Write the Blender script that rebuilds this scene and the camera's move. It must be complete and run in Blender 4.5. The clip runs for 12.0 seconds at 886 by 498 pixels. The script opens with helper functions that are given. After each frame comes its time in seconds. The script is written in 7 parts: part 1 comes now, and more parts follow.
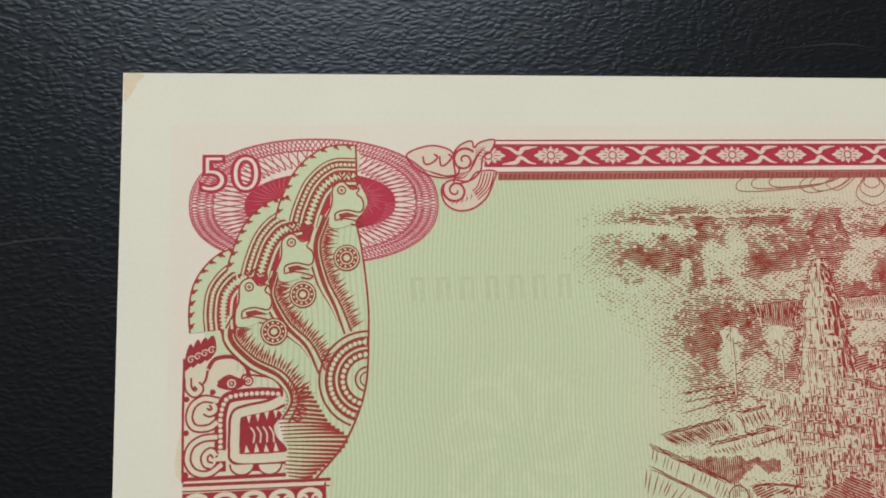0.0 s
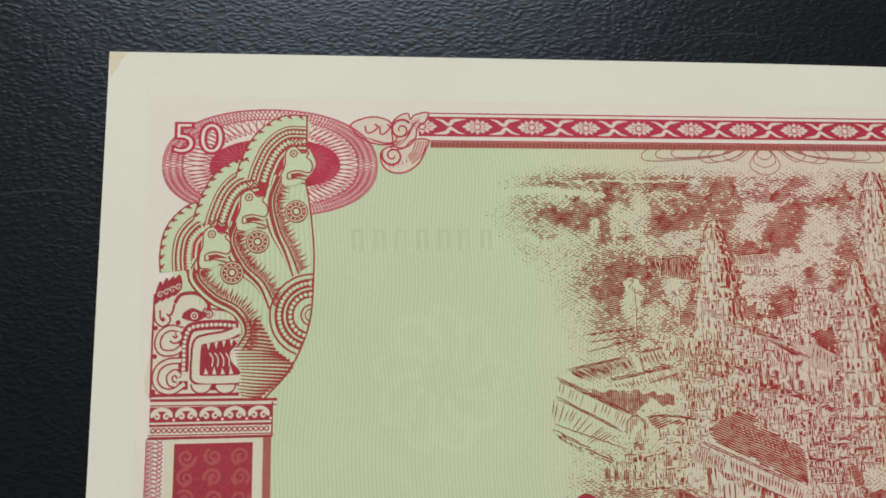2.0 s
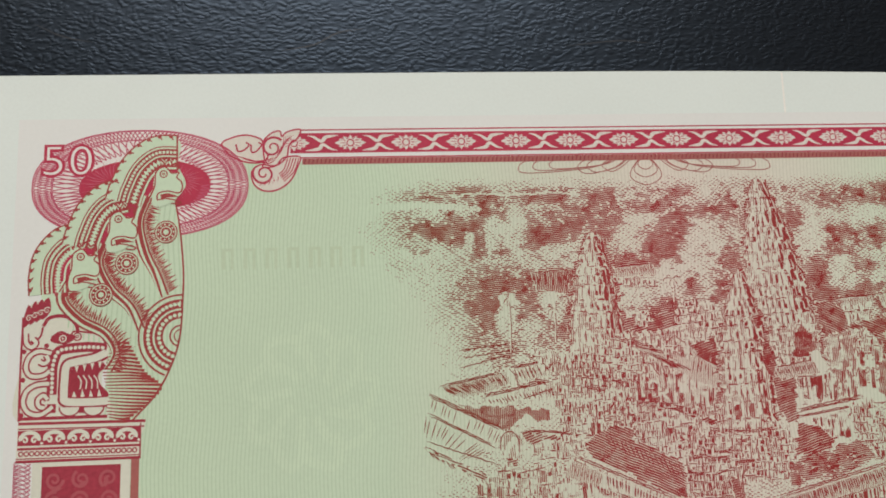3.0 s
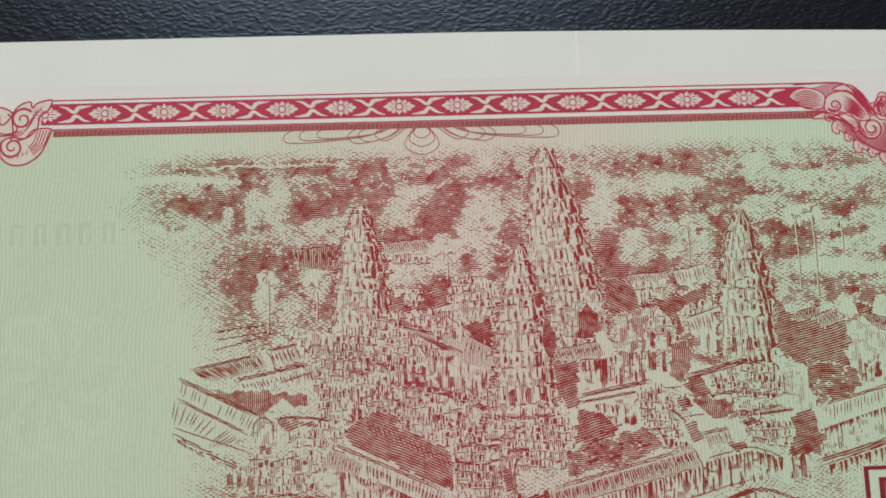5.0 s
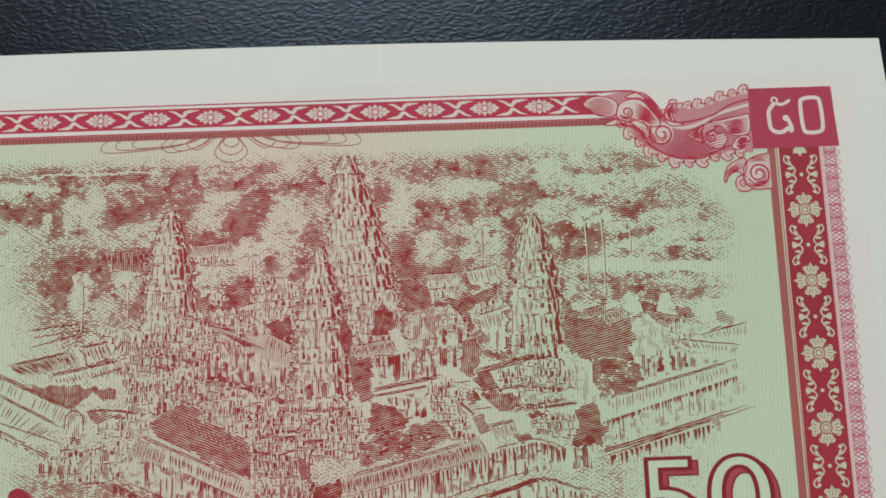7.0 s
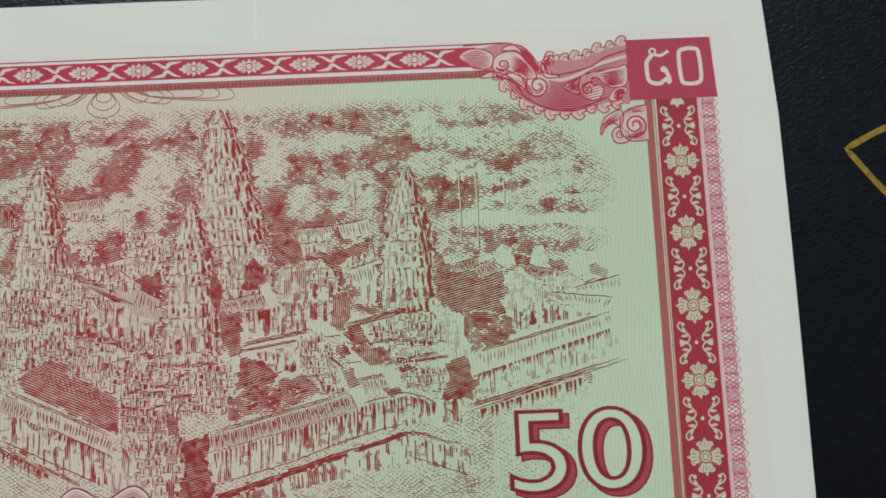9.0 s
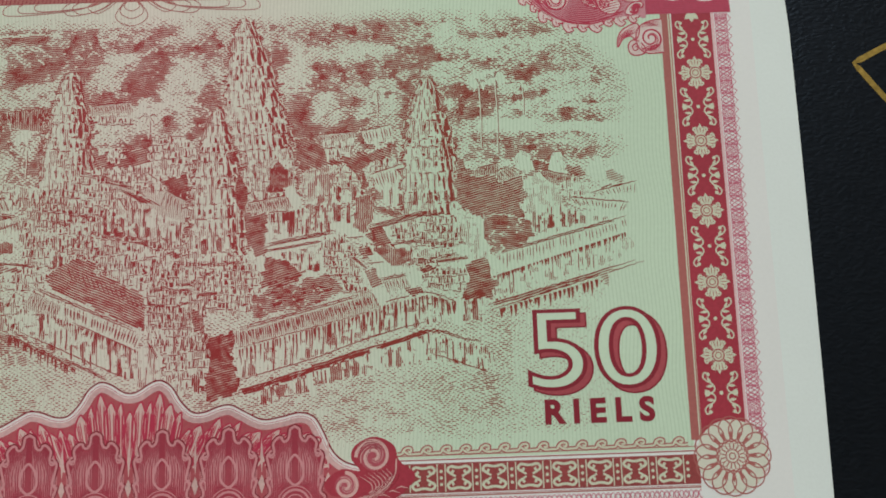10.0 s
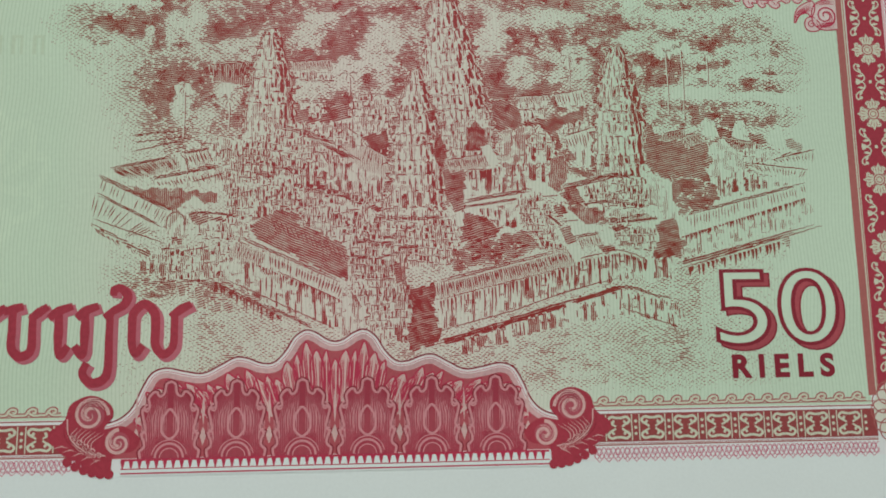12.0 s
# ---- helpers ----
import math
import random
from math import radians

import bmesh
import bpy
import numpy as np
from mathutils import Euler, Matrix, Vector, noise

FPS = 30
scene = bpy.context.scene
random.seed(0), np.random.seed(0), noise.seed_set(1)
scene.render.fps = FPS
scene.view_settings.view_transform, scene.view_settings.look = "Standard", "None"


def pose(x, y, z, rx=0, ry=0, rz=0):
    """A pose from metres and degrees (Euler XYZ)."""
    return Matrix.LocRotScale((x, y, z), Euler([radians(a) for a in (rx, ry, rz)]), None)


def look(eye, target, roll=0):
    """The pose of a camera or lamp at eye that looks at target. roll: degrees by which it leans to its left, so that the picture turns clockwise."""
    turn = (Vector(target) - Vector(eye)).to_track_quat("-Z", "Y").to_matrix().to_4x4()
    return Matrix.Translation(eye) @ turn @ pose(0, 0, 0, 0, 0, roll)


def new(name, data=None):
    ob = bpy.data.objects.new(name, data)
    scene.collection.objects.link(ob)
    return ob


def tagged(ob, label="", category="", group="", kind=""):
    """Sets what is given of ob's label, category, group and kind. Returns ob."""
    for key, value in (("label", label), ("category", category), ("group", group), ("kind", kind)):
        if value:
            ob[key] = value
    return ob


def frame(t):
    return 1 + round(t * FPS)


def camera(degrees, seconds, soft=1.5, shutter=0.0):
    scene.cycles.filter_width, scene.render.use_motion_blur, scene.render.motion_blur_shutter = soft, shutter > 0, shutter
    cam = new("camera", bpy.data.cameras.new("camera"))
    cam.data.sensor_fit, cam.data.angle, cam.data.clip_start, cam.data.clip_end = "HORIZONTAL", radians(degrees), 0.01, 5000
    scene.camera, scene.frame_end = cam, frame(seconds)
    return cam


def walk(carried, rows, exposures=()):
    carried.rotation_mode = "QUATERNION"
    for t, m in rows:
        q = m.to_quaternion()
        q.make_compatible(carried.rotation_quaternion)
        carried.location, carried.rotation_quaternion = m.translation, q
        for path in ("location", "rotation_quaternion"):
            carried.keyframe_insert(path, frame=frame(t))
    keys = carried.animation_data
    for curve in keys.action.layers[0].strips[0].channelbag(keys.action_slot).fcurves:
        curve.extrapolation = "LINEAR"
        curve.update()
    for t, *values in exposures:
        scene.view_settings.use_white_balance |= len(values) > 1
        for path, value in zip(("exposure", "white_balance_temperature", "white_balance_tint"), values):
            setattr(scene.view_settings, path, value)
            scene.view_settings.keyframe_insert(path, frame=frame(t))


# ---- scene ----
MM = 0.001
cam = camera(66.0, 12.0, soft=1.8)
# seconds; eye in millimetres from the note's top corner; turn in degrees
ROWS = [
    (0, 20.88, -22.61, 58.71, 6.87, -5.82, -1.72),
    (0.5, 22.61, -24.05, 64.26, 6.66, -5.20, -1.51),
    (1, 24.55, -27.05, 65.49, 7.05, -4.53, -1.31),
    (1.5, 24.81, -26.02, 67.30, 7.15, -4.65, -0.78),
    (2, 27.71, -29.16, 67.84, 7.63, -4.65, -0.78),
    (2.5, 33.72, -27.42, 68.71, 7.36, -3.83, -1.28),
    (3, 42.06, -27.25, 68.70, 7.26, -3.34, -1.68),
    (3.2, 46.16, -27.14, 69.00, 6.85, -3.06, -1.76),
    (5, 67.92, -28.96, 65.27, 6.46, -1.28, -1.84),
    (5.5, 71.95, -28.67, 64.47, 6.61, -0.97, -1.68),
    (6, 76.83, -29.68, 66.48, 6.90, -1.52, -1.93),
    (6.5, 83.77, -27.65, 69.51, 5.36, -1.13, -1.85),
    (7, 89.20, -30.12, 69.20, 6.67, -0.04, -1.98),
    (7.5, 98.50, -31.73, 67.95, 6.98, 0.96, -1.88),
    (7.7, 100.84, -31.72, 67.66, 6.73, 1.00, -1.83),
    (9.3, 102.41, -37.89, 68.30, 6.53, 0.30, -2.35),
    (9.5, 102.07, -40.85, 68.48, 7.41, 0.45, -2.19),
    (10, 99.13, -45.25, 68.53, 6.93, -0.35, -1.91),
    (10.5, 96.29, -50.37, 69.25, 7.56, -0.51, -1.75),
    (11, 93.01, -51.49, 69.62, 7.52, -0.70, -1.49),
    (11.5, 89.59, -49.05, 70.48, 6.94, -1.03, -1.42),
    (12, 76.26, -49.55, 69.89, 7.03, -2.65, -0.83),
]
EXPOSURES = [(0.0, -0.12, 7600, 12.5), (2.0, -0.11, 7400, 12.5), (3.0, -0.11, 6950, 12.5), (5.0, -0.15, 6750, 12.5), (7.5, -0.18, 6700, 10.5), (9.5, -0.21, 6600, 7.5), (12.0, -0.24, 6400, 6)]
walk(cam, [(t, pose(x * MM, y * MM, z * MM, rx, ry, rz)) for t, x, y, z, rx, ry, rz in ROWS], EXPOSURES)

# ---- light ----
world = bpy.data.worlds.new("sky")
scene.world = world
world.use_nodes = True
sky = world.node_tree.nodes.new("ShaderNodeTexSky")
sky.sky_type, sky.sun_disc, sky.sun_elevation, sky.sun_rotation = "NISHITA", False, radians(40), radians(180)
world.node_tree.links.new(sky.outputs[0], world.node_tree.nodes["Background"].inputs[0])
world.node_tree.nodes["Background"].inputs[1].default_value = 0.1


def area_lamp(name, eye, target, w, h, power, colour):
    data = bpy.data.lights.new(name, "AREA")
    data.shape, data.size, data.size_y, data.energy, data.color = "RECTANGLE", w, h, power, colour
    ob = new(name, data)
    ob.matrix_world = look(eye, target)
    return tagged(ob, label="soft daylight through the window opening", category="light", kind="structure")


WIN_X, WIN_Z, WIN_W, WIN_H, WALL_Y = -0.08, 1.0, 1.1, 1.2, 1.22
area_lamp("window_light", (WIN_X, WALL_Y - 0.02, WIN_Z), (0.0, 0, WIN_Z - 0.6), WIN_W, WIN_H, 36.0, (1.0, 0.98, 0.94))


# ---- materials ----
def material(name, colour, rough=0.6, metal=0.0, grain=0.08, size=2500.0, bump=0.0, spec=0.3):
    m = bpy.data.materials.new(name)
    m.use_nodes = True
    nt = m.node_tree
    b = nt.nodes["Principled BSDF"]
    b.inputs["Roughness"].default_value, b.inputs["Metallic"].default_value = rough, metal
    b.inputs["Specular IOR Level"].default_value = spec
    co = nt.nodes.new("ShaderNodeTexCoord")
    fine, broad = nt.nodes.new("ShaderNodeTexNoise"), nt.nodes.new("ShaderNodeTexNoise")
    fine.inputs["Scale"].default_value, broad.inputs["Scale"].default_value = size, size / 40
    fine.inputs["Detail"].default_value = broad.inputs["Detail"].default_value = 4
    add = nt.nodes.new("ShaderNodeMath")
    add.operation = "ADD"
    mix = nt.nodes.new("ShaderNodeMapRange")
    mix.inputs["From Min"].default_value, mix.inputs["From Max"].default_value = 0.7, 1.3
    mix.inputs["To Min"].default_value, mix.inputs["To Max"].default_value = 1 - grain, 1 + grain
    mul = nt.nodes.new("ShaderNodeVectorMath")
    mul.operation = "SCALE"
    mul.inputs[0].default_value = colour
    link = nt.links.new
    link(co.outputs["Object"], fine.inputs["Vector"])
    link(co.outputs["Object"], broad.inputs["Vector"])
    link(fine.outputs["Fac"], add.inputs[0])
    link(broad.outputs["Fac"], add.inputs[1])
    link(add.outputs[0], mix.inputs["Value"])
    link(mix.outputs[0], mul.inputs["Scale"])
    link(mul.outputs[0], b.inputs["Base Color"])
    if bump:
        bp = nt.nodes.new("ShaderNodeBump")
        bp.inputs["Strength"].default_value, bp.inputs["Distance"].default_value = bump, 0.0001
        link(fine.outputs["Fac"], bp.inputs["Height"])
        link(bp.outputs[0], b.inputs["Normal"])
    return m


def graded(name, stops, rough=0.65, grain=0.06):
    """Ink whose colour runs across the note, as split-fountain printing does. stops: (x in mm, colour)."""
    m = material(name, (1, 1, 1), rough, grain=grain)
    nt = m.node_tree
    co = next(n for n in nt.nodes if n.type == "TEX_COORD")
    sep, rng, ramp = nt.nodes.new("ShaderNodeSeparateXYZ"), nt.nodes.new("ShaderNodeMapRange"), nt.nodes.new("ShaderNodeValToRGB")
    rng.inputs["From Max"].default_value = 0.137
    nt.links.new(co.outputs["Object"], sep.inputs[0])
    nt.links.new(sep.outputs[0], rng.inputs["Value"])
    nt.links.new(rng.outputs[0], ramp.inputs[0])
    e = ramp.color_ramp.elements
    while len(e) < len(stops):
        e.new(0.5)
    for k, (x, c) in enumerate(stops):
        e[k].position, e[k].color = x / 137, (*c, 1)
    mul = next(n for n in nt.nodes if n.type == "VECT_MATH")
    nt.links.new(ramp.outputs[0], mul.inputs[0])
    return m


def leather_material():
    m = material("black_leather", (0.006, 0.0066, 0.008), 0.37, grain=0.25, size=900.0, spec=0.5)
    nt = m.node_tree
    b, link = nt.nodes["Principled BSDF"], nt.links.new
    b.inputs["Specular Tint"].default_value = (0.50, 0.71, 1.0, 1)
    co = next(n for n in nt.nodes if n.type == "TEX_COORD")
    bend = nt.nodes.new("ShaderNodeTexNoise")
    bend.inputs["Scale"].default_value, bend.inputs["Detail"].default_value = 420, 3
    mixv = nt.nodes.new("ShaderNodeVectorMath")
    mixv.operation = "MULTIPLY_ADD"
    mixv.inputs[1].default_value = (0.0013, 0.0013, 0)
    turn = nt.nodes.new("ShaderNodeMapping")
    turn.inputs["Rotation"].default_value, turn.inputs["Scale"].default_value = (0, 0, radians(38)), (0.55, 1.0, 1.0)
    cells = nt.nodes.new("ShaderNodeTexVoronoi")
    cells.feature = "SMOOTH_F1"
    cells.inputs["Scale"].default_value = 2700
    cells.inputs["Smoothness"].default_value = 0.22
    cells.inputs["Randomness"].default_value = 1.0
    soft = nt.nodes.new("ShaderNodeMapRange")
    soft.interpolation_type = "SMOOTHSTEP"
    soft.inputs["From Min"].default_value, soft.inputs["From Max"].default_value = 0.15, 0.75
    soft.inputs["To Min"].default_value, soft.inputs["To Max"].default_value = 1.0, 0.0
    wrinkle = nt.nodes.new("ShaderNodeTexNoise")
    wrinkle.inputs["Scale"].default_value, wrinkle.inputs["Detail"].default_value = 2600, 5
    sag = nt.nodes.new("ShaderNodeTexNoise")
    sag.inputs["Scale"].default_value = 45
    total = nt.nodes.new("ShaderNodeMath")
    total.operation = "MULTIPLY_ADD"
    total.inputs[1].default_value = 0.4
    total2 = nt.nodes.new("ShaderNodeMath")
    total2.operation = "MULTIPLY_ADD"
    total2.inputs[1].default_value = 3.0
    bp = nt.nodes.new("ShaderNodeBump")
    bp.inputs["Strength"].default_value, bp.inputs["Distance"].default_value = 0.27, 0.0001
    link(co.outputs["Object"], bend.inputs["Vector"])
    link(bend.outputs["Color"], mixv.inputs[0])
    link(co.outputs["Object"], mixv.inputs[2])
    link(mixv.outputs[0], turn.inputs["Vector"])
    link(turn.outputs[0], cells.inputs["Vector"])
    link(mixv.outputs[0], wrinkle.inputs["Vector"])
    link(co.outputs["Object"], sag.inputs["Vector"])
    link(cells.outputs["Distance"], soft.inputs["Value"])
    link(wrinkle.outputs["Fac"], total.inputs[0])
    link(soft.outputs[0], total.inputs[2])
    link(sag.outputs["Fac"], total2.inputs[0])
    link(total.outputs[0], total2.inputs[2])
    link(total2.outputs[0], bp.inputs["Height"])
    link(bp.outputs[0], b.inputs["Normal"])
    return m


PAPER = material("note_paper", (0.74, 0.82, 0.80), 0.75, grain=0.025, size=3000.0, bump=0.08, spec=0.2)
CREAM = material("border_cream", (0.60, 0.63, 0.49), 0.7, grain=0.08)
BORDER = material("border_red_ink", (0.37, 0.04, 0.064), 0.6, grain=0.14)
CRIMSON = material("crimson_ink", (0.47, 0.036, 0.080), 0.6, grain=0.10)
DEEP = material("deep_red_ink", (0.25, 0.022, 0.038), 0.6, grain=0.10)
ROSE = material("rose_ink", (0.56, 0.16, 0.23), 0.65, grain=0.08)
PALE_ROSE = material("pale_rose_ink", (0.72, 0.50, 0.52), 0.7, grain=0.05)
LILAC = material("lilac_wash", (0.765, 0.74, 0.72), 0.75, grain=0.03)
BROWN = material("brown_red_ink", (0.40, 0.13, 0.12), 0.65, grain=0.10)
GHOST = material("show_through_ink", (0.52, 0.645, 0.475), 0.75, grain=0.05)
WASH = graded("tint_wash", [(0, (0.57, 0.715, 0.54)), (40, (0.58, 0.72, 0.56)), (70, (0.725, 0.665, 0.595)), (84, (0.69, 0.685, 0.595)), (100, (0.59, 0.725, 0.57)), (137, (0.57, 0.73, 0.57))], 0.75, 0.045)
WAVE = graded("wave_ink", [(0, (0.485, 0.635, 0.455)), (40, (0.50, 0.65, 0.48)), (70, (0.665, 0.60, 0.53)), (84, (0.625, 0.62, 0.53)), (100, (0.52, 0.66, 0.50)), (137, (0.50, 0.665, 0.50))], 0.75, 0.04)
SEPIA = graded("engraving_ink", [(0, (0.25, 0.058, 0.034)), (44, (0.26, 0.058, 0.034)), (66, (0.36, 0.040, 0.046)), (84, (0.33, 0.037, 0.037)), (100, (0.27, 0.045, 0.029)), (137, (0.26, 0.052, 0.032))])
GOLD = material("gold_foil", (0.42, 0.29, 0.075), 0.5, metal=0.75, grain=0.45, size=1600.0, bump=0.6)
LEATHER = leather_material()
CARVED_PALE = material("scroll_wash", (0.70, 0.66, 0.60), 0.7, grain=0.06)
PLASTER = material("wall_plaster", (0.34, 0.34, 0.33), 0.9, grain=0.06, size=60.0)
WOOD = material("desk_wood", (0.20, 0.12, 0.07), 0.5, grain=0.3, size=80.0)
WORN = material("worn_corner_stain", (0.70, 0.68, 0.56), 0.75, grain=0.06)


# ---- building helpers ----
def mesh_part(name, mesh, mat, parent=None, label=""):
    ob = new(name, mesh)
    if mat:
        mesh.materials.clear()
        mesh.materials.append(mat)
    ob.parent = parent
    if label:
        ob["label"] = label
    return ob


def part(name, bm, mat, parent=None, label=""):
    me = bpy.data.meshes.new(name)
    bm.to_mesh(me)
    bm.free()
    return mesh_part(name, me, mat, parent, label)


def box(bm, x0, y0, z0, x1, y1, z1):
    bmesh.ops.create_cube(bm, size=1, matrix=Matrix.Translation(((x0 + x1) / 2, (y0 + y1) / 2, (z0 + z1) / 2)) @ Matrix.Diagonal((x1 - x0, y1 - y0, z1 - z0, 1)))
    return bm


def slab(name, mat, x0, y0, z0, x1, y1, z1, bevel=0.0, segments=3):
    bm = box(bmesh.new(), x0, y0, z0, x1, y1, z1)
    if bevel:
        bmesh.ops.bevel(bm, geom=bm.edges[:], offset=bevel, segments=segments, profile=0.5, affect="EDGES")
    return part(name, bm, mat)


def spl(pts, n=8, closed=False):
    """A smooth curve through a few points."""
    p = np.array(pts, float)
    q = np.vstack([p[-1:], p, p[:2]]) if closed else np.vstack([2 * p[:1] - p[1:2], p, 2 * p[-1:] - p[-2:-1]])
    out = []
    for i in range(1, len(q) - 2):
        t = np.linspace(0, 1, n, endpoint=False)[:, None]
        a, b, c, d = q[i - 1], q[i], q[i + 1], q[i + 2]
        out.append(0.5 * (2 * b + (c - a) * t + (2 * a - 5 * b + 4 * c - d) * t**2 + (3 * b - 3 * c + d - a) * t**3))
    return np.vstack(out if closed else out + [p[-1:]])


def arc(c, r, a0=0.0, a1=360.0, n=28, ry=None):
    a = np.radians(np.linspace(a0, a1, n))
    return np.stack([c[0] + r * np.cos(a), c[1] + (r if ry is None else ry) * np.sin(a)], 1)


def spiral(c, r0, r1, a0, turns, n=40):
    k = np.linspace(0, 1, n)
    a, r = np.radians(a0 + 360 * turns * k), r0 + (r1 - r0) * k
    return np.stack([c[0] + r * np.cos(a), c[1] + r * np.sin(a)], 1)


def normals(p):
    d = np.gradient(p, axis=0)
    d /= np.linalg.norm(d, axis=1)[:, None] + 1e-9
    return np.stack([-d[:, 1], d[:, 0]], 1)


def offset(p, d):
    return p + normals(p) * d


def along(p, n, ends=0.0):
    """n places at even steps along a curve, with the direction there."""
    s = np.r_[0, np.cumsum(np.linalg.norm(np.diff(p, axis=0), axis=1))]
    at = np.linspace(ends, 1 - ends, n) * s[-1]
    q = np.stack([np.interp(at, s, p[:, 0]), np.interp(at, s, p[:, 1])], 1)
    d = np.gradient(p, axis=0)
    ang = np.arctan2(np.interp(at, s, d[:, 1]), np.interp(at, s, d[:, 0]))
    return q, ang


class Ink:
    """A flat film of ink, in millimetres, drawn stroke by stroke. level: its height in steps of 2.5 micrometres."""

    def __init__(self, level):
        self.v, self.f, self.level, self.k = [], [], level, 0

    def _z(self):
        self.k += 1
        return (self.level + (self.k % 90) * 0.008) * 2.5e-6

    def poly(self, pts):
        z, n = self._z(), len(self.v)
        self.v += [(x * MM, y * MM, z) for x, y in pts]
        self.f.append(tuple(range(n, n + len(pts))))
        return self

    def rect(self, x0, y0, x1, y1):
        return self.poly([(x0, y0), (x1, y0), (x1, y1), (x0, y1)])

    def stroke(self, pts, w, closed=False):
        p = np.array(pts, float)
        if closed:
            p = np.vstack([p, p[:1]])
        nr = normals(p)
        if closed:
            nr[0] = nr[-1] = (nr[0] + nr[-1]) / 2
        h = np.broadcast_to(np.asarray(w, float), (len(p),))[:, None] / 2
        z, n = self._z(), len(self.v)
        for i, (a, b) in enumerate(zip(p + nr * h, p - nr * h)):
            zi = z + 1e-6 * i / len(p)
            self.v += [(a[0] * MM, a[1] * MM, zi), (b[0] * MM, b[1] * MM, zi)]
        self.f += [(n + 2 * i, n + 2 * i + 1, n + 2 * i + 3, n + 2 * i + 2) for i in range(len(p) - 1)]
        return self

    def taper(self, pts, w):
        p = np.array(pts, float)
        return self.stroke(p, w * np.sin(np.linspace(0.12, math.pi - 0.05, len(p))))

    def line(self, *pts, w=0.12):
        return self.stroke(pts, w)

    def disc(self, c, r, ry=None, n=14):
        return self.poly(arc(c, r, 0, 360 - 360 / n, n, ry))

    def ring(self, c, r, w, ry=None, n=26):
        return self.stroke(arc(c, r, 0, 360 - 360 / n, n, ry), w, True)

    def leaf(self, c, ang, length, width):
        k = np.linspace(0, 1, 7)
        up = np.stack([k * length, width / 2 * np.sin(math.pi * k**0.8)], 1)
        o = np.vstack([up, up[-2:0:-1] * (1, -1)])
        a = math.radians(ang)
        r = np.array([[math.cos(a), math.sin(a)], [-math.sin(a), math.cos(a)]])
        return self.poly(o @ r + np.array(c))

    def curl(self, c, r, a0, turns, w=0.16):
        return self.stroke(spiral(c, r, r * 0.15, a0, turns), np.linspace(w, w * 0.6, 40))

    def mirror(self, x):
        """Adds the drawing's mirror image about an upright line."""
        n = len(self.v)
        self.v += [(2 * x * MM - a, b, c + 2e-6) for a, b, c in self.v]
        self.f += [tuple(i + n for i in reversed(g)) for g in self.f]
        return self

    def mesh(self, name):
        me = bpy.data.meshes.new(name)
        me.from_pydata(self.v, [], self.f)
        return me

    def put(self, name, mat, parent, label=""):
        ob = mesh_part(name, self.mesh(name), mat, parent, label)
        return tagged(ob, kind="stuff") if self.k > 5 else ob


def lay(mesh, name, mat, parent, x, y):
    """One more print of a shared motif, at a place on the note."""
    ob = mesh_part(name, mesh, None, parent)
    ob.location = (x * MM, y * MM, 0)
    if len(mesh.polygons) > 60:
        ob["kind"] = "stuff"
    if not mesh.materials:
        mesh.materials.append(mat)
    return ob


def lettering(name, body, x, y, size, level, mat, parent, bold=0.0, stretch=1.0, space=1.0, label=""):
    data = bpy.data.curves.new(name, "FONT")
    data.body, data.size, data.offset, data.space_character = body, size * MM, bold * MM, space
    data.resolution_u = 8
    tmp = bpy.data.objects.new(name, data)
    me = bpy.data.meshes.new_from_object(tmp)
    bpy.data.objects.remove(tmp)
    for v in me.vertices:
        v.co.x, v.co.y, v.co.z = v.co.x * stretch + x * MM, v.co.y + y * MM, level * 2.5e-6
    bm = bmesh.new()
    bm.from_mesh(me)
    left_over, first = set(bm.faces), None
    while left_over:
        stack, island = [min(left_over, key=lambda g: min(v.co.x for v in g.verts))], set()
        while stack:
            g = stack.pop()
            if g in island:
                continue
            island.add(g)
            stack += [h for e in g.edges for h in e.link_faces if h not in island]
        left_over -= island
        one, seen = bmesh.new(), {}
        for g in island:
            for v in g.verts:
                if v not in seen:
                    seen[v] = one.verts.new(v.co)
            one.faces.new([seen[v] for v in g.verts])
        ob = part(name, one, mat, parent, label)
        first = first or ob
    bm.free()
    return first


# ---- the room: plain walls round a desk by a window ----
FLOOR, CEIL = -0.77, 1.75
tagged(slab("floor", WOOD, -1.8, -1.8, FLOOR - 0.1, 1.9, WALL_Y + 0.2, FLOOR), "plain wooden floor", "floor", kind="structure")
tagged(slab("ceiling", PLASTER, -1.8, -1.8, CEIL, 1.9, WALL_Y + 0.2, CEIL + 0.1), "plain white plaster ceiling", "ceiling", kind="structure")
tagged(slab("wall_south", PLASTER, -1.8, -1.9, FLOOR, 1.9, -1.8, CEIL), "plain plaster wall", "wall", kind="structure")
tagged(slab("wall_west", PLASTER, -1.9, -1.9, FLOOR, -1.8, WALL_Y + 0.2, CEIL), "plain plaster wall", "wall", kind="structure")
tagged(slab("wall_east", PLASTER, 1.9, -1.9, FLOOR, 2.0, WALL_Y + 0.2, CEIL), "plain plaster wall", "wall", kind="structure")
bm = bmesh.new()
x0, x1, z0, z1 = WIN_X - WIN_W / 2, WIN_X + WIN_W / 2, WIN_Z - WIN_H / 2, WIN_Z + WIN_H / 2
box(bm, -1.8, WALL_Y, FLOOR, x0, WALL_Y + 0.1, CEIL)
box(bm, x1, WALL_Y, FLOOR, 1.9, WALL_Y + 0.1, CEIL)
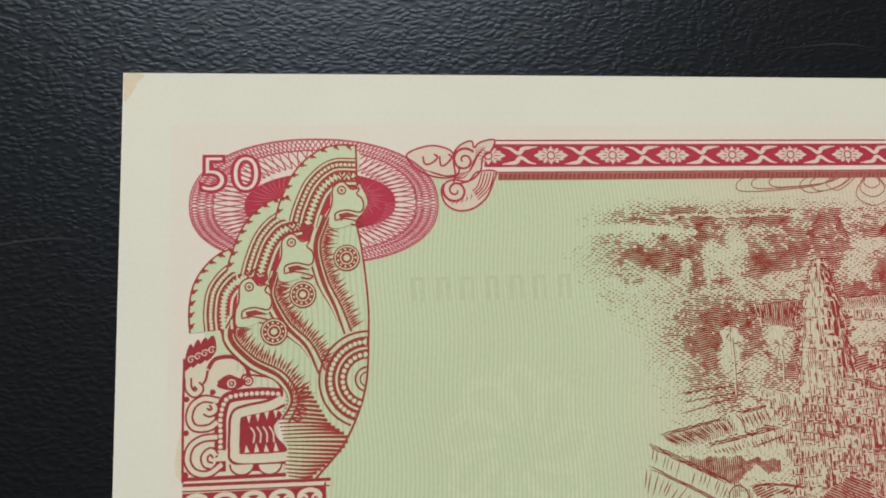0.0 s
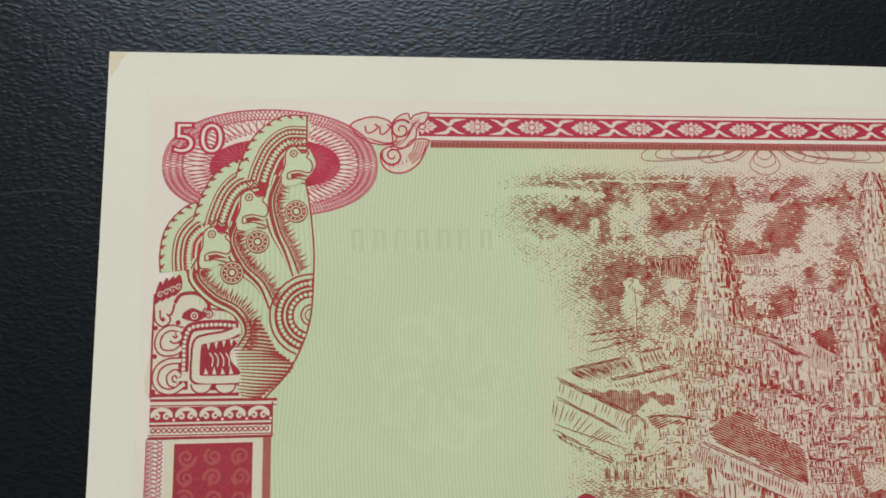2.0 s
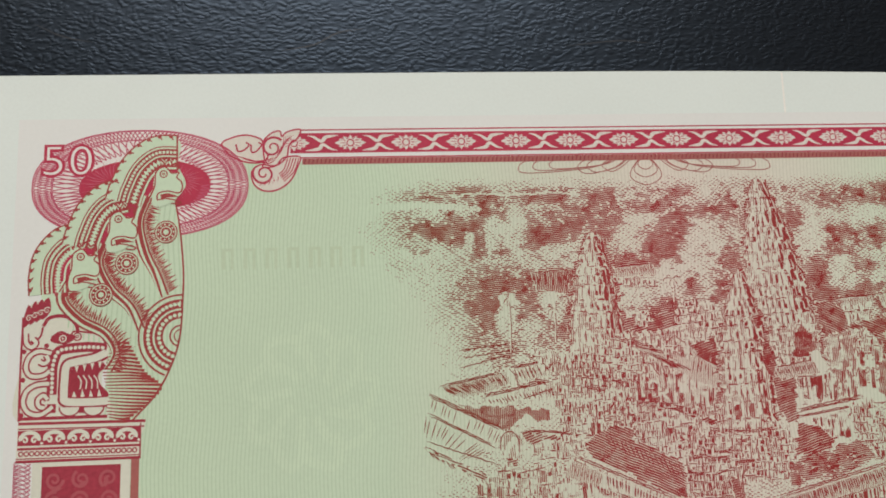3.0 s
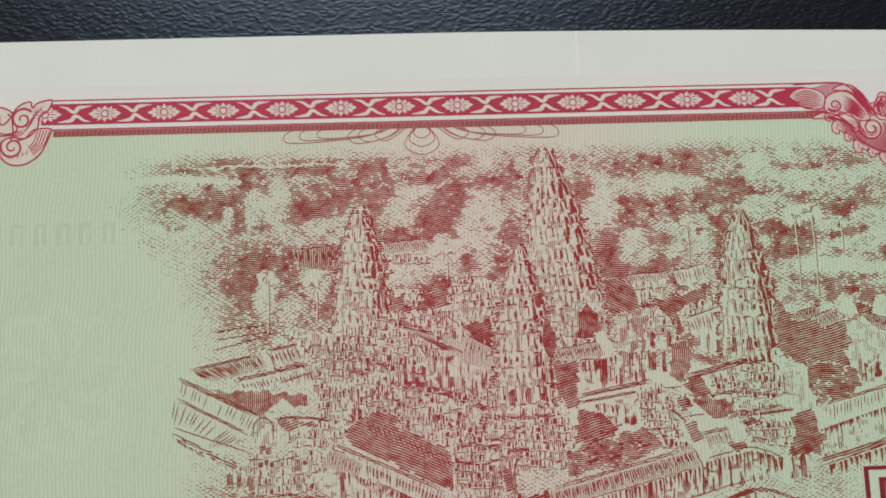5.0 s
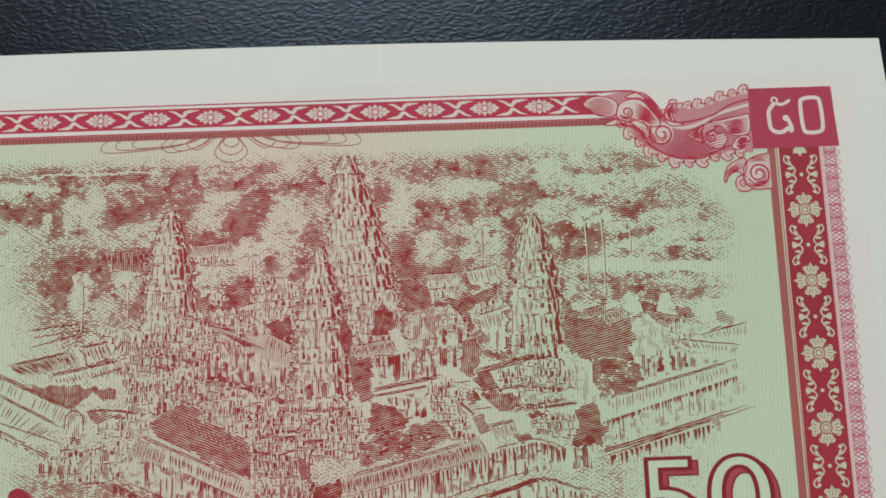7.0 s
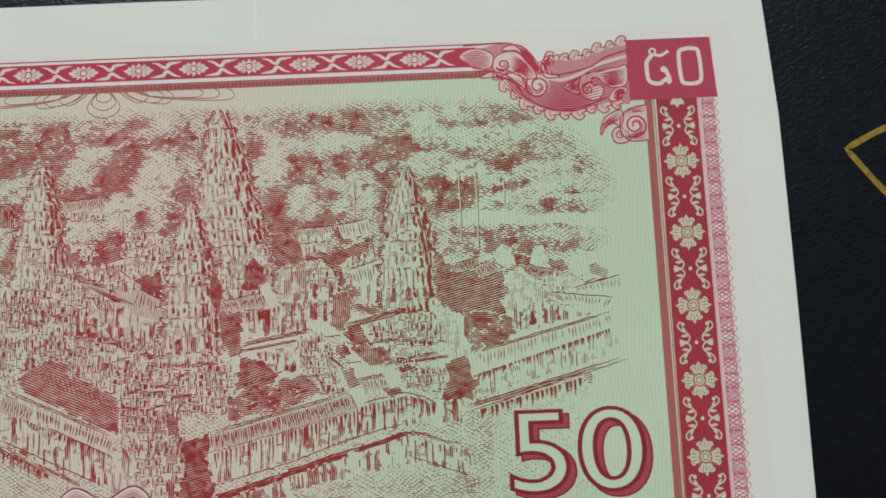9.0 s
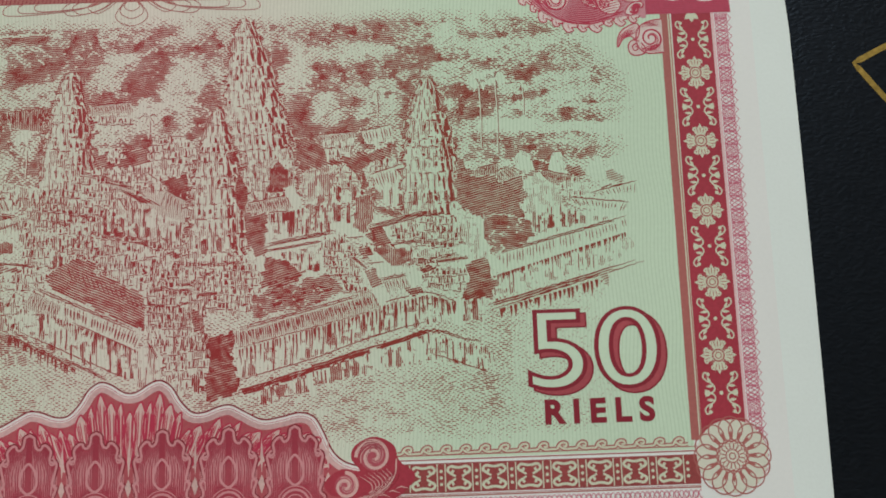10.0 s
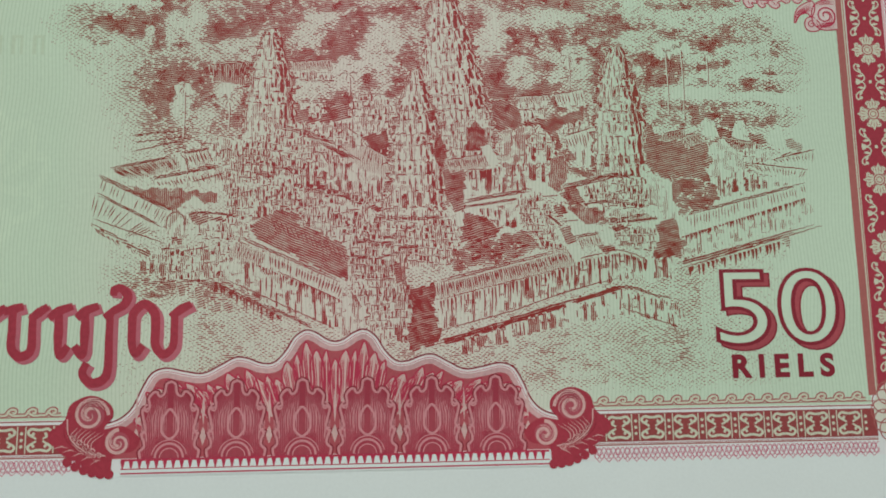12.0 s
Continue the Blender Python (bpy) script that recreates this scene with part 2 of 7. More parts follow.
box(bm, x0, WALL_Y, FLOOR, x1, WALL_Y + 0.1, z0)
box(bm, x0, WALL_Y, z1, x1, WALL_Y + 0.1, CEIL)
tagged(part("wall_north", bm, PLASTER), "plain plaster wall with a window opening", "wall", kind="structure")

SHEET, COVER = 0.00012, 0.014
TOP = -SHEET
desk = tagged(new("desk"), "plain brown wooden desk under the folder", "desk")
desk.location = (0.07, -0.05, FLOOR)
top_z = TOP - COVER - FLOOR
for name, b in (("desk_top", (-0.6, -0.35, top_z - 0.03, 0.6, 0.35, top_z)), ("leg", (-0.57, -0.32, 0, -0.51, -0.26, top_z - 0.03)), ("leg", (0.51, -0.32, 0, 0.57, -0.26, top_z - 0.03)), ("leg", (-0.57, 0.26, 0, -0.51, 0.32, top_z - 0.03)), ("leg", (0.51, 0.26, 0, 0.57, 0.32, top_z - 0.03))):
    slab(name, WOOD, *b, bevel=0.004).parent = desk

# ---- the leather folder and its stamped emblem ----
folder = tagged(new("folder"), "black pebbled leather folder with a gold-stamped emblem", "folder")
folder.location = (0, 0, TOP)
slab("cover", LEATHER, -0.14, -0.19, -COVER, 0.24, 0.10, 0, bevel=0.004, segments=4).parent = folder


def gold(name, draw, label=""):
    ob = draw.put(name, GOLD, folder, label)
    ob.data.materials.clear()
    ob.data.materials.append(GOLD)
    return ob


tip_l, tip_r, foot = (143.7, -18.6), (164.3, -18.6), (154.0, -29.0)
shield = np.vstack([spl([tip_l, (148.6, -16.4), (154.0, -15.8), (159.4, -16.4), tip_r], 8)[:-1], spl([tip_r, (160.8, -23.2), (157.2, -26.8), foot], 8)[:-1], spl([foot, (150.8, -26.8), (147.2, -23.2), tip_l], 8)[:-1]])
gold("shield_outline", Ink(2).stroke(shield, 0.62, True), "gold foil shield outline")
for k in range(6):
    gold("letter_bar", Ink(2).rect(147.8 + 2.2 * k, -21.0, 149.3 + 2.2 * k, -18.6))

# creases lie flat on the cover; their sheen is painted in a paler colour
crease = Ink(0)
for a in ([(-12.5, -15.5), (-9.0, -14.6), (-5.0, -14.2), (-2.4, -14.6)], [(30.0, 2.6), (33.5, 3.3), (36.0, 4.6), (38.6, 5.0)], [(5.0, 5.6), (8.0, 4.2), (11.0, 3.6)], [(-9.0, 2.0), (-6.0, 0.6), (-4.4, -2.0)], [(60.0, 3.0), (66.0, 3.6), (70.0, 3.2)]):
    crease.taper(spl(a, 8), 0.16)
tagged(crease.put("crease", material("crease_sheen", (0.03, 0.034, 0.042), 0.35), folder, "fine leather creases, their sheen painted as paler strokes"), kind="stuff")

# ---- the banknote ----
W, H = 137.05, 69.0
note = tagged(new("banknote"), "crisp pink and green banknote, temple side up, on black leather", "banknote")
bm = bmesh.new()
nx, ny = 60, 30
for j in range(ny + 1):
    for i in range(nx + 1):
        u, v = i / nx, j / ny
        trim = 0.12 * math.sin(3.1 * u) - 1.15 * max(0.0, u - 0.5) ** 1.6 * 3.0
        side = (-0.6 * max(0.0, 0.2 - v) * 5 + 0.15 * math.sin(3.6 * v)) * max(0.0, 2 * u - 1)
        bm.verts.new(((W * u + side) * MM, (trim * (1 - v) - H * v) * MM, 0))
bm.verts.ensure_lookup_table()
for j in range(ny):
    for i in range(nx):
        a = j * (nx + 1) + i
        bm.faces.new([bm.verts[k] for k in (a + nx + 1, a + nx + 2, a + 1, a)])
ext = bmesh.ops.extrude_face_region(bm, geom=bm.faces[:])
bmesh.ops.translate(bm, verts=[v for v in ext["geom"] if isinstance(v, bmesh.types.BMVert)], vec=(0, 0, -SHEET))
bmesh.ops.recalc_face_normals(bm, faces=bm.faces[:])
part("paper_sheet", bm, PAPER, note, "white banknote paper with a faint fold")
Ink(0.5).poly(spl([(0.1, -0.1), (1.7, -0.15), (1.2, -0.8), (0.9, -1.5), (0.2, -2.6), (0.1, -1.2)], 4, True)).put("worn_corner", WORN, note, "yellowed worn corner")
# the sheet is not bent here: the fold's highlight is a painted pale strip
Ink(0.5).rect(83.55, -5.6, 83.75, -0.1).put("fold_mark", material("fold_highlight", (0.86, 0.86, 0.82), 0.7), note, "faint fold, its highlight painted as a pale line")

# washes and the fine waved ground
lil = Ink(0.6).rect(4.1, -62.6, 133.2, -4.6)
lil.put("lilac_ground", material("faint_lilac_wash", (0.757, 0.785, 0.775), 0.75, grain=0.02), note, "very pale lilac ground print")
grn = Ink(1.4)
grn.poly([(13.5, -9.3), (123.8, -9.3), (123.8, -57.5), (13.5, -57.5)])
wash = grn.put("green_ground", WASH, note, "pale green ground print fading to cream")
wav = Ink(2.2)
ys = np.linspace(-9.4, -57.2, 90)
for x in np.arange(13.7, 123.6, 0.38):
    wav.stroke(np.stack([x + 0.16 * np.sin(ys * 0.55 + x * 0.06) + 0.10 * np.sin(ys * 0.21 + x * 0.13), ys], 1), 0.115)
tagged(wav.put("waved_line", WAVE, wash, "fine waved green lines"), kind="stuff")

# faint print showing through from the other face, as plain marks
gh = Ink(2.9)
for k in range(7):
    gh.rect(24.2 + 2.15 * k, -20.2, 24.6 + 2.15 * k, -18.1).rect(25.1 + 2.15 * k, -20.2, 25.4 + 2.15 * k, -18.1).rect(24.2 + 2.15 * k, -18.4, 25.4 + 2.15 * k, -18.1)
pale = Ink(1.9)
for k in range(9):
    a = 2 * math.pi * k / 9
    pale.stroke(spl([(33 + 2 * math.cos(a), -33 + 2 * math.sin(a)), (33 + 5 * math.cos(a + 0.4), -33 + 5.6 * math.sin(a + 0.4)), (33 + 6.5 * math.cos(a + 0.9), -33 + 7 * math.sin(a + 0.9)), (33 + 4 * math.cos(a + 1.2), -33 + 4.4 * math.sin(a + 1.2))], 6), 0.9)
pale.put("watermark", material("watermark_tint", (0.605, 0.745, 0.575), 0.75, grain=0.05), wash, "faint pale watermark rosette")
tagged(gh.put("show_through_mark", GHOST, wash, "faint marks showing through the paper"), kind="stuff")


# ---- top band with its diamonds ----
PETAL = material("band_petal_tint", (0.70, 0.66, 0.62), 0.7, grain=0.1)
BAND_L, BAND_R, PITCH, DIA0 = 31.0, 106.4, 5.73, 37.1
band = Ink(4).rect(BAND_L, -8.42, BAND_R, -6.32).put("top_band", CRIMSON, note, "crimson band with white diamond flowers")
rule = Ink(4)
rule.line((31.4, -5.98), (109.2, -5.98), w=0.13).line((30.6, -8.9), (106.6, -8.9), w=0.13)
rule.put("band_rule", CRIMSON, band)
Ink(4).rect(32.2, -9.62, 108.0, -8.99).put("band_shade", BROWN, band, "brown hatched strip")
hat = Ink(4.6)
for x in np.arange(32.4, 107.9, 0.42):
    hat.line((x, -9.6), (x + 0.12, -9.0), w=0.09)
hat.put("shade_hatch", DEEP, band)
dia = Ink(5)
for side in (1, -1):
    dia.leaf((side * 0.35, 0), 90 - side * 90, 1.25, 0.6)
    for up in (1, -1):
        dia.leaf((side * 0.3, up * 0.08), 90 - side * (90 - up * 20), 0.95, 0.42)
        dia.leaf((side * 0.2, up * 0.15), 90 - side * (90 - up * 46), 0.74, 0.42)
for up in (90, -90):
    dia.leaf((0, 0), up, 0.84, 0.5)
dia.disc((0, 0), 0.42)
dia_mesh = dia.mesh("diamond_flower")
core = Ink(6).ring((0, 0), 0.34, 0.12)
for a in (0, 32, 62, 118, 148, 180, 212, 242, 298, 328):
    b = math.radians(a)
    core.taper([(0.42 * math.cos(b), 0.36 * math.sin(b)), (0.7 * math.cos(b), 0.5 * math.sin(b)), (1.15 * math.cos(b), 0.66 * math.sin(b))], 0.1)
core = core.mesh("flower_ring")
tail = Ink(5)
for up in (1, -1):
    c = spl([(-1.55, 0.80), (-0.85, 0.62), (-0.25, 0.24), (0.06, 0.26), (0.32, 0.60), (0.9, 0.72), (1.65, 0.80)], 6) * up
    tail.stroke(c, np.interp(np.linspace(0, 1, len(c)), [0, 0.2, 0.42, 0.62, 0.8, 1], [0.04, 0.26, 0.34, 0.42, 0.30, 0.05]))
tail_mesh = tail.mesh("band_leaf")
for k in range(-1, 12):
    x = DIA0 + PITCH * k
    d = lay(dia_mesh, "diamond_flower", PETAL, band, x, -7.37)
    lay(core, "flower_ring", CRIMSON, band, x, -7.37)
    if k < 11:
        lay(tail_mesh, "band_leaf", PETAL, band, x + PITCH / 2, -7.37)
lay(tail_mesh, "band_leaf", PETAL, band, DIA0 + PITCH * 11.45, -7.37)

# looped ornament under the band
loops = Ink(5.2)
for rx, ry in ((0.8, 1.35), (1.25, 2.1), (1.7, 2.85)):
    loops.stroke(spl([(67.9 - rx * 0.25, -9.1), (67.9 - rx, -9.1 - ry * 0.75), (67.9, -9.1 - ry * 1.12), (67.9 + rx, -9.1 - ry * 0.75), (67.9 + rx * 0.25, -9.1)], 8), 0.09)
for far, dip in ((4.6, 1.7), (6.2, 1.75), (7.2, 1.9), (10.2, 1.35), (11.9, 1.5), (13.4, 1.75)):
    near = far * 0.35 + 0.2
    loops.stroke(spl([(67.9 + near * 0.6, -9.1), (67.9 + near + 0.7, -9.1 - dip * 0.7), (67.9 + far - 0.9, -9.1 - dip), (67.9 + far, -9.1 - dip * 0.55), (67.9 + far - 1.6, -9.1)], 8), 0.09)
loops.mirror(67.9)
loops.put("loop_ornament", BROWN, note, "thin looped line ornament")

# ---- scroll where the band meets the oval ----
crest_leaf = spl([(24.09, -7.34), (25.18, -6.69), (26.61, -6.45), (28.05, -6.94), (28.40, -8.01), (28.74, -8.73), (28.05, -9.32), (26.44, -9.25), (24.95, -8.54)], 6, True)
big_curl = spl([(28.28, -8.25), (28.28, -7.18), (28.98, -6.34), (29.91, -6.04), (30.14, -6.64), (30.66, -6.16), (32.00, -5.92), (31.64, -6.95), (30.88, -7.54), (30.64, -8.74), (29.66, -9.63), (28.27, -9.86), (28.39, -9.09)], 6, True)
volute = spl([(28.05, -9.56), (27.13, -10.26), (27.35, -11.56), (28.38, -12.28), (29.76, -12.17), (31.03, -11.23), (31.73, -9.81), (31.97, -8.80), (30.35, -8.86), (29.48, -9.68)], 6, True)
sc = Ink(4.5)
for shape in (crest_leaf, big_curl, volute):
    sc.poly(shape)
scroll = sc.put("scroll_ground", CARVED_PALE, note, "pale scroll joining band and oval")
sc = Ink(5.5)
for shape in (crest_leaf, big_curl, volute):
    sc.stroke(shape, 0.16, True)
sc.curl((29.20, -7.78), 1.15, 40, 1.5, 0.24).curl((28.33, -10.51), 1.15, 150, 1.6, 0.24)
for a, b in (((25.52, -7.41), (26.33, -8.01)), ((27.02, -7.41), (27.59, -8.13))):
    sc.stroke(spl([a, ((a[0] + b[0]) / 2 - 0.2, b[1] - 0.1), b, (b[0] + 0.5, a[1] - 0.1), (b[0] + 0.2, a[1] + 0.2)], 6), 0.17)
for k in range(5):
    sc.taper(spl([(20.6 + 0.5 * k, -8.3 - 0.16 * k), (22.6 + 0.4 * k, -9.0 - 0.06 * k), (24.6 + 0.15 * k, -8.7 + 0.08 * k)], 6) + np.array((25.30, -8.48)) - (20.6, -8.3), 0.10)
    sc.stroke(spl([np.array((31.86, -8.92)) - (0.28 * k, 0), np.array((31.38, -10.29)) - (0.26 * k, -0.05 * k), np.array((30.33, -11.35)) - (0.12 * k, -0.2 * k)], 6), 0.11)
    sc.taper(spl([np.array((30.37, -6.46)) + (0.24 * k, 0), np.array((30.13, -8.02)) + (0.1 * k, 0.2 * k), np.array((29.31, -9.21)) + (0.1 * k, 0.24 * k)], 6), 0.10)
for k in range(7):
    q = np.array((27.92, -11.80)) + (0.42 * k, 0.03 * k * k)
    sc.taper([q, q + (0.2, 0.3), q + (0.1, 0.6)], 0.12)
sc.put("scroll_line", CRIMSON, scroll)

# ---- guilloche oval ----
OC = (16.2, -11.35)


def oval(k, n=240, wob=0.0, freq=0, phase=0.0, turns=1.0):
    a = np.linspace(0, 2 * math.pi * turns, n)
    r = 1 + wob * np.sin(freq * a + phase)
    c, s = np.cos(a), np.sin(a)
    px, py = np.sign(c) * np.abs(c) ** 0.92, np.sign(s) * np.abs(s) ** 0.86
    return np.stack([OC[0] + 10.55 * k * r * px, OC[1] + 5.5 * k * r * py + 0.35 * px * (1 - k) - 0.25 * c * c], 1)


og = Ink(4).poly(oval(1.0, 120)[:-1]).put("oval_ground", LILAC, note, "pale oval ground behind the serpent heads")
ov = Ink(5)
ov.stroke(oval(1.0), 0.12)
for ph in np.linspace(0, 2 * math.pi, 5)[:-1]:
    ov.stroke(oval(0.905, 900, 0.095, 41, ph), 0.10)
ov.stroke(oval(0.815), 0.08)
for ph in (0, math.pi):
    ov.stroke(oval(0.69, 700, 0.19, 34, ph), 0.11)
ov.put("guilloche_loop", material("guilloche_ink", (0.50, 0.085, 0.15), 0.65),  og, "interlaced rose guilloche loops")
Ink(5.2).poly((oval(0.61, 100)[:-1] - OC) * (1.0, 0.78) + OC + (0.4, -0.1)).put("oval_heart", CRIMSON, og, "solid crimson heart of the oval")
rays = Ink(6.2)
for k in range(30):
    a = 2 * math.pi * k / 30
    for cx, far in ((13.4, 3.4), (20.0, 2.4)):
        f = far * (0.8 + 0.2 * (k % 2))
        rays.taper([(cx + 0.7 * math.cos(a), -11.2 + 0.5 * math.sin(a)), (cx + 0.6 * f * math.cos(a + 0.08), -11.2 + 0.45 * f * math.sin(a + 0.08)), (cx + f * math.cos(a), -11.2 + 0.72 * f * math.sin(a))], 0.07)
rays.put("oval_ray", ROSE, og)
for name, lev, mat, bold in (("numeral_edge", 8.0, CRIMSON, 0.17), ("numeral_face", 8.6, LILAC, -0.08)):
    lettering(name, "50", 6.35, -10.35, 4.35, lev, mat, og, bold, 1.16, 1.06, label="small 50 with a crimson edge")

# ---- many-headed serpent ----
ng = Ink(9).poly(spl([(19.9, -7.0), (19.8, -9.4), (20.6, -11.5), (19.6, -13.2), (20.1, -16.0), (20.5, -22.5), (19.7, -29.0), (16.0, -34.4), (13.2, -34.4), (13.4, -29.0), (11.0, -26.6), (8.0, -24.5), (6.9, -22.0), (7.2, -19.4), (8.6, -17.0), (10.4, -15.6), (11.2, -13.6), (13.2, -11.8), (14.2, -9.6), (16.8, -7.3)], 6, True))
serpent = ng.put("serpent_ground", WASH, note, "pale green carved serpent with hooded heads")


def in_poly(p, poly):
    m = np.zeros(len(p), bool)
    for (xa, ya), (xb, yb) in zip(poly, np.roll(poly, -1, 0)):
        if ya != yb:
            m ^= ((ya > p[:, 1]) != (yb > p[:, 1])) & (p[:, 0] < (xb - xa) * (p[:, 1] - ya) / (yb - ya) + xa)
    return m


skin = np.array([(v[0] / MM, v[1] / MM) for v in ng.v])
sw = Ink(9.6)
for x in np.arange(9.7, 20.6, 0.5):
    yy = np.linspace(-8, -34.3, 160)
    p = np.stack([x + 0.16 * np.sin(yy * 0.55 + x * 0.06) + 0.10 * np.sin(yy * 0.21 + x * 0.13), yy], 1)
    cut = np.flatnonzero(np.diff(np.r_[0, in_poly(p, skin).astype(int), 0]))
    for a, b in zip(cut[::2], cut[1::2]):
        if b - a > 2:
            sw.stroke(p[a:b], 0.15)
sw.put("waved_line", WAVE, serpent)
CARVED_INK = material("serpent_ink", (0.36, 0.055, 0.056), 0.6, grain=0.16)
lines, solid, white = Ink(11), Ink(10), Ink(12)
ink_top = Ink(22.5)
Ink(9.85).poly(spl([(19.7, -9.2), (17.4, -9.5), (15.7, -11.0), (14.9, -13.2), (12.6, -14.4), (11.3, -16.6), (10.5, -18.2), (9.0, -18.6), (8.2, -20.4), (8.3, -22.4), (9.4, -22.4), (10.2, -20.6), (12.4, -18.6), (13.2, -16.6), (15.6, -15.2), (16.6, -13.2), (17.8, -11.4), (19.6, -10.4)], 5, True)).put("crest_ground", CRIMSON, serpent)
CREST = (
    [(19.7, -8.2), (17.6, -8.3), (15.9, -9.7), (14.9, -11.8), (14.5, -13.2)],
    [(14.7, -12.5), (12.9, -13.0), (11.6, -14.4), (10.8, -16.4), (10.5, -17.6)],
    [(10.2, -16.9), (8.9, -17.4), (7.8, -18.8), (7.5, -20.6), (7.6, -22.2)],
)
EYES = ((18.4, -10.4), (14.1, -14.9), (10.6, -18.6))
for ci, (cr, (ex, ey)) in enumerate(zip(CREST, EYES)):
    c = spl(cr, 10)
    band_ink, bead_ink, edge_ink = Ink(17.0 - 3.8 * ci), Ink(18.2 - 3.8 * ci), Ink(19.4 - 3.8 * ci)
    band_ink.stroke(offset(c, 0.0), 1.9)
    band_ink.stroke(offset(c, 1.1), 1.4)
    bead_ink.stroke(offset(c, -1.2), 1.1)
    bead_ink.stroke(offset(c, -0.45), 0.16)
    bead_ink.stroke(offset(c, 0.38), 0.16)
    bead_ink.stroke(offset(c, 1.62), 0.2)
    q, _ = along(offset(c, -0.03), 22, 0.03)
    for p in q:
        bead_ink.disc(p, 0.16, n=8)
    q, an = along(offset(c, 0.98), 17, 0.04)
    for p, a in zip(q, an):
        bead_ink.poly([p + 0.34 * np.array([math.cos(a + t), math.sin(a + t)]) * (1.0 if i % 2 else 0.62) for i, t in enumerate((0, math.pi / 2, math.pi, -math.pi / 2))])
    edge_ink.stroke(offset(c, -1.78), 0.15)
    q, an = along(offset(c, -1.66), 9, 0.06)
    for p, a in zip(q, an):
        ink_top.disc(p, 0.2, n=8)
        ink_top.line(p, p + 0.4 * np.array([math.cos(a + 2.2), math.sin(a + 2.2)]), w=0.12)
    edge_ink.line(c[0] + normals(c)[0] * 1.8, c[0] - normals(c)[0] * 1.8, w=0.16)
    band_ink.put("crest_band", CARVED_INK, serpent, "crimson crest band")
    bead_ink.put("crest_bead", WASH, serpent, "pale beads and lozenges")
    edge_ink.put("crest_edge", CARVED_INK, serpent)
    # head: brow, eye, snout and open mouth
    face = Ink(21)
    face.poly(spl([(ex - 1.0, ey - 1.6), (ex - 0.8, ey + 0.2), (ex + 0.1, ey + 0.75), (ex + 0.8, ey + 0.2), (ex + 1.5, ey + 0.1), (ex + 1.8, ey - 0.9), (ex + 1.9, ey - 1.7), (ex + 1.4, ey - 2.4), (ex + 0.3, ey - 3.2), (ex - 1.0, ey - 3.2)], 5, True))
    face.put("serpent_face", WASH, serpent)
    ink_top.stroke(spl([(ex - 1.9, ey - 3.4), (ex - 0.9, ey - 1.4), (ex - 0.75, ey + 0.2), (ex + 0.1, ey + 0.75), (ex + 0.8, ey + 0.1), (ex + 1.5, ey + 0.15), (ex + 1.3, ey - 0.35), (ex + 1.75, ey - 0.8), (ex + 1.85, ey - 1.5), (ex + 1.5, ey - 1.95), (ex + 0.4, ey - 1.75), (ex - 0.5, ey - 2.0), (ex - 0.6, ey - 2.6)], 6), 0.14)
    ink_top.ring((ex, ey), 0.34, 0.13).ring((ex, ey), 0.1, 0.1, n=8)
    ink_top.poly([(ex - 0.3, ey - 2.1), (ex + 0.5, ey - 1.95), (ex + 1.6, ey - 2.35), (ex + 0.3, ey - 2.4), (ex - 0.1, ey - 2.7)])
    ink_top.stroke(spl([(ex - 0.6, ey - 2.65), (ex + 0.3, ey - 2.5), (ex + 1.7, ey - 2.85), (ex + 1.5, ey - 3.1), (ex + 0.8, ey - 3.0)], 5), 0.13)
    ink_top.stroke(spl([(ex - 0.3, ey + 1.5), (ex + 0.1, ey + 1.1), (ex + 0.5, ey + 1.5), (ex + 0.9, ey + 1.0), (ex + 1.4, ey + 1.2), (ex + 1.5, ey + 0.5)], 3), 0.15)
NECKS = ([(16.7, -12.6), (15.9, -15.2), (16.5, -18.2), (17.6, -20.5), (18.5, -22.8)], [(12.5, -17.3), (12.1, -19.4), (13.4, -22.0), (15.2, -23.8), (16.3, -26.0)], [(9.1, -21.0), (8.9, -23.0), (10.7, -25.0), (13.0, -26.3), (14.0, -28.0), (13.3, -29.6)])
for nk in NECKS:
    c = spl(nk, 10)
    solid.stroke(c, np.interp(np.linspace(0, 1, len(c)), [0, 0.5, 1], [0.95, 0.8, 0.2]))
    white.stroke(offset(c, -0.1), np.interp(np.linspace(0, 1, len(c)), [0, 0.6, 1], [0.3, 0.24, 0.05]))
    lines.stroke(offset(c, 0.62), 0.18)
    q, an = along(offset(c, 0.5), 46, 0.02)
    for i, (p, a) in enumerate(zip(q, an)):
        ln = 0.9 + 0.7 * math.sin(i * 1.3) ** 2
        d = np.array([math.cos(a + 1.75), math.sin(a + 1.75)])
        lines.taper([p, p + d * ln * 0.5 + (0, 0.06), p + d * ln], 0.2)
for cxy in ((18.75, -16.3), (15.03, -19.35), (12.65, -22.4)):
    ink_top.disc(cxy, 1.15, n=24)
    for r, w in ((0.98, 0.1), (0.52, 0.1)):
        Ink(24).ring(cxy, r, w).put("medallion_ring", WASH, serpent)
    dots = Ink(24)
    for k in range(11):
        dots.disc((cxy[0] + 0.75 * math.cos(k * 0.571), cxy[1] + 0.75 * math.sin(k * 0.571)), 0.1, n=7)
    dots.disc(cxy, 0.27)
    dots.put("medallion_dot", WASH, serpent)
right = spl([(19.6, -13.2), (20.1, -16.0), (20.5, -20.0), (20.5, -22.8), (20.3, -26.5), (19.6, -29.2), (18.2, -32.0), (15.9, -34.6)], 10)
lines.stroke(right, 0.17)
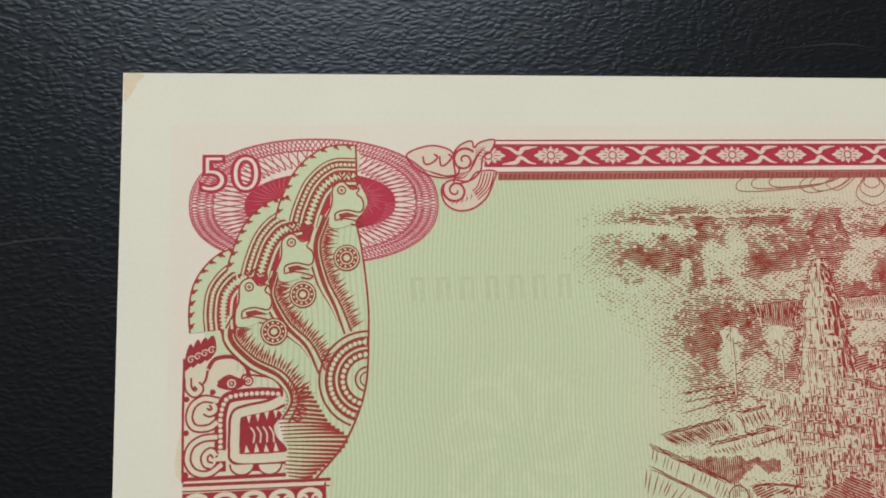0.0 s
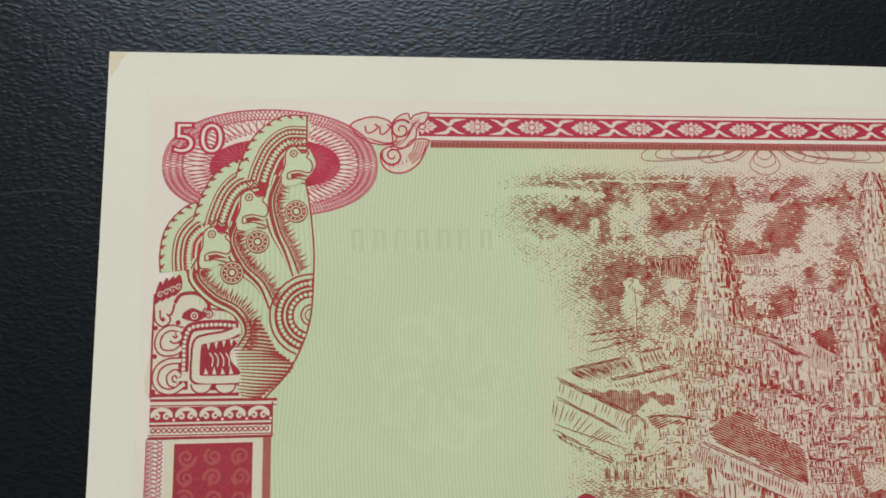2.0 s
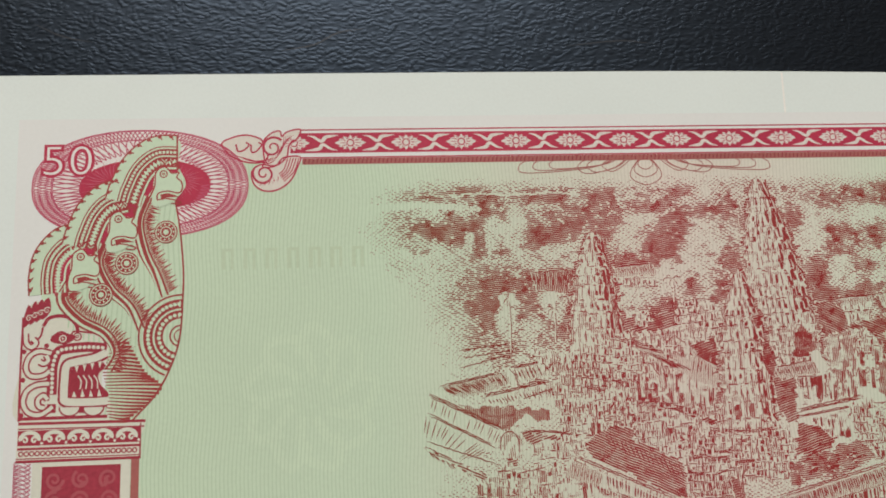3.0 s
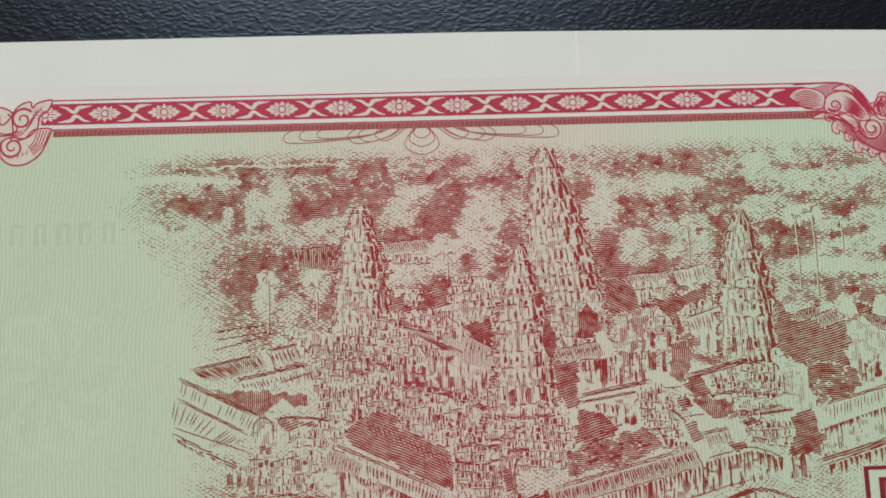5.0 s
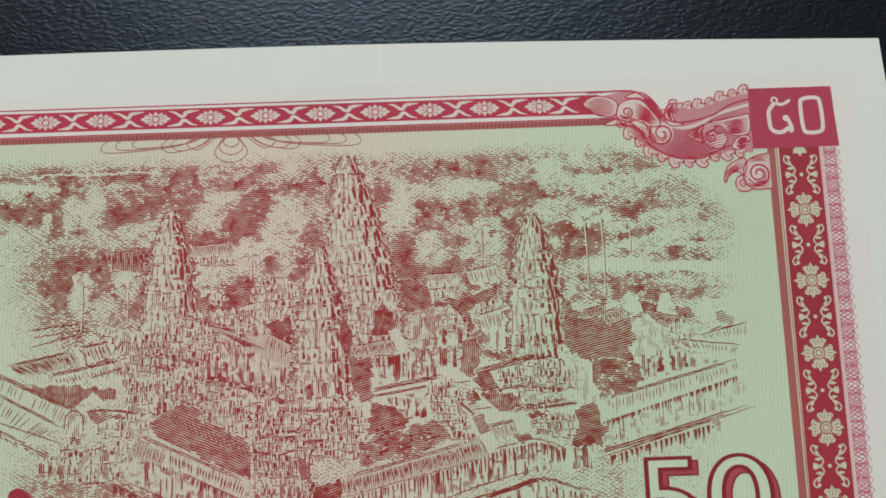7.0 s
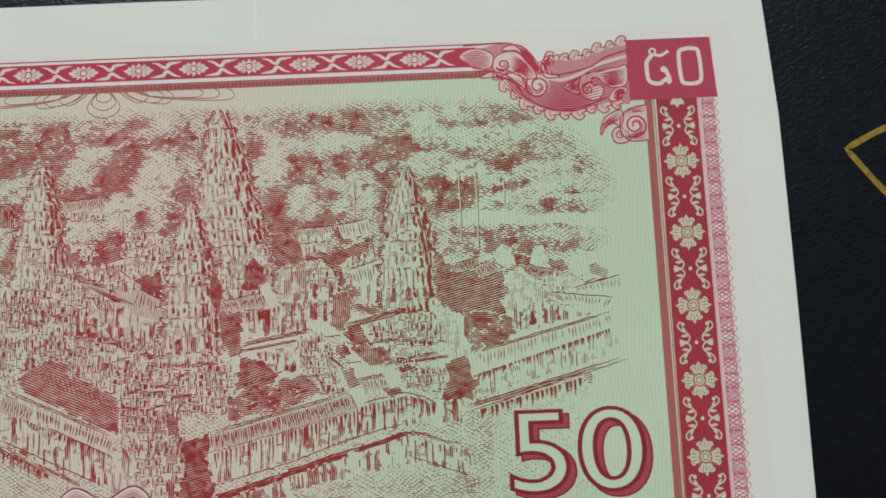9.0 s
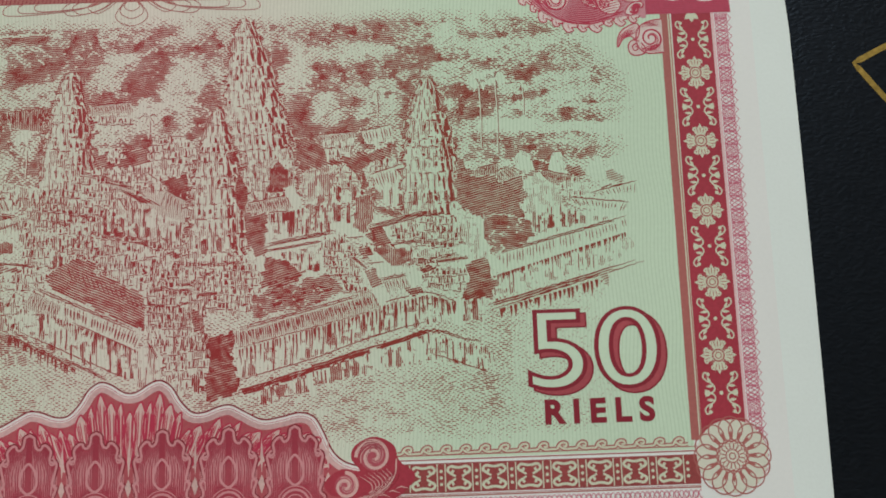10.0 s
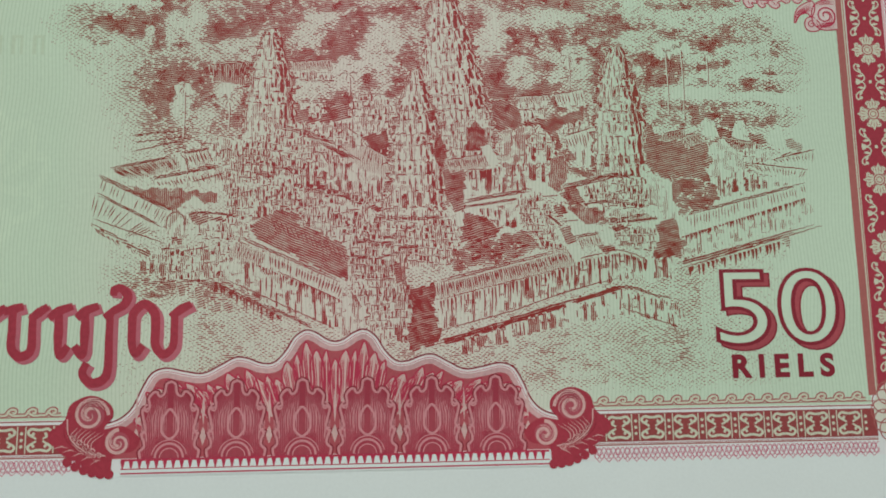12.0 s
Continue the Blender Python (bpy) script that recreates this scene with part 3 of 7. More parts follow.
# half medallion on the hood's edge
def on_hood(r, n=120):
    a = arc((20.35, -26.6), r, 70, 290, n)
    return a[in_poly(a, skin) & (a[:, 1] > -31.2)]


for r, w in ((4.0, 0.18), (3.5, 0.14), (2.75, 0.14), (2.4, 0.18), (1.75, 0.12), (1.0, 0.16), (0.6, 0.12)):
    lines.stroke(on_hood(r), w)
for r, n in ((3.12, 21), (2.07, 13)):
    c = on_hood(r)
    solid.stroke(c, 0.66)
    for p in along(c, n, 0.03)[0]:
        white.disc(p, 0.2, n=8)
# feathered breast: lines fanning from the animal's mouth
q0, _ = along(spl([(13.65, -27.47), (13.57, -28.50), (13.06, -29.58), (13.31, -30.93), (13.76, -32.02), (13.48, -33.36), (13.93, -34.44)], 8), 24)
q1, _ = along(spl([(15.49, -27.18), (16.27, -28.57), (17.16, -30.06), (18.70, -31.40), (17.64, -32.78), (16.64, -33.61), (15.42, -34.59)], 8), 24)
for k, (p, e) in enumerate(zip(q0, q1)):
    m = (p + e) / 2 + (0.1, 0.2 - 0.014 * k)
    lines.stroke(spl([p, m, e], 6), np.linspace(0.09, 0.26, 13))
for k in range(14):
    a = math.radians(80 - 9 * k)
    o = np.array([13.6, -28.3])
    lines.taper([o + 0.6 * np.array([math.cos(a), math.sin(a)]), o + 1.4 * np.array([math.cos(a + 0.05), math.sin(a + 0.05)]), o + (2.1 + 0.5 * (k % 2)) * np.array([math.cos(a), math.sin(a)])], 0.14)
lines.put("serpent_line", CARVED_INK, serpent, "engraved crimson lines")
solid.put("serpent_band", CARVED_INK, serpent, "crimson crest bands")
white.put("serpent_bead", WASH, serpent, "pale beads and lozenges")
ink_top.put("serpent_feature", CARVED_INK, serpent, "crimson eyes, brows and mouths")

# ---- crocodile-like beast under the serpent ----
CARVED = material("carved_tint", (0.69, 0.705, 0.61), 0.75, grain=0.05)
beast = Ink(9.5).poly(spl([(5.4, -34.4), (5.35, -29.0), (5.4, -24.6), (6.6, -22.8), (7.4, -24.3), (9.4, -24.6), (10.6, -25.6), (12.8, -26.2), (13.6, -27.6), (13.2, -29.2), (13.0, -31.0), (13.9, -34.4)], 5, True)).put("beast_ground", CARVED, note, "pale carved beast with open jaws")
bl, bw, bs = Ink(11.5), Ink(13), Ink(12)
for k in range(4):
    bs.poly(spl([(5.5 + 0.55 * k, -25.4 + 0.25 * k), (5.5 + 0.5 * k, -24.2 + 0.25 * k), (5.9 + 0.6 * k, -23.0 + 0.15 * k - 0.2 * (k == 0)), (6.3 + 0.55 * k, -24.4 + 0.2 * k)], 5, True))
    bw.curl((5.95 + 0.55 * k, -24.5 + 0.24 * k), 0.32, 40, 1.2, 0.1)
bl.stroke(spl([(7.3, -25.3), (7.9, -24.5), (9.3, -24.4), (10.3, -25.1), (10.6, -25.9)], 8), 0.34)
bl.stroke(spl([(6.0, -26.9), (7.0, -26.4), (7.3, -25.4)], 6), 0.2)
bl.stroke(spl([(8.1, -26.4), (9.0, -25.9), (9.9, -26.3), (10.2, -25.9), (11.4, -26.0), (12.6, -26.3), (13.3, -27.3), (13.0, -28.0), (12.2, -27.7)], 8), 0.17)
bs.poly(spl([(8.0, -26.7), (9.0, -26.0), (10.4, -26.4), (9.4, -27.1)], 6, True))
bw.ring((9.2, -26.55), 0.3, 0.12).disc((9.2, -26.55), 0.1, n=8)
bl.ring((10.55, -26.4), 0.36, 0.14).ring((10.55, -26.4), 0.12, 0.1, n=8)
bl.ring((12.65, -27.35), 0.27, 0.13)
for ribbon in ([(8.1, -27.9), (7.0, -27.7), (6.15, -28.2), (5.85, -29.2), (6.3, -30.0), (7.4, -30.05), (8.1, -29.6)],
               [(8.1, -30.8), (6.9, -30.9), (6.0, -31.5), (5.75, -32.6), (6.3, -33.5), (7.4, -33.7), (8.5, -33.0)],
               [(7.7, -28.1), (7.9, -28.6), (7.5, -28.9), (7.1, -28.7)],
               [(7.7, -33.1), (7.2, -32.9), (7.1, -32.3), (7.6, -31.9), (8.0, -32.3)],
               [(5.7, -26.0), (5.8, -26.9), (6.3, -27.3), (6.7, -26.9), (6.4, -26.5)]):
    c = spl(ribbon, 7)
    bs.stroke(c, 0.68)
    bw.stroke(c, 0.36)
for p in ((5.62, -27.7), (5.62, -30.4), (5.62, -33.7), (8.3, -30.2), (7.7, -27.2)):
    bs.disc(p, 0.24, n=10)
for k in range(9):
    bl.taper([(8.35 - 0.02 * k, -27.6 - 0.66 * k), (8.05, -27.75 - 0.66 * k), (7.75, -27.9 - 0.64 * k)], 0.16)
jaw = spl([(13.23, -27.57), (11.61, -27.42), (9.58, -27.54), (8.73, -27.90), (8.35, -29.19), (8.35, -30.70), (8.34, -31.87)], 8)
bs.stroke(jaw, 0.95)
q, _ = along(jaw, 20, 0.03)
for p in q:
    bw.disc(p, 0.19, n=8)
mouth = spl([(13.34, -28.01), (12.18, -28.52), (10.31, -28.86), (9.63, -29.22), (9.51, -30.57), (9.50, -31.91), (9.73, -32.55), (11.75, -32.66), (13.56, -32.61)], 8)
bs.stroke(mouth, 1.15)
bw.stroke(mouth, 0.72)
bs.stroke(offset(mouth, 0.12), 0.09)
bs.poly(spl([(10.17, -29.50), (11.66, -29.11), (12.83, -28.87), (13.27, -29.31), (12.65, -30.11), (12.88, -31.03), (13.54, -31.75), (13.55, -32.23), (11.74, -32.29), (10.15, -32.19), (10.05, -30.85)], 5, True))
for k in range(4):
    u, v = np.array((10.59, -29.24)) + (0.72 * k, 0.12 * k), np.array((10.46, -32.15)) + (0.78 * k, 0)
    bw.poly([u + (-0.16, 0), u + (0.02, -0.62), u + (0.2, 0.05)]).poly([v + (-0.2, 0), v + (-0.05, 0.6 + 0.15 * (k % 2)), v + (0.22, 0)])
    bw.stroke(spl([np.array((10.73, -30.33)) + (0.5 * k, 0.2), np.array((11.06, -30.77)) + (0.5 * k, 0.1), np.array((10.97, -31.41)) + (0.55 * k, 0)], 4), 0.12)
for c in ((10.07, -33.10), (12.30, -33.16)):
    bw.poly(arc(c, 0.88, 180, 360, 14, 0.75))
    bl.stroke(arc(c, 0.95, 175, 365, 16, 0.82), 0.16)
    bs.stroke(arc(c, 0.55, 180, 360, 12, 0.42), 0.08)
bs.rect(*(7.97, -33.57), *(8.79, -32.74)).rect(*(10.93, -33.66), *(11.44, -32.92))
bl.stroke([(5.4, -34.3), (5.35, -29.0), (5.4, -24.4)], 0.2)
bl.stroke([(5.4, -34.05), (13.6, -34.05)], 0.3)
bl.put("beast_line", BORDER, beast, "crimson scrollwork")
bs.put("beast_solid", BORDER, beast)
bw.put("beast_tooth", CARVED, beast, "pale teeth, jaw and beads")

# ---- pedestal and framed panel ----
ped = Ink(10).poly([(5.35, -34.45), (17.2, -34.7), (17.1, -35.3), (16.75, -36.0), (16.7, -38.1), (5.3, -38.1)]).put("pedestal_ground", CARVED, note, "pale pedestal with scroll frieze")
pd, pw = Ink(11.5), Ink(12.5)
pd.line((5.4, -34.5), (17.2, -34.6), w=0.26).line((5.4, -35.0), (17.1, -35.1), w=0.12)
pd.rect(5.4, -36.55, 16.8, -35.15)
pd.line((5.4, -36.85), (16.7, -36.85), w=0.22).line((5.3, -38.0), (16.7, -38.0), w=0.24).line((5.3, -37.75), (16.7, -37.75), w=0.1).line((16.75, -34.8), (16.75, -38.1), w=0.14)
for k in range(5):
    x = 6.5 + 2.25 * k
    pw.stroke(arc((x, -35.9), 0.85, 200, -20, 18, 0.55), 0.36)
    pw.curl((x - 0.45, -36.05), 0.36, 180, -1.1, 0.25).curl((x + 0.45, -36.05), 0.36, 0, 1.1, 0.25)
    pw.disc((x + 1.12, -36.35), 0.14, n=8)
for k in range(22):
    pd.ring((5.75 + 0.5 * k, -37.3), 0.2, 0.12, n=12)
pd.put("pedestal_line", BORDER, ped)
pw.put("pedestal_scroll", CARVED, ped, "pale scrolls")
pan = Ink(10).rect(6.85, -56.5, 15.9, -38.15).put("panel_frame", CARVED, note, "pale frame round a red panel")
Ink(11).rect(7.75, -56.0, 15.0, -38.55).put("panel_field", material("panel_red_ink", (0.36, 0.045, 0.07), 0.6, grain=0.2), pan, "red panel with paler foliage")
pf = Ink(12)
for j in range(9):
    for i in range(3):
        pf.curl((8.9 + 2.5 * i, -39.8 - 1.9 * j), 0.85, 120 * i + 70 * j, 1.5 if (i + j) % 2 else -1.5, 0.3)
        pf.leaf((8.6 + 2.5 * i, -40.6 - 1.9 * j), 40 * (i + j), 1.1, 0.45)
pf.put("panel_foliage", material("foliage_ink", (0.43, 0.10, 0.12), 0.6), pan)
Ink(10).rect(15.95, -56.5, 16.7, -38.1).put("panel_shade", BROWN, pan)
pl = Ink(10)
for k in range(46):
    y = -38.2 - 0.4 * k
    for ph in (0, 1):
        pl.stroke(spl([(6.75, y), (6.2 - 0.3 * ph, y - 0.35), (5.15, y - 0.1 - 0.3 * ph), (5.6, y + 0.3), (6.75, y - 0.4)], 4), 0.06)
pl.put("lattice_line", ROSE, pan, "fine pink lattice")

# ---- acanthus corner, top right ----
AC = Ink(4.2).poly(spl([(105.0, -7.3), (108.6, -6.1), (110.4, -6.1), (111.6, -7.4), (113.2, -9.0), (114.2, -8.2), (118.0, -7.4), (122.2, -6.8), (122.2, -12.6), (121.0, -12.8), (118.8, -12.9), (115.8, -13.6), (112.6, -12.9), (110.2, -11.0), (108.9, -9.2), (107.4, -8.9)], 5, True)).put("acanthus_ground", material("acanthus_wash", (0.57, 0.27, 0.31), 0.7, grain=0.1), note, "pale rose acanthus corner scroll")
av, ad, au = Ink(7.2), Ink(8.2), Ink(5.6)


def fan(a, b, n, w=0.1, grow=0.0):
    """Lines that run from curve a over to curve b, as an engraver shades a curling leaf."""
    p, q = spl(a, 10), spl(b, 10)
    for k in np.linspace(0, 1, n):
        ad.taper(p * (1 - k) + q * k, w + grow * k)


def frond(shape, a, b, n, w=0.08, tint=None):
    """A curling leaf: a pale face, a crimson edge and shading lines that run from curve a to curve b."""
    q = spl(shape, 6, True)
    (tint or av).poly(q)
    ad.stroke(q, 0.13, True)
    fan(a, b, n + 2, w * 1.25, 0.03)


fan([(113.76, -10.23), (115.18, -10.58), (116.95, -9.99), (119.04, -9.00), (121.98, -8.27)], [(112.21, -12.08), (113.87, -13.15), (116.15, -13.53), (117.89, -13.12), (119.63, -12.83)], 15, 0.10, 0.06)
fan([(110.61, -9.75), (111.71, -10.69), (112.22, -11.90)], [(109.16, -9.87), (110.24, -11.23), (112.17, -12.79)], 7, 0.12)
frond([(104.75, -7.30), (105.54, -6.60), (107.00, -6.54), (108.25, -7.25), (107.95, -8.57), (106.32, -8.56), (105.31, -7.86)], [(104.93, -7.12), (106.70, -6.77), (108.11, -7.55)], [(105.19, -7.86), (106.33, -8.44), (107.89, -8.44)], 7, 0.09)
frond([(109.15, -6.68), (109.92, -6.29), (110.97, -6.27), (111.92, -6.97), (112.73, -8.15), (113.12, -9.37), (112.12, -8.61), (111.31, -7.55), (110.77, -6.87), (109.90, -6.83)], [(110.97, -6.33), (112.03, -7.16), (113.07, -9.24)], [(111.05, -7.06), (111.75, -7.99), (112.84, -9.24)], 6, 0.09)
frond([(108.32, -9.18), (108.21, -7.97), (108.89, -7.16), (110.18, -6.90), (111.20, -7.37), (112.07, -8.49), (112.69, -9.71), (111.75, -9.97), (110.63, -9.45), (109.78, -9.00), (109.18, -9.45)], [(110.16, -7.33), (111.29, -7.97), (112.59, -9.59)], [(109.97, -8.76), (110.87, -9.16), (111.87, -9.92)], 9, 0.08)
frond([(106.85, -9.61), (108.04, -9.05), (109.47, -9.35), (110.64, -9.15), (111.43, -10.50), (111.11, -11.08), (110.01, -10.09), (108.59, -9.67)], [(107.73, -9.40), (109.45, -9.71), (111.25, -10.73)], [(108.59, -9.61), (110.02, -9.91), (111.12, -10.96)], 4, 0.09)
frond([(117.43, -9.77), (119.30, -9.36), (121.05, -9.07), (121.98, -8.99), (121.84, -10.90), (120.44, -11.20), (119.55, -10.81), (119.01, -10.19), (118.32, -10.16), (118.39, -10.88), (119.19, -10.91), (119.49, -11.64), (118.74, -12.44), (117.61, -12.28), (116.98, -11.31), (117.04, -10.35)], [(119.15, -9.84), (120.56, -9.53), (121.90, -9.35)], [(119.66, -10.81), (120.46, -10.96), (121.79, -10.78)], 10, 0.08)
frond([(115.39, -10.89), (116.65, -10.22), (117.18, -10.00), (116.78, -10.82), (116.95, -11.78), (116.05, -11.51)], [(115.62, -10.90), (116.34, -10.57), (116.99, -10.23)], [(116.05, -11.39), (116.52, -11.29), (116.85, -11.54)], 5, 0.09)
frond([(119.95, -12.49), (120.29, -11.67), (121.01, -11.22), (121.81, -11.31), (121.77, -11.85), (121.08, -11.94), (120.79, -12.64)], [(120.27, -12.03), (121.00, -11.46), (121.74, -11.49)], [(120.69, -12.52), (121.08, -11.94), (121.72, -11.78)], 4, 0.09)
frond([(113.61, -9.86), (113.21, -8.77), (113.50, -7.82), (114.21, -7.54), (114.58, -8.10), (114.27, -8.57), (113.93, -8.44), (114.21, -9.41), (115.11, -9.86)], [(113.53, -9.26), (113.47, -8.30), (114.09, -7.72)], [(113.98, -9.52), (113.74, -8.67), (114.06, -8.08)], 4, 0.09)
av.stroke(spl([(113.38, -9.86), (115.21, -10.17), (116.97, -9.69), (118.76, -8.80), (122.01, -7.91)], 10), 0.34)
drop = spl([(123.7, -13.2), (122.4, -13.4), (121.3, -14.0), (120.9, -15.0), (121.0, -16.1), (121.9, -16.9), (123.7, -16.9)], 6)
blade = spl([(118.9, -16.2), (119.0, -15.1), (119.6, -14.2), (121.0, -13.6), (121.3, -14.4), (120.9, -15.4), (120.3, -15.0), (119.5, -15.3)], 5, True)
hook = spl([(121.2, -15.6), (120.4, -15.5), (120.0, -16.2), (120.3, -17.0), (121.2, -17.1), (121.9, -16.6)], 5, True)
for shape in (drop, blade, hook):
    au.poly(shape)
    ad.stroke(shape, 0.13)
fan([(118.95, -16.1), (119.3, -14.9), (120.9, -13.8)], [(119.4, -15.4), (120.2, -14.9), (121.2, -14.5)], 6, 0.1)
fan([(121.1, -16.0), (121.3, -16.5), (123.6, -16.8)], [(122.3, -16.1), (122.9, -16.1), (123.6, -16.0)], 6, 0.1)
fan([(121.3, -14.2), (122.2, -13.6), (123.6, -13.4)], [(122.3, -14.0), (122.8, -13.9), (123.6, -14.0)], 4, 0.09)
ad.curl((120.8, -16.3), 0.45, 60, 1.3, 0.14)
for c, rad, a0, t in (((112.75, -10.73), 1.3, 150, 1.8), ((109.24, -8.32), 0.75, 200, 1.4), ((117.90, -11.28), 0.75, 60, 1.3), ((122.43, -15.29), 1.25, 250, 1.9), ((114.18, -8.09), 0.4, 90, 1.2), ((120.95, -12.05), 0.5, 200, 1.3)):
    av.disc(c, rad * 0.92, n=22)
    ad.curl(c, rad * 1.0, a0, t, 0.22)
    ad.curl(c, rad * 0.84, a0 + 15, t * 0.45, 0.09)
    ad.curl(c, rad * 0.7, a0 + 30, t * 0.4, 0.08)
edge_t = spl([(113.2, -9.0), (114.6, -8.0), (116.4, -8.2), (118.6, -7.6), (120.4, -7.0), (122.1, -6.7)], 12)
edge_b = spl([(108.6, -9.0), (110.2, -11.0), (112.4, -12.8), (115.6, -13.6), (118.8, -12.9), (121.2, -12.7)], 12)
for e, n, sgn in ((edge_t, 8, 1), (edge_b, 11, -1)):
    q, an = along(e, n, 0.03)
    for k, (p, a) in enumerate(zip(q, an)):
        u = np.array([math.cos(a + sgn * 1.57), math.sin(a + sgn * 1.57)])
        t = np.array([math.cos(a), math.sin(a)])
        g = 1.25 if k % 2 else 0.95
        lobe = spl([p - 0.75 * g * t, p - 0.55 * g * t + 0.5 * g * u, p - 0.1 * g * t + 0.85 * g * u, p + 0.35 * g * t + 0.6 * g * u, p + 0.15 * g * t + 0.35 * g * u, p + 0.6 * g * t + 0.25 * g * u, p + 0.7 * g * t], 5)
        au.poly(lobe)
        ad.stroke(lobe, 0.12)
        ad.taper(spl([p - 0.3 * g * t + 0.05 * u, p - 0.1 * g * t + 0.4 * g * u, p + 0.1 * g * t + 0.6 * g * u], 4), 0.09)
au.put("acanthus_lobe", material("acanthus_tint", (0.68, 0.57, 0.54), 0.7), AC)
ad.stroke(spl([(105.2, -6.1), (109.0, -5.98), (110.6, -6.3), (112.0, -7.7), (113.2, -9.1), (114.8, -9.6), (118.0, -9.0), (120.0, -7.9), (122.1, -7.3)], 8), 0.17)
ad.stroke(spl([(106.4, -8.9), (108.2, -9.0), (110.0, -9.8), (111.6, -12.0), (114.4, -13.4), (117.6, -13.0), (119.8, -12.2)], 8), 0.17)
av.put("acanthus_curl", material("acanthus_face", (0.70, 0.62, 0.59), 0.7, grain=0.06), AC)
ad.put("acanthus_line", CRIMSON, AC, "crimson acanthus lines")

# ---- numeral square ----
sq = Ink(7).poly([(122.05, -6.2), (130.75, -6.2), (131.1, -12.65), (122.1, -12.65)]).put("numeral_square", material("rose_red_ink", (0.46, 0.07, 0.125), 0.6, grain=0.1), note, "rose-red square with two white numerals")
kd = Ink(8.2)
kd.ring((124.75, -7.55), 0.3, 0.2, n=14)
kd.stroke(spl([(124.9, -7.9), (125.6, -8.0), (126.4, -7.55)], 6), 0.32)
kd.stroke(spl([(124.7, -7.9), (124.2, -8.5), (124.05, -9.0), (124.15, -10.5), (124.7, -10.95), (125.4, -10.95), (126.0, -10.55), (126.25, -10.9), (126.3, -10.5), (126.0, -9.6), (125.7, -9.5)], 7), 0.42)
kd.disc((125.8, -9.5), 0.34)
kd.stroke(spl([(127.9, -7.45), (129.1, -7.4), (129.5, -7.9), (129.6, -10.4), (129.2, -11.05), (128.0, -11.1), (127.55, -10.6), (127.45, -8.0)], 7, True), 0.42, True)
kd.put("numeral", material("numeral_tint", (0.75, 0.70, 0.69), 0.7, grain=0.06), sq, "white numeral")
kl = Ink(8)
for k in range(30):
    kl.line((122.2, -6.4 - 0.21 * k), (130.9, -6.4 - 0.21 * k), w=0.05)
kl.put("ruled_line", CRIMSON, sq)

# ---- right border ----
rb = Ink(4).poly([(124.75, -12.6), (128.95, -12.6), (129.0, -57.0), (124.6, -57.0)]).put("right_border", BORDER, note, "crimson border with pale flowers")
Ink(3.8).rect(123.55, -56.6, 124.35, -12.6).put("border_shade", BROWN, rb, "brown hatched strip")
Ink(3.9).rect(124.35, -56.8, 124.68, -12.6).put("border_rule", CREAM, rb)
Ink(4.3).rect(124.48, -56.8, 124.58, -12.6).put("border_line", BROWN, rb)
Ink(3.9).rect(128.98, -56.8, 129.25, -12.6).put("border_rule", PALE_ROSE, rb)
flw = Ink(5)
for k in range(4):
    a = 90 * k + 90
    for s_, ln, wd in ((0, 1.75, 0.62), (-27, 1.5, 0.62), (27, 1.5, 0.62)):
        b = math.radians(a + s_ * 0.5)
        flw.leaf((0.45 * math.cos(b), 0.45 * math.sin(b)), a + s_ * 0.62, ln - 0.35, wd)
    for s_ in (-1, 1):
        b = math.radians(a + 27 * s_)
        flw.curl((1.28 * math.cos(b), 1.28 * math.sin(b)), 0.34, a + 180, s_ * 1.1, 0.24)
flw.disc((0, 0), 0.72, n=20)
flw_mesh = flw.mesh("border_flower")
fcore = Ink(6).ring((0, 0), 0.58, 0.15).ring((0, 0), 0.3, 0.1)
for k in range(4):
    b = math.radians(45 + 90 * k)
    fcore.line((0.75 * math.cos(b), 0.75 * math.sin(b)), (1.2 * math.cos(b), 1.2 * math.sin(b)), w=0.12)
    for turn_by in (-16, 0, 16):
        c = math.radians(90 * k + turn_by)
        fcore.taper([(0.8 * math.cos(c), 0.8 * math.sin(c)), (1.15 * math.cos(c), 1.15 * math.sin(c)), (1.6 * math.cos(c), 1.6 * math.sin(c))], 0.1)
fcore_mesh = fcore.mesh("flower_core")
vine = Ink(5)
for s in (1, -1):
    for up in (1, -1):
        v = spl([(s * 1.2, up * 1.9), (s * 1.55, up * 2.0), (s * 1.72, up * 1.6), (s * 1.4, up * 1.2), (s * 0.9, up * 0.95), (s * 0.62, up * 0.5), (s * 0.8, up * 0.12), (s * 1.25, 0.02 * up)], 6)
        vine.stroke(v, 0.15)
        vine.disc((s * 1.2, up * 1.82), 0.2, n=8)
        vine.leaf((s * 1.0, up * 1.0), 90 - s * (90 - up * 62), 0.7, 0.3)
        vine.leaf((s * 0.75, up * 0.7), 90 - s * (90 + up * 4), 0.75, 0.3)
        vine.leaf((s * 1.3, 0.0), 90 - s * (90 - up * 50), 0.5, 0.24)
    vine.disc((s * 1.38, 0), 0.3)
vine.disc((0, 0), 0.2, n=8)
vine_mesh = vine.mesh("border_vine")
for k in range(5):
    lay(flw_mesh, "border_flower", CREAM, rb, 126.87, -19.2 - 7.32 * k)
    lay(fcore_mesh, "flower_core", BROWN, rb, 126.87, -19.2 - 7.32 * k)
for k in range(6):
    lay(vine_mesh, "border_vine", CREAM, rb, 126.87, -15.55 - 7.32 * k)
hf = Ink(5)
for a in (-140, -90, -40):
    hf.leaf((126.9, -12.7), a, 0.95, 0.6)
hf.put("half_flower", CREAM, rb)
lat = Ink(3.6)
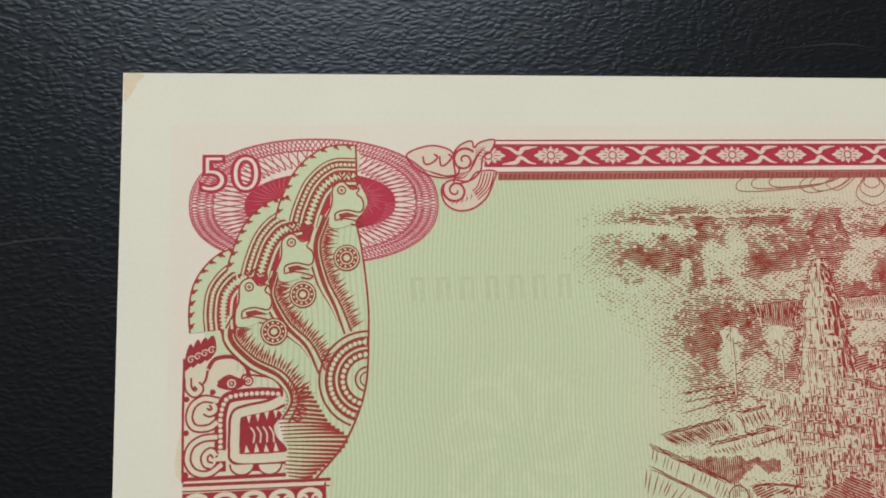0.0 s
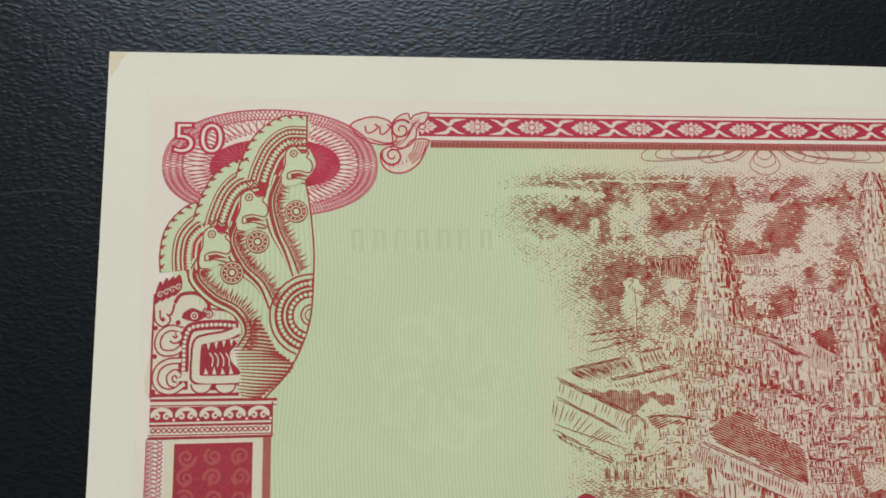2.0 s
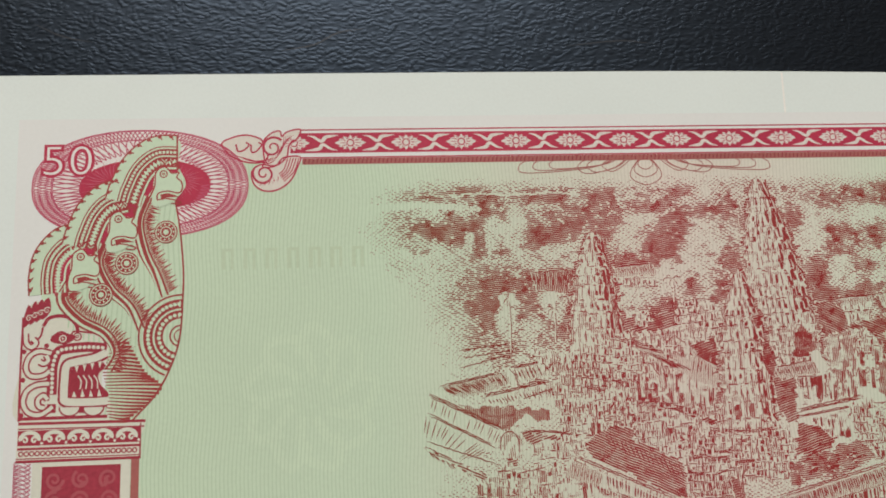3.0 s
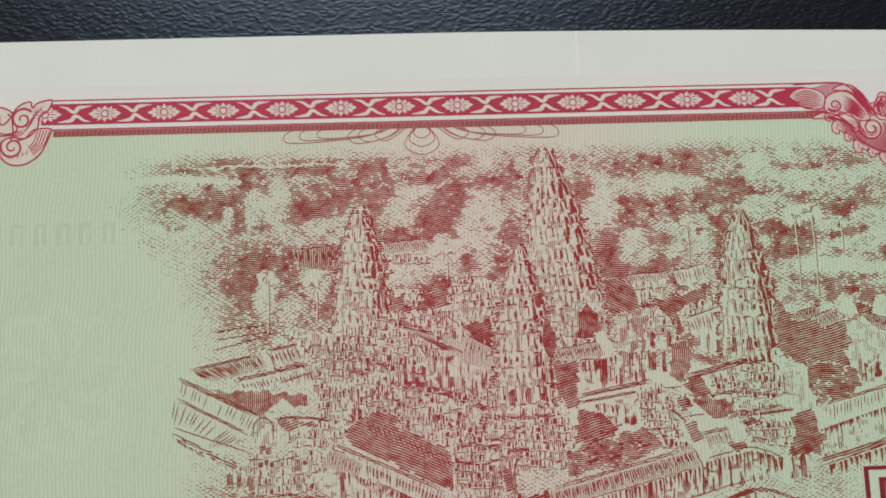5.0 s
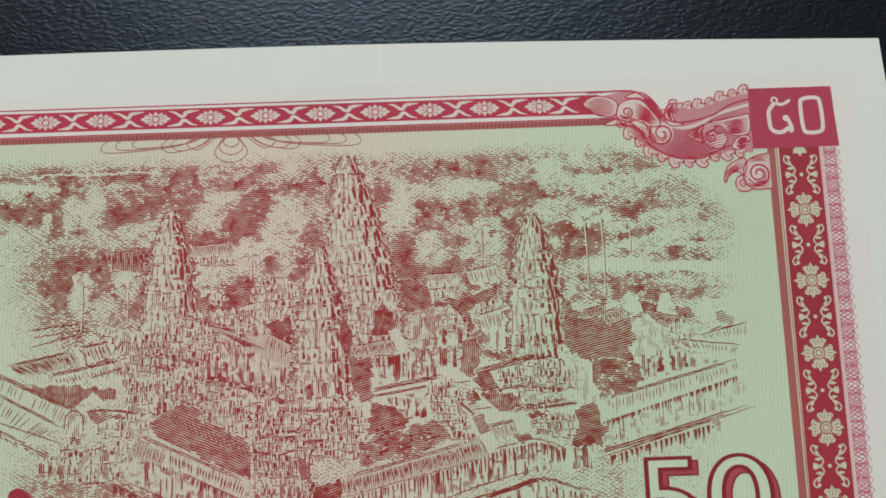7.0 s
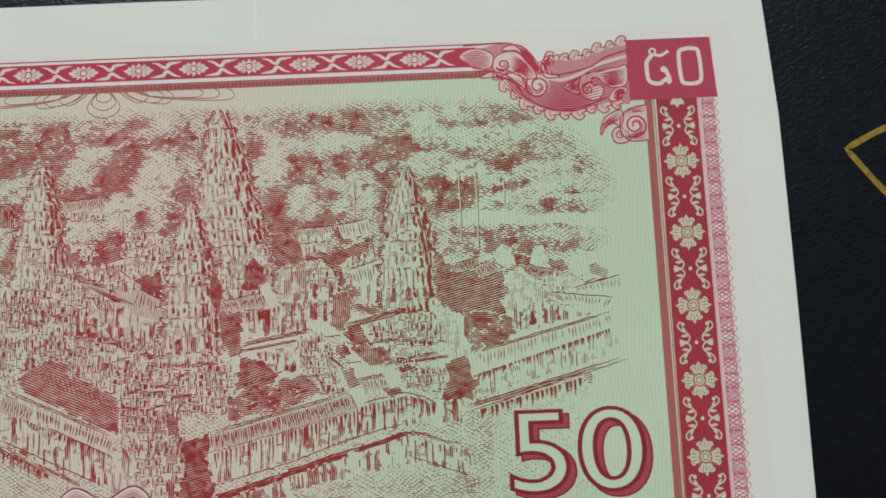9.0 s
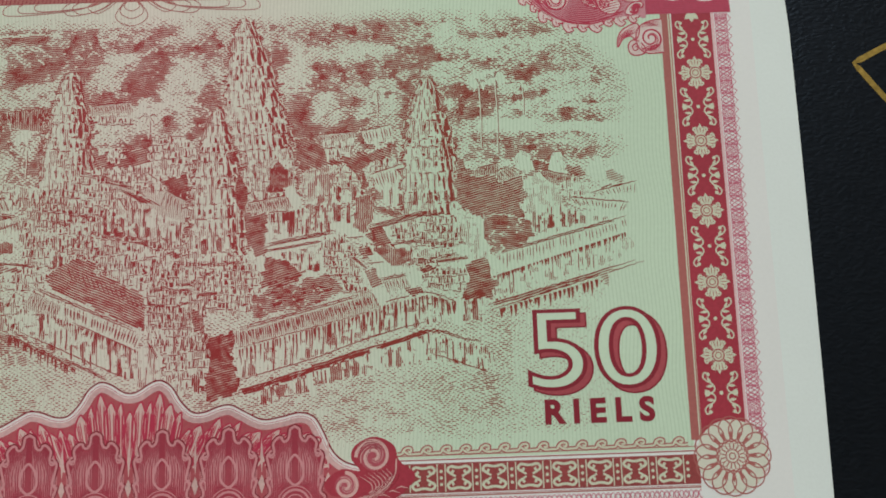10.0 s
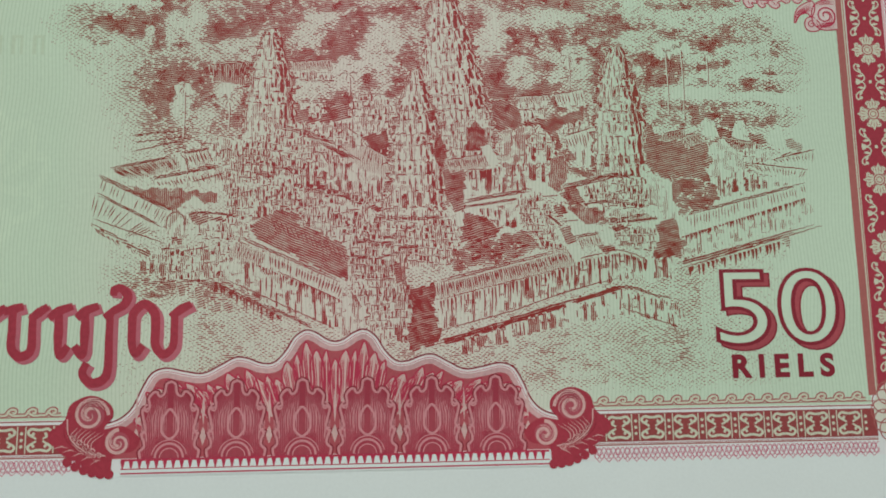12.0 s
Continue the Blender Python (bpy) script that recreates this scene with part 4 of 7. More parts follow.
for ph in np.arange(0, 3, 0.6):
    yy = np.linspace(-12.7, -60.0, 500)
    lat.stroke(np.stack([130.0 + 0.66 * np.sin(yy * 4.6 + ph * 2.1), yy + 0.2 * np.cos(yy * 4.6)], 1), 0.075)
    lat.stroke(np.stack([129.98 + 0.62 * np.sin(-yy * 3.1 + ph * 2.1), yy], 1), 0.06)
for k in range(47):
    lat.stroke([(130.62, -12.8 - k), (131.05, -13.3 - k), (130.62, -13.8 - k)], 0.08)
lat.put("lattice_line", ROSE, rb, "fine pink lattice edging")

# ---- corner rosette ----
ros = Ink(9).disc((127.45, -58.25), 3.5, n=40).put("rosette_ground", material("rosette_wash", (0.66, 0.67, 0.57), 0.7, grain=0.05), note, "pale guilloche corner rosette")
rr = Ink(10)
RX, RY = 127.45, -58.25
for k in range(16):
    a = 2 * math.pi * k / 16
    rr.ring((RX + 2.6 * math.cos(a), RY + 2.6 * math.sin(a)), 1.18, 0.13)
    rr.leaf((RX + 1.5 * math.cos(a), RY + 1.5 * math.sin(a)), math.degrees(a), 1.0, 0.36)
    b = a + math.pi / 16
    rr.ring((RX + 1.0 * math.cos(b), RY + 1.0 * math.sin(b)), 0.42, 0.07, n=14)
rr.ring((RX, RY), 0.3, 0.12).ring((RX, RY), 1.45, 0.09).ring((RX, RY), 0.6, 0.07)
rr.put("rosette_loop", BROWN, ros, "interlaced crimson loops")


# ---- bottom border ----
def bottom_run(xa, xb):
    g = Ink(4).rect(xa, -60.75, xb, -57.95).put("bottom_border", material("frieze_ink", (0.31, 0.065, 0.065), 0.6, grain=0.15), note, "dark red frieze with pale crosslets")
    r, pale_r = Ink(4.4), Ink(6.0)
    for y, w in ((-57.62, 0.12), (-57.2, 0.08), (-61.05, 0.13), (-60.9, 0.06)):
        r.line((xa, y), (xb, y), w=w)
    n = int((xb - xa) / 1.9)
    for k in range(n):
        x = xa + 1.9 * k
        hook = spl([(x + 0.1, -57.0), (x + 0.55, -56.95), (x + 0.75, -56.6), (x + 1.1, -56.4), (x + 1.45, -56.5), (x + 1.4, -56.78), (x + 1.15, -56.75)], 6)
        tail_ = spl([(x + 0.75, -56.7), (x + 1.15, -56.98), (x + 1.6, -57.02), (x + 2.0, -56.98)], 6)
        for c in (hook, tail_):
            r.stroke(c, 0.46)
            pale_r.stroke(c, 0.2)
    pale_r.put("wave_scroll", CREAM, g, "pale running wave scroll")
    r.put("border_rule", BROWN, g, "wave scroll and rules")
    lr = Ink(4.2)
    xx = np.linspace(xa, xb, int((xb - xa) * 12))
    for ph in range(3):
        lr.stroke(np.stack([xx, -61.85 + 0.55 * np.sin(xx * 4.4 + ph * 2.1)], 1), 0.08)
    for k in range(int((xb - xa) / 0.95)):
        lr.ring((xa + 0.48 + 0.95 * k, -61.75), 0.3, 0.07, n=10)
        lr.stroke([(xa + 0.95 * k, -62.2), (xa + 0.48 + 0.95 * k, -62.7), (xa + 0.95 + 0.95 * k, -62.2)], 0.08)
    lr.put("lattice_line", ROSE, g, "fine pink lattice edging")
    return g


cl = Ink(5)
for sx in (1, -1):
    for sy in (1, -1):
        cl.stroke(spl([(sx * 0.2, sy * 0.95), (sx * 0.8, sy * 1.05), (sx * 1.1, sy * 0.7), (sx * 0.75, sy * 0.4), (sx * 0.5, sy * 0.7)], 5), 0.26)
        cl.line((sx * 0.3, sy * 0.1), (sx * 0.85, sy * 0.42), w=0.2)
    cl.rect(sx * 1.33 - 0.06, -1.3, sx * 1.33 + 0.06, 1.3)
cl.line((-0.25, 0.95), (0.25, 0.95), w=0.24).line((-0.25, -0.95), (0.25, -0.95), w=0.24)
cl_mesh = cl.mesh("crosslet")
dot3 = Ink(5.5)
for y in (-0.62, 0, 0.62):
    dot3.disc((0, y), 0.17, n=8)
dot_mesh = dot3.mesh("frieze_dot")
for xa, xb, first in ((94.6, 124.2, 97.2), (17.2, 43.4, 19.4)):
    g = bottom_run(xa, xb)
    x = first
    while x < xb - 1.6:
        lay(cl_mesh, "crosslet", CREAM, g, x, -59.35)
        lay(dot_mesh, "frieze_dot", CREAM, g, x + 1.72, -59.35)
        x += 3.44

# ---- lotus panel ----
LC = 68.6
half = [(69.4, -50.05), (70.5, -49.35), (71.6, -49.1), (72.7, -49.8), (73.6, -51.2), (74.7, -52.25), (75.9, -52.3), (77.3, -51.8), (78.5, -51.7), (79.9, -52.4), (81.6, -53.2), (83.4, -53.0), (85.2, -52.65), (86.6, -53.1), (87.5, -54.5), (88.4, -56.4), (89.6, -57.5), (91.2, -58.0)]
full = spl([(2 * LC - x, y) for x, y in half[::-1]] + [(68.6, -50.25)] + half, 5)
lotus = Ink(7).poly(np.vstack([full, [(91.2, -61.4), (46.0, -61.4)]])).put("lotus_ground", LILAC, note, "rose lotus-petal panel")
lo = Ink(8)
lo.stroke(full, 0.16)
lo.put("lotus_outline", DEEP, lotus, "dark contour")
Ink(8.4).stroke(offset(full, -0.34), 0.07).put("lotus_rule", ROSE, lotus)
Ink(8.3).stroke(offset(full, -0.72), 0.5).put("lotus_hatch", material("lotus_hatch_ink", (0.60, 0.38, 0.38), 0.65, grain=0.2), lotus, "soft rose edge")
Ink(8).poly(np.vstack([offset(full, -0.66), [(90.2, -61.3), (47.0, -61.3)]])).put("lotus_field", material("lotus_field_ink", (0.44, 0.09, 0.11), 0.65, grain=0.12), lotus)
pt = Ink(9)
ptl = Ink(10)
for k in range(-20, 21):
    a = k / 20
    tip_x = LC + a * 19.6
    top = np.interp(tip_x, full[:, 0], full[:, 1]) - (1.15 if k % 2 else 1.75)
    foot_x, foot_y = LC + a * 15.5, -57.6
    lean = np.array((tip_x - foot_x, top - foot_y))
    across = np.array((lean[1], -lean[0])) / np.linalg.norm(lean)
    wd = 0.60 + 0.16 * math.sin(k * 2.1)
    base = np.array((foot_x, foot_y))
    body = [base + lean * f + across * wd * g for f, g in ((0.05, 0.25), (0.45, 0.85), (0.74, 1.0), (0.9, 0.6), (1.0, 0.15 * (k % 3)), (0.9, -0.5), (0.72, -0.9), (0.45, -0.75), (0.05, -0.2))]
    pt.poly(spl(body, 4, True))
    ptl.stroke(spl(body, 4), 0.17)
    for g in (-0.62, -0.38, -0.1, 0.45, 0.68):
        ptl.taper(np.array([base + lean * f + across * wd * g * (0.4 + 0.6 * f) for f in (0.2, 0.5, 0.8, 0.92 - 0.1 * abs(g))]), 0.11)
pt.put("lotus_streak", material("streak_ink", (0.63, 0.44, 0.41), 0.65, grain=0.12), lotus, "pale petal streaks")
ptl.put("lotus_vein", CRIMSON, lotus, "crimson petal veins")
ah = [(2.95, -5.0), (3.05, -4.2), (2.6, -3.7), (2.85, -2.9), (2.95, -2.5), (2.55, -2.2), (2.75, -1.2), (2.9, -0.4), (2.6, 0.1), (2.2, 0.0), (2.3, 0.9), (1.7, 1.6), (1.15, 1.55), (1.0, 1.2), (0.75, 1.5), (0.6, 2.3), (0.0, 2.65)]
ae = spl(ah, 4)
arch_o = np.vstack([ae, ae[-2::-1] * (-1, 1)])
am = Ink(12).poly(arch_o).mesh("lotus_arch")
al = Ink(13)
al.stroke(offset(arch_o, 0.2), 0.24)
for k in range(-15, 16):
    x = k * 0.18
    hi = np.interp(abs(x), [0, 1.0, 2.2, 2.7], [2.1, 1.6, 0.4, -3.0])
    if abs(k) > 1:
        al.taper([(x, -4.8 if abs(x) > 1.4 else -3.3), (x * 1.02, -1.5), (x * 0.9, hi)], 0.06)
for s in (1, -1):
    al.curl((s * 2.2, -0.2), 0.40, 90, s * -1.1, 0.2)
    al.stroke(spl([(s * 2.75, -2.3), (s * 2.3, -2.5), (s * 2.2, -3.3)], 5), 0.14)
al.stroke(arc((0, -4.9), 1.35, 0, 180, 18), 0.22).stroke(arc((0, -4.9), 0.9, 0, 180, 14), 0.12)
al.stroke(spl([(0.0, -3.1), (0.75, -2.4), (0.7, -1.2), (0.1, -0.3), (-0.3, -0.5), (-0.7, -1.2), (-0.75, -2.4)], 6, True), 0.24, True)
al.stroke(arc((0, -4.9), 1.7, 10, 170, 18), 0.1)
for k in range(-6, 7):
    if abs(k) > 1:
        al.taper(spl([(k * 0.26, -3.0), (k * 0.28, -1.2), (k * 0.2, 0.9 - abs(k) * 0.12)], 5), 0.09)
al_mesh = al.mesh("arch_line")
edge_mesh = Ink(12.6).stroke(offset(arch_o, 0.0), 0.14).mesh("arch_edge")
ad2 = Ink(13).poly(spl([(0.0, -2.9), (0.42, -2.3), (0.38, -1.4), (0.0, -0.7), (-0.38, -1.4), (-0.42, -2.3)], 5, True)).poly(arc((0, -4.9), 0.78, 0, 180, 14)).mesh("arch_heart")
HEART = material("arch_heart_ink", (0.37, 0.06, 0.085), 0.6, grain=0.15)
ARCH_LINE = material("arch_line_ink", (0.60, 0.27, 0.29), 0.65)
ARCH_INK = material("arch_ink", (0.36, 0.042, 0.07), 0.6, grain=0.2)
for k in range(-3, 3):
    x = LC + 6.45 * (k + 0.5)
    lay(am, "lotus_arch", ARCH_INK, lotus, x, -56.4)
    lay(edge_mesh, "arch_edge", DEEP, lotus, x, -56.4)
    lay(al_mesh, "arch_line", ARCH_LINE, lotus, x, -56.4)
    lay(ad2, "arch_heart", HEART, lotus, x, -56.4)
ml = Ink(12.6)
for k in range(-3, 4):
    x = LC + 6.45 * k
    ml.poly([(x - 0.35, -59.2), (x, -58.4), (x + 0.35, -59.2), (x, -60.2)]).taper([(x, -58.2), (x, -56.8), (x, -54.9)], 0.3)
ml.put("lotus_lozenge", material("lozenge_ink", (0.62, 0.42, 0.40), 0.65, grain=0.15), lotus)
# dentil strip
Ink(14).rect(47.9, -62.95, 90.0, -61.35).put("dentil_ground", PAPER, lotus)
dn = Ink(15)
dn.line((47.9, -61.45), (90.0, -61.45), w=0.2).line((47.9, -62.72), (90.0, -62.72), w=0.14).line((47.9, -62.3), (90.0, -62.3), w=0.1)
dn.put("dentil_rule", CRIMSON, lotus)
tooth = Ink(15).poly([(-0.12, 0.375), (0.36, 0.375), (0.18, -0.375), (0.06, -0.375)]).mesh("dentil")
for k in range(52):
    lay(tooth, "dentil", CRIMSON, lotus, 47.95 + 0.81 * k, -61.875)

# ---- scrolls at the lotus panel's ends ----
VOLUTE = material("volute_ink", (0.42, 0.085, 0.115), 0.65, grain=0.15)


def end_scroll(s):
    f = lambda pts: [(LC + s * (x - LC), y) for x, y in pts]
    g = Ink(16).poly(spl(f([(90.2, -57.2), (90.6, -56.0), (92.4, -55.2), (94.3, -56.0), (94.9, -57.6), (96.4, -58.9), (95.2, -60.6), (93.4, -61.6), (92.2, -62.7), (90.4, -62.9), (90.0, -61.0), (88.2, -60.6), (87.6, -59.4), (89.2, -58.2), (91.0, -58.4)]), 6, True)).put("end_scroll", BORDER, note, "crimson leaf scroll ending the lotus panel")
    Ink(16.8).disc((LC + s * (92.4 - LC), -57.1), 1.35, n=28).disc((LC + s * (89.6 - LC), -59.8), 1.05, n=24).put("volute_face", VOLUTE, g, "paler volute")
    d = Ink(18)
    d.curl((LC + s * (92.4 - LC), -57.1), 1.75, 180 if s > 0 else 0, -1.7 * s, 0.34)
    d.curl((LC + s * (89.6 - LC), -59.8), 1.3, 90, -1.5 * s, 0.34)
    d.stroke(spl(f([(94.6, -57.4), (94.3, -59.2), (92.6, -60.6), (90.8, -61.0)]), 8), 0.14)
    for k in range(5):
        d.curl((LC + s * (93.9 - 0.62 * k - LC), -59.3 - 0.42 * k), 0.34, 200, 1.2 * s, 0.14)
        d.taper(f([(95.8 - 0.9 * k, -60.2 - 0.4 * k), (95.0 - 0.85 * k, -60.0 - 0.35 * k), (94.4 - 0.8 * k, -60.2 - 0.3 * k)]), 0.12)
    for k in range(7):
        d.taper(spl(f([(91.0 + 0.42 * k, -58.9 + 0.12 * k), (92.2 + 0.34 * k, -59.9 + 0.1 * k), (91.6 + 0.22 * k, -61.6 + 0.12 * k)]), 6), 0.09)
    for k in range(4):
        d.curl((LC + s * (92.4 - LC), -57.1), 1.62 - 0.26 * k, (180 if s > 0 else 0) + 25 * k, -0.9 * s, 0.07)
        d.curl((LC + s * (89.6 - LC), -59.8), 1.15 - 0.22 * k, 90 + 30 * k, -0.8 * s, 0.07)
    d.put("scroll_line", material("scroll_tint", (0.64, 0.40, 0.38), 0.65, grain=0.1), g)
    e = Ink(19)
    for k in range(5):
        e.taper(spl(f([(90.4 + 0.3 * k, -56.7 - 0.1 * k), (91.6 + 0.2 * k, -55.6 - 0.16 * k), (93.4 + 0.1 * k, -55.8 - 0.2 * k)]), 6), 0.07)
        e.taper(spl(f([(94.9 - 0.2 * k, -58.0 - 0.2 * k), (94.6 - 0.5 * k, -59.4 - 0.2 * k), (93.0 - 0.6 * k, -60.9 - 0.1 * k)]), 6), 0.07)
    e.put("scroll_shade", DEEP, g)
    b = Ink(15.8)
    for k in range(6):
        b.disc((LC + s * (90.4 + 0.8 * k - LC), -62.75 + 0.1 * k * k * 0.5), 0.46)
    b.put("scroll_bud", BORDER, g)


end_scroll(1)
end_scroll(-1)

# ---- value in figures ----
val = Ink(9).poly([(107.6, -42.9), (107.6, -42.95), (107.65, -42.95)]).put("value_mark", DEEP, note, "large outlined 50 over the word RIELS")
for name, dx, dy, lev, mat, bold in (("value_rim", 0.55, -0.45, 9.1, DEEP, 0.26), ("value_shade", 0.55, -0.45, 9.5, material("value_shade_ink", (0.39, 0.075, 0.092), 0.65, grain=0.15), 0.12), ("value_edge", 0.0, 0.0, 10.0, DEEP, 0.22), ("value_face", 0.0, 0.0, 11.0, WASH, -0.14)):
    lettering(name, "50", 107.4 + dx, -51.1 + dy, 11.0, lev, mat, val, bold, 1.27, label="large outlined 50")
lettering("letter", "RIELS", 109.2, -54.5, 3.15, 10.0, DEEP, val, 0.13, 1.04, 1.52, "dark red capital letter of the word RIELS")

# ---- value in script letters, drawn stroke by stroke ----
SCRIPT = (
    [[(31.8, -46.9), (33.7, -46.3)], [(32.7, -46.6), (32.7, -50.5), (33.5, -51.4), (34.6, -50.7), (34.65, -47.2)], [(34.4, -47.7), (36.1, -46.4)]],
    [[(35.9, -46.9), (37.8, -46.35)], [(36.8, -46.6), (36.8, -48.6), (36.85, -50.5), (37.7, -51.3), (38.7, -50.7), (38.75, -48.6), (38.75, -47.1)], [(38.5, -47.7), (39.3, -47.0), (40.2, -46.4)]],
    [[(40.3, -47.6), (41.2, -46.9), (42.6, -46.4)], [(41.3, -47.2), (41.3, -49.0), (41.3, -50.7)], [(41.3, -50.5), (41.6, -51.2), (42.3, -50.3)]],
    [[(43.0, -47.6), (43.8, -46.9), (45.1, -46.4)], [(43.85, -47.2), (43.85, -49.0), (43.85, -50.8)], [(43.9, -50.6), (43.6, -51.2), (42.9, -50.3)]],
    [[(45.7, -47.6), (46.6, -46.9), (47.6, -46.3), (47.9, -45.4), (47.3, -44.7), (46.6, -44.8), (46.5, -45.4)], [(46.25, -47.0), (46.25, -50.0), (46.25, -52.6), (45.9, -53.6), (45.0, -54.0), (44.2, -53.7), (43.8, -52.9), (44.2, -52.0)]],
    [[(49.6, -50.3), (48.9, -51.2), (48.5, -50.3), (48.45, -48.6), (48.55, -47.2), (49.6, -46.25), (50.6, -47.2), (50.75, -48.8), (50.8, -50.4), (51.6, -51.3), (52.5, -50.5), (52.6, -48.8), (52.6, -47.3)], [(52.2, -47.6), (53.1, -46.9), (54.2, -46.3)]],
)
LETTER_SHADE = material("letter_shade_ink", (0.49, 0.14, 0.18), 0.65, grain=0.1)
for n_letter, letter in enumerate(SCRIPT):
    sh, fc = Ink(9 + 0.12 * n_letter), Ink(10 + 0.12 * n_letter)
    for s in letter:
        c = spl(s, 8)
        sh.stroke(c + (0.36, -0.28), 1.0)
        fc.stroke(c, np.interp(np.linspace(0, 1, len(c)), [0, 0.5, 1], [0.72, 0.95, 0.72]))
    g = fc.put("script_letter", BORDER, val, "crimson script letter")
    sh.put("letter_shade", LETTER_SHADE, val)

# ---- engraved temple view ----
# a tone map is painted shape by shape, and hatched with lines whose width follows the tone
X0, X1, Y0, Y1, CELL = 33.0, 122.0, -57.0, -10.4, 0.06
GX, GY = np.meshgrid(np.arange(X0, X1, CELL), np.arange(Y1, Y0, -CELL))
rng = np.random.RandomState(7)
DASH, UP, RISE, FALL = 1, 2, 4, 8


def blur_up(g, shape):
    yi, xi = np.linspace(0, g.shape[0] - 1.001, shape[0]), np.linspace(0, g.shape[1] - 1.001, shape[1])
    y0, x0 = yi.astype(int), xi.astype(int)
    fy, fx = (yi - y0)[:, None], (xi - x0)[None]
    fy, fx = fy * fy * (3 - 2 * fy), fx * fx * (3 - 2 * fx)
    a, b = g[y0][:, x0], g[y0][:, x0 + 1]
    c, d = g[y0 + 1][:, x0], g[y0 + 1][:, x0 + 1]
    return (a * (1 - fx) + b * fx) * (1 - fy) + (c * (1 - fx) + d * fx) * fy


def cloud(mx, my):
    """Smooth noise from 0 to 1 with features of mx by my millimetres."""
    return blur_up(rng.rand(int((Y1 - Y0) / my) + 3, int((X1 - X0) / mx) + 3), GX.shape)


def step(v, a, b):
    t = np.clip((v - a) / (b - a), 0, 1)
    return t * t * (3 - 2 * t)


tone, fam = np.zeros(GX.shape), np.full(GX.shape, DASH)
LEAFY = 0.40 * cloud(2.4, 1.5) + 0.36 * cloud(1.1, 0.8) + 0.24 * cloud(0.55, 0.45)
GRIT = cloud(0.35, 0.3)
# worn stone: short upright and level cuts in a pale face
CARVE = np.maximum(0.95 * step(cloud(0.26, 0.8), 0.56, 0.74), 0.9 * step(cloud(0.9, 0.26), 0.64, 0.78))
CARVE = np.maximum(CARVE, 0.75 * step(cloud(0.6, 0.6), 0.70, 0.80))
# streaks that run down a plastered wall
STREAK = np.maximum(0.85 * step(cloud(0.22, 1.5), 0.58, 0.78), 0.5 * step(cloud(0.5, 0.3), 0.72, 0.82))
WARP_X, WARP_Y = (cloud(0.5, 0.5) - 0.5), (cloud(0.5, 0.5) - 0.5)
layer, painted = np.zeros(GX.shape, int), [0]


class Cut(Ink):
    """Engraved strokes; what is painted later over a place hides the strokes cut there before."""

    def stroke(self, pts, w, closed=False):
        p = np.array(pts, float)
        self.cuts.append((p, np.broadcast_to(np.asarray(w, float), (len(p),)), painted[0]))
        return self

    def finish(self):
        for p, w, when in self.cuts:
            ix = ((p[:, 0] - X0) / CELL).astype(int).clip(0, GX.shape[1] - 1)
            iy = ((Y1 - p[:, 1]) / CELL).astype(int).clip(0, GX.shape[0] - 1)
            seen = np.r_[False, layer[iy, ix] <= when, False].astype(int)
            for a, b in zip(np.flatnonzero(np.diff(seen) == 1), np.flatnonzero(np.diff(seen) == -1)):
                if b - a > 1:
                    Ink.stroke(self, p[a:b], w[a:b])
        return self


rims, lights = Cut(6.6), Cut(7.2)
rims.cuts, lights.cuts = [], []
FINE = 0.5 * cloud(0.7, 0.42) + 0.5 * cloud(0.36, 0.24)


def window(x0, y0, x1, y1):
    i0, i1 = max(0, int((x0 - X0) / CELL)), max(0, int((x1 - X0) / CELL) + 1)
    j0, j1 = max(0, int((Y1 - y1) / CELL)), max(0, int((Y1 - y0) / CELL) + 1)
    return slice(j0, j1), slice(i0, i1)


def fill(poly, value, family=UP, texture=None, rough=0.25):
    """Paints a shape with an uneven edge. value: its tone, or how densely its texture is cut."""
    p = np.array(poly, float)
    w = window(p[:, 0].min() - 0.5, p[:, 1].min() - 0.5, p[:, 0].max() + 0.5, p[:, 1].max() + 0.5)
    gx, gy = GX[w] + 2 * rough * WARP_X[w], GY[w] + 2 * rough * WARP_Y[w]
    m = np.zeros(gx.shape, bool)
    for (xa, ya), (xb, yb) in zip(p, np.roll(p, -1, 0)):
        if ya != yb:
            m ^= ((ya > gy) != (yb > gy)) & (gx < (xb - xa) * (gy - ya) / (yb - ya) + xa)
    if texture is None:
        v = value * (0.7 + 0.6 * GRIT[w]) if value < 0.6 else value * (0.62 + 0.76 * FINE[w])
    else:
        v = (0.02 if texture is STREAK else 0.06) + value * texture[w] + 0.10 * GRIT[w] * value
    tone[w] = np.where(m, np.clip(v, 0, 1), tone[w])
    fam[w] = np.where(m, family, fam[w])
    painted[0] += 1
    layer[w] = np.where(m, painted[0], layer[w])


def dark(*poly, v=0.85, family=RISE, rough=0.25):
    fill(poly, v, family, None, rough)


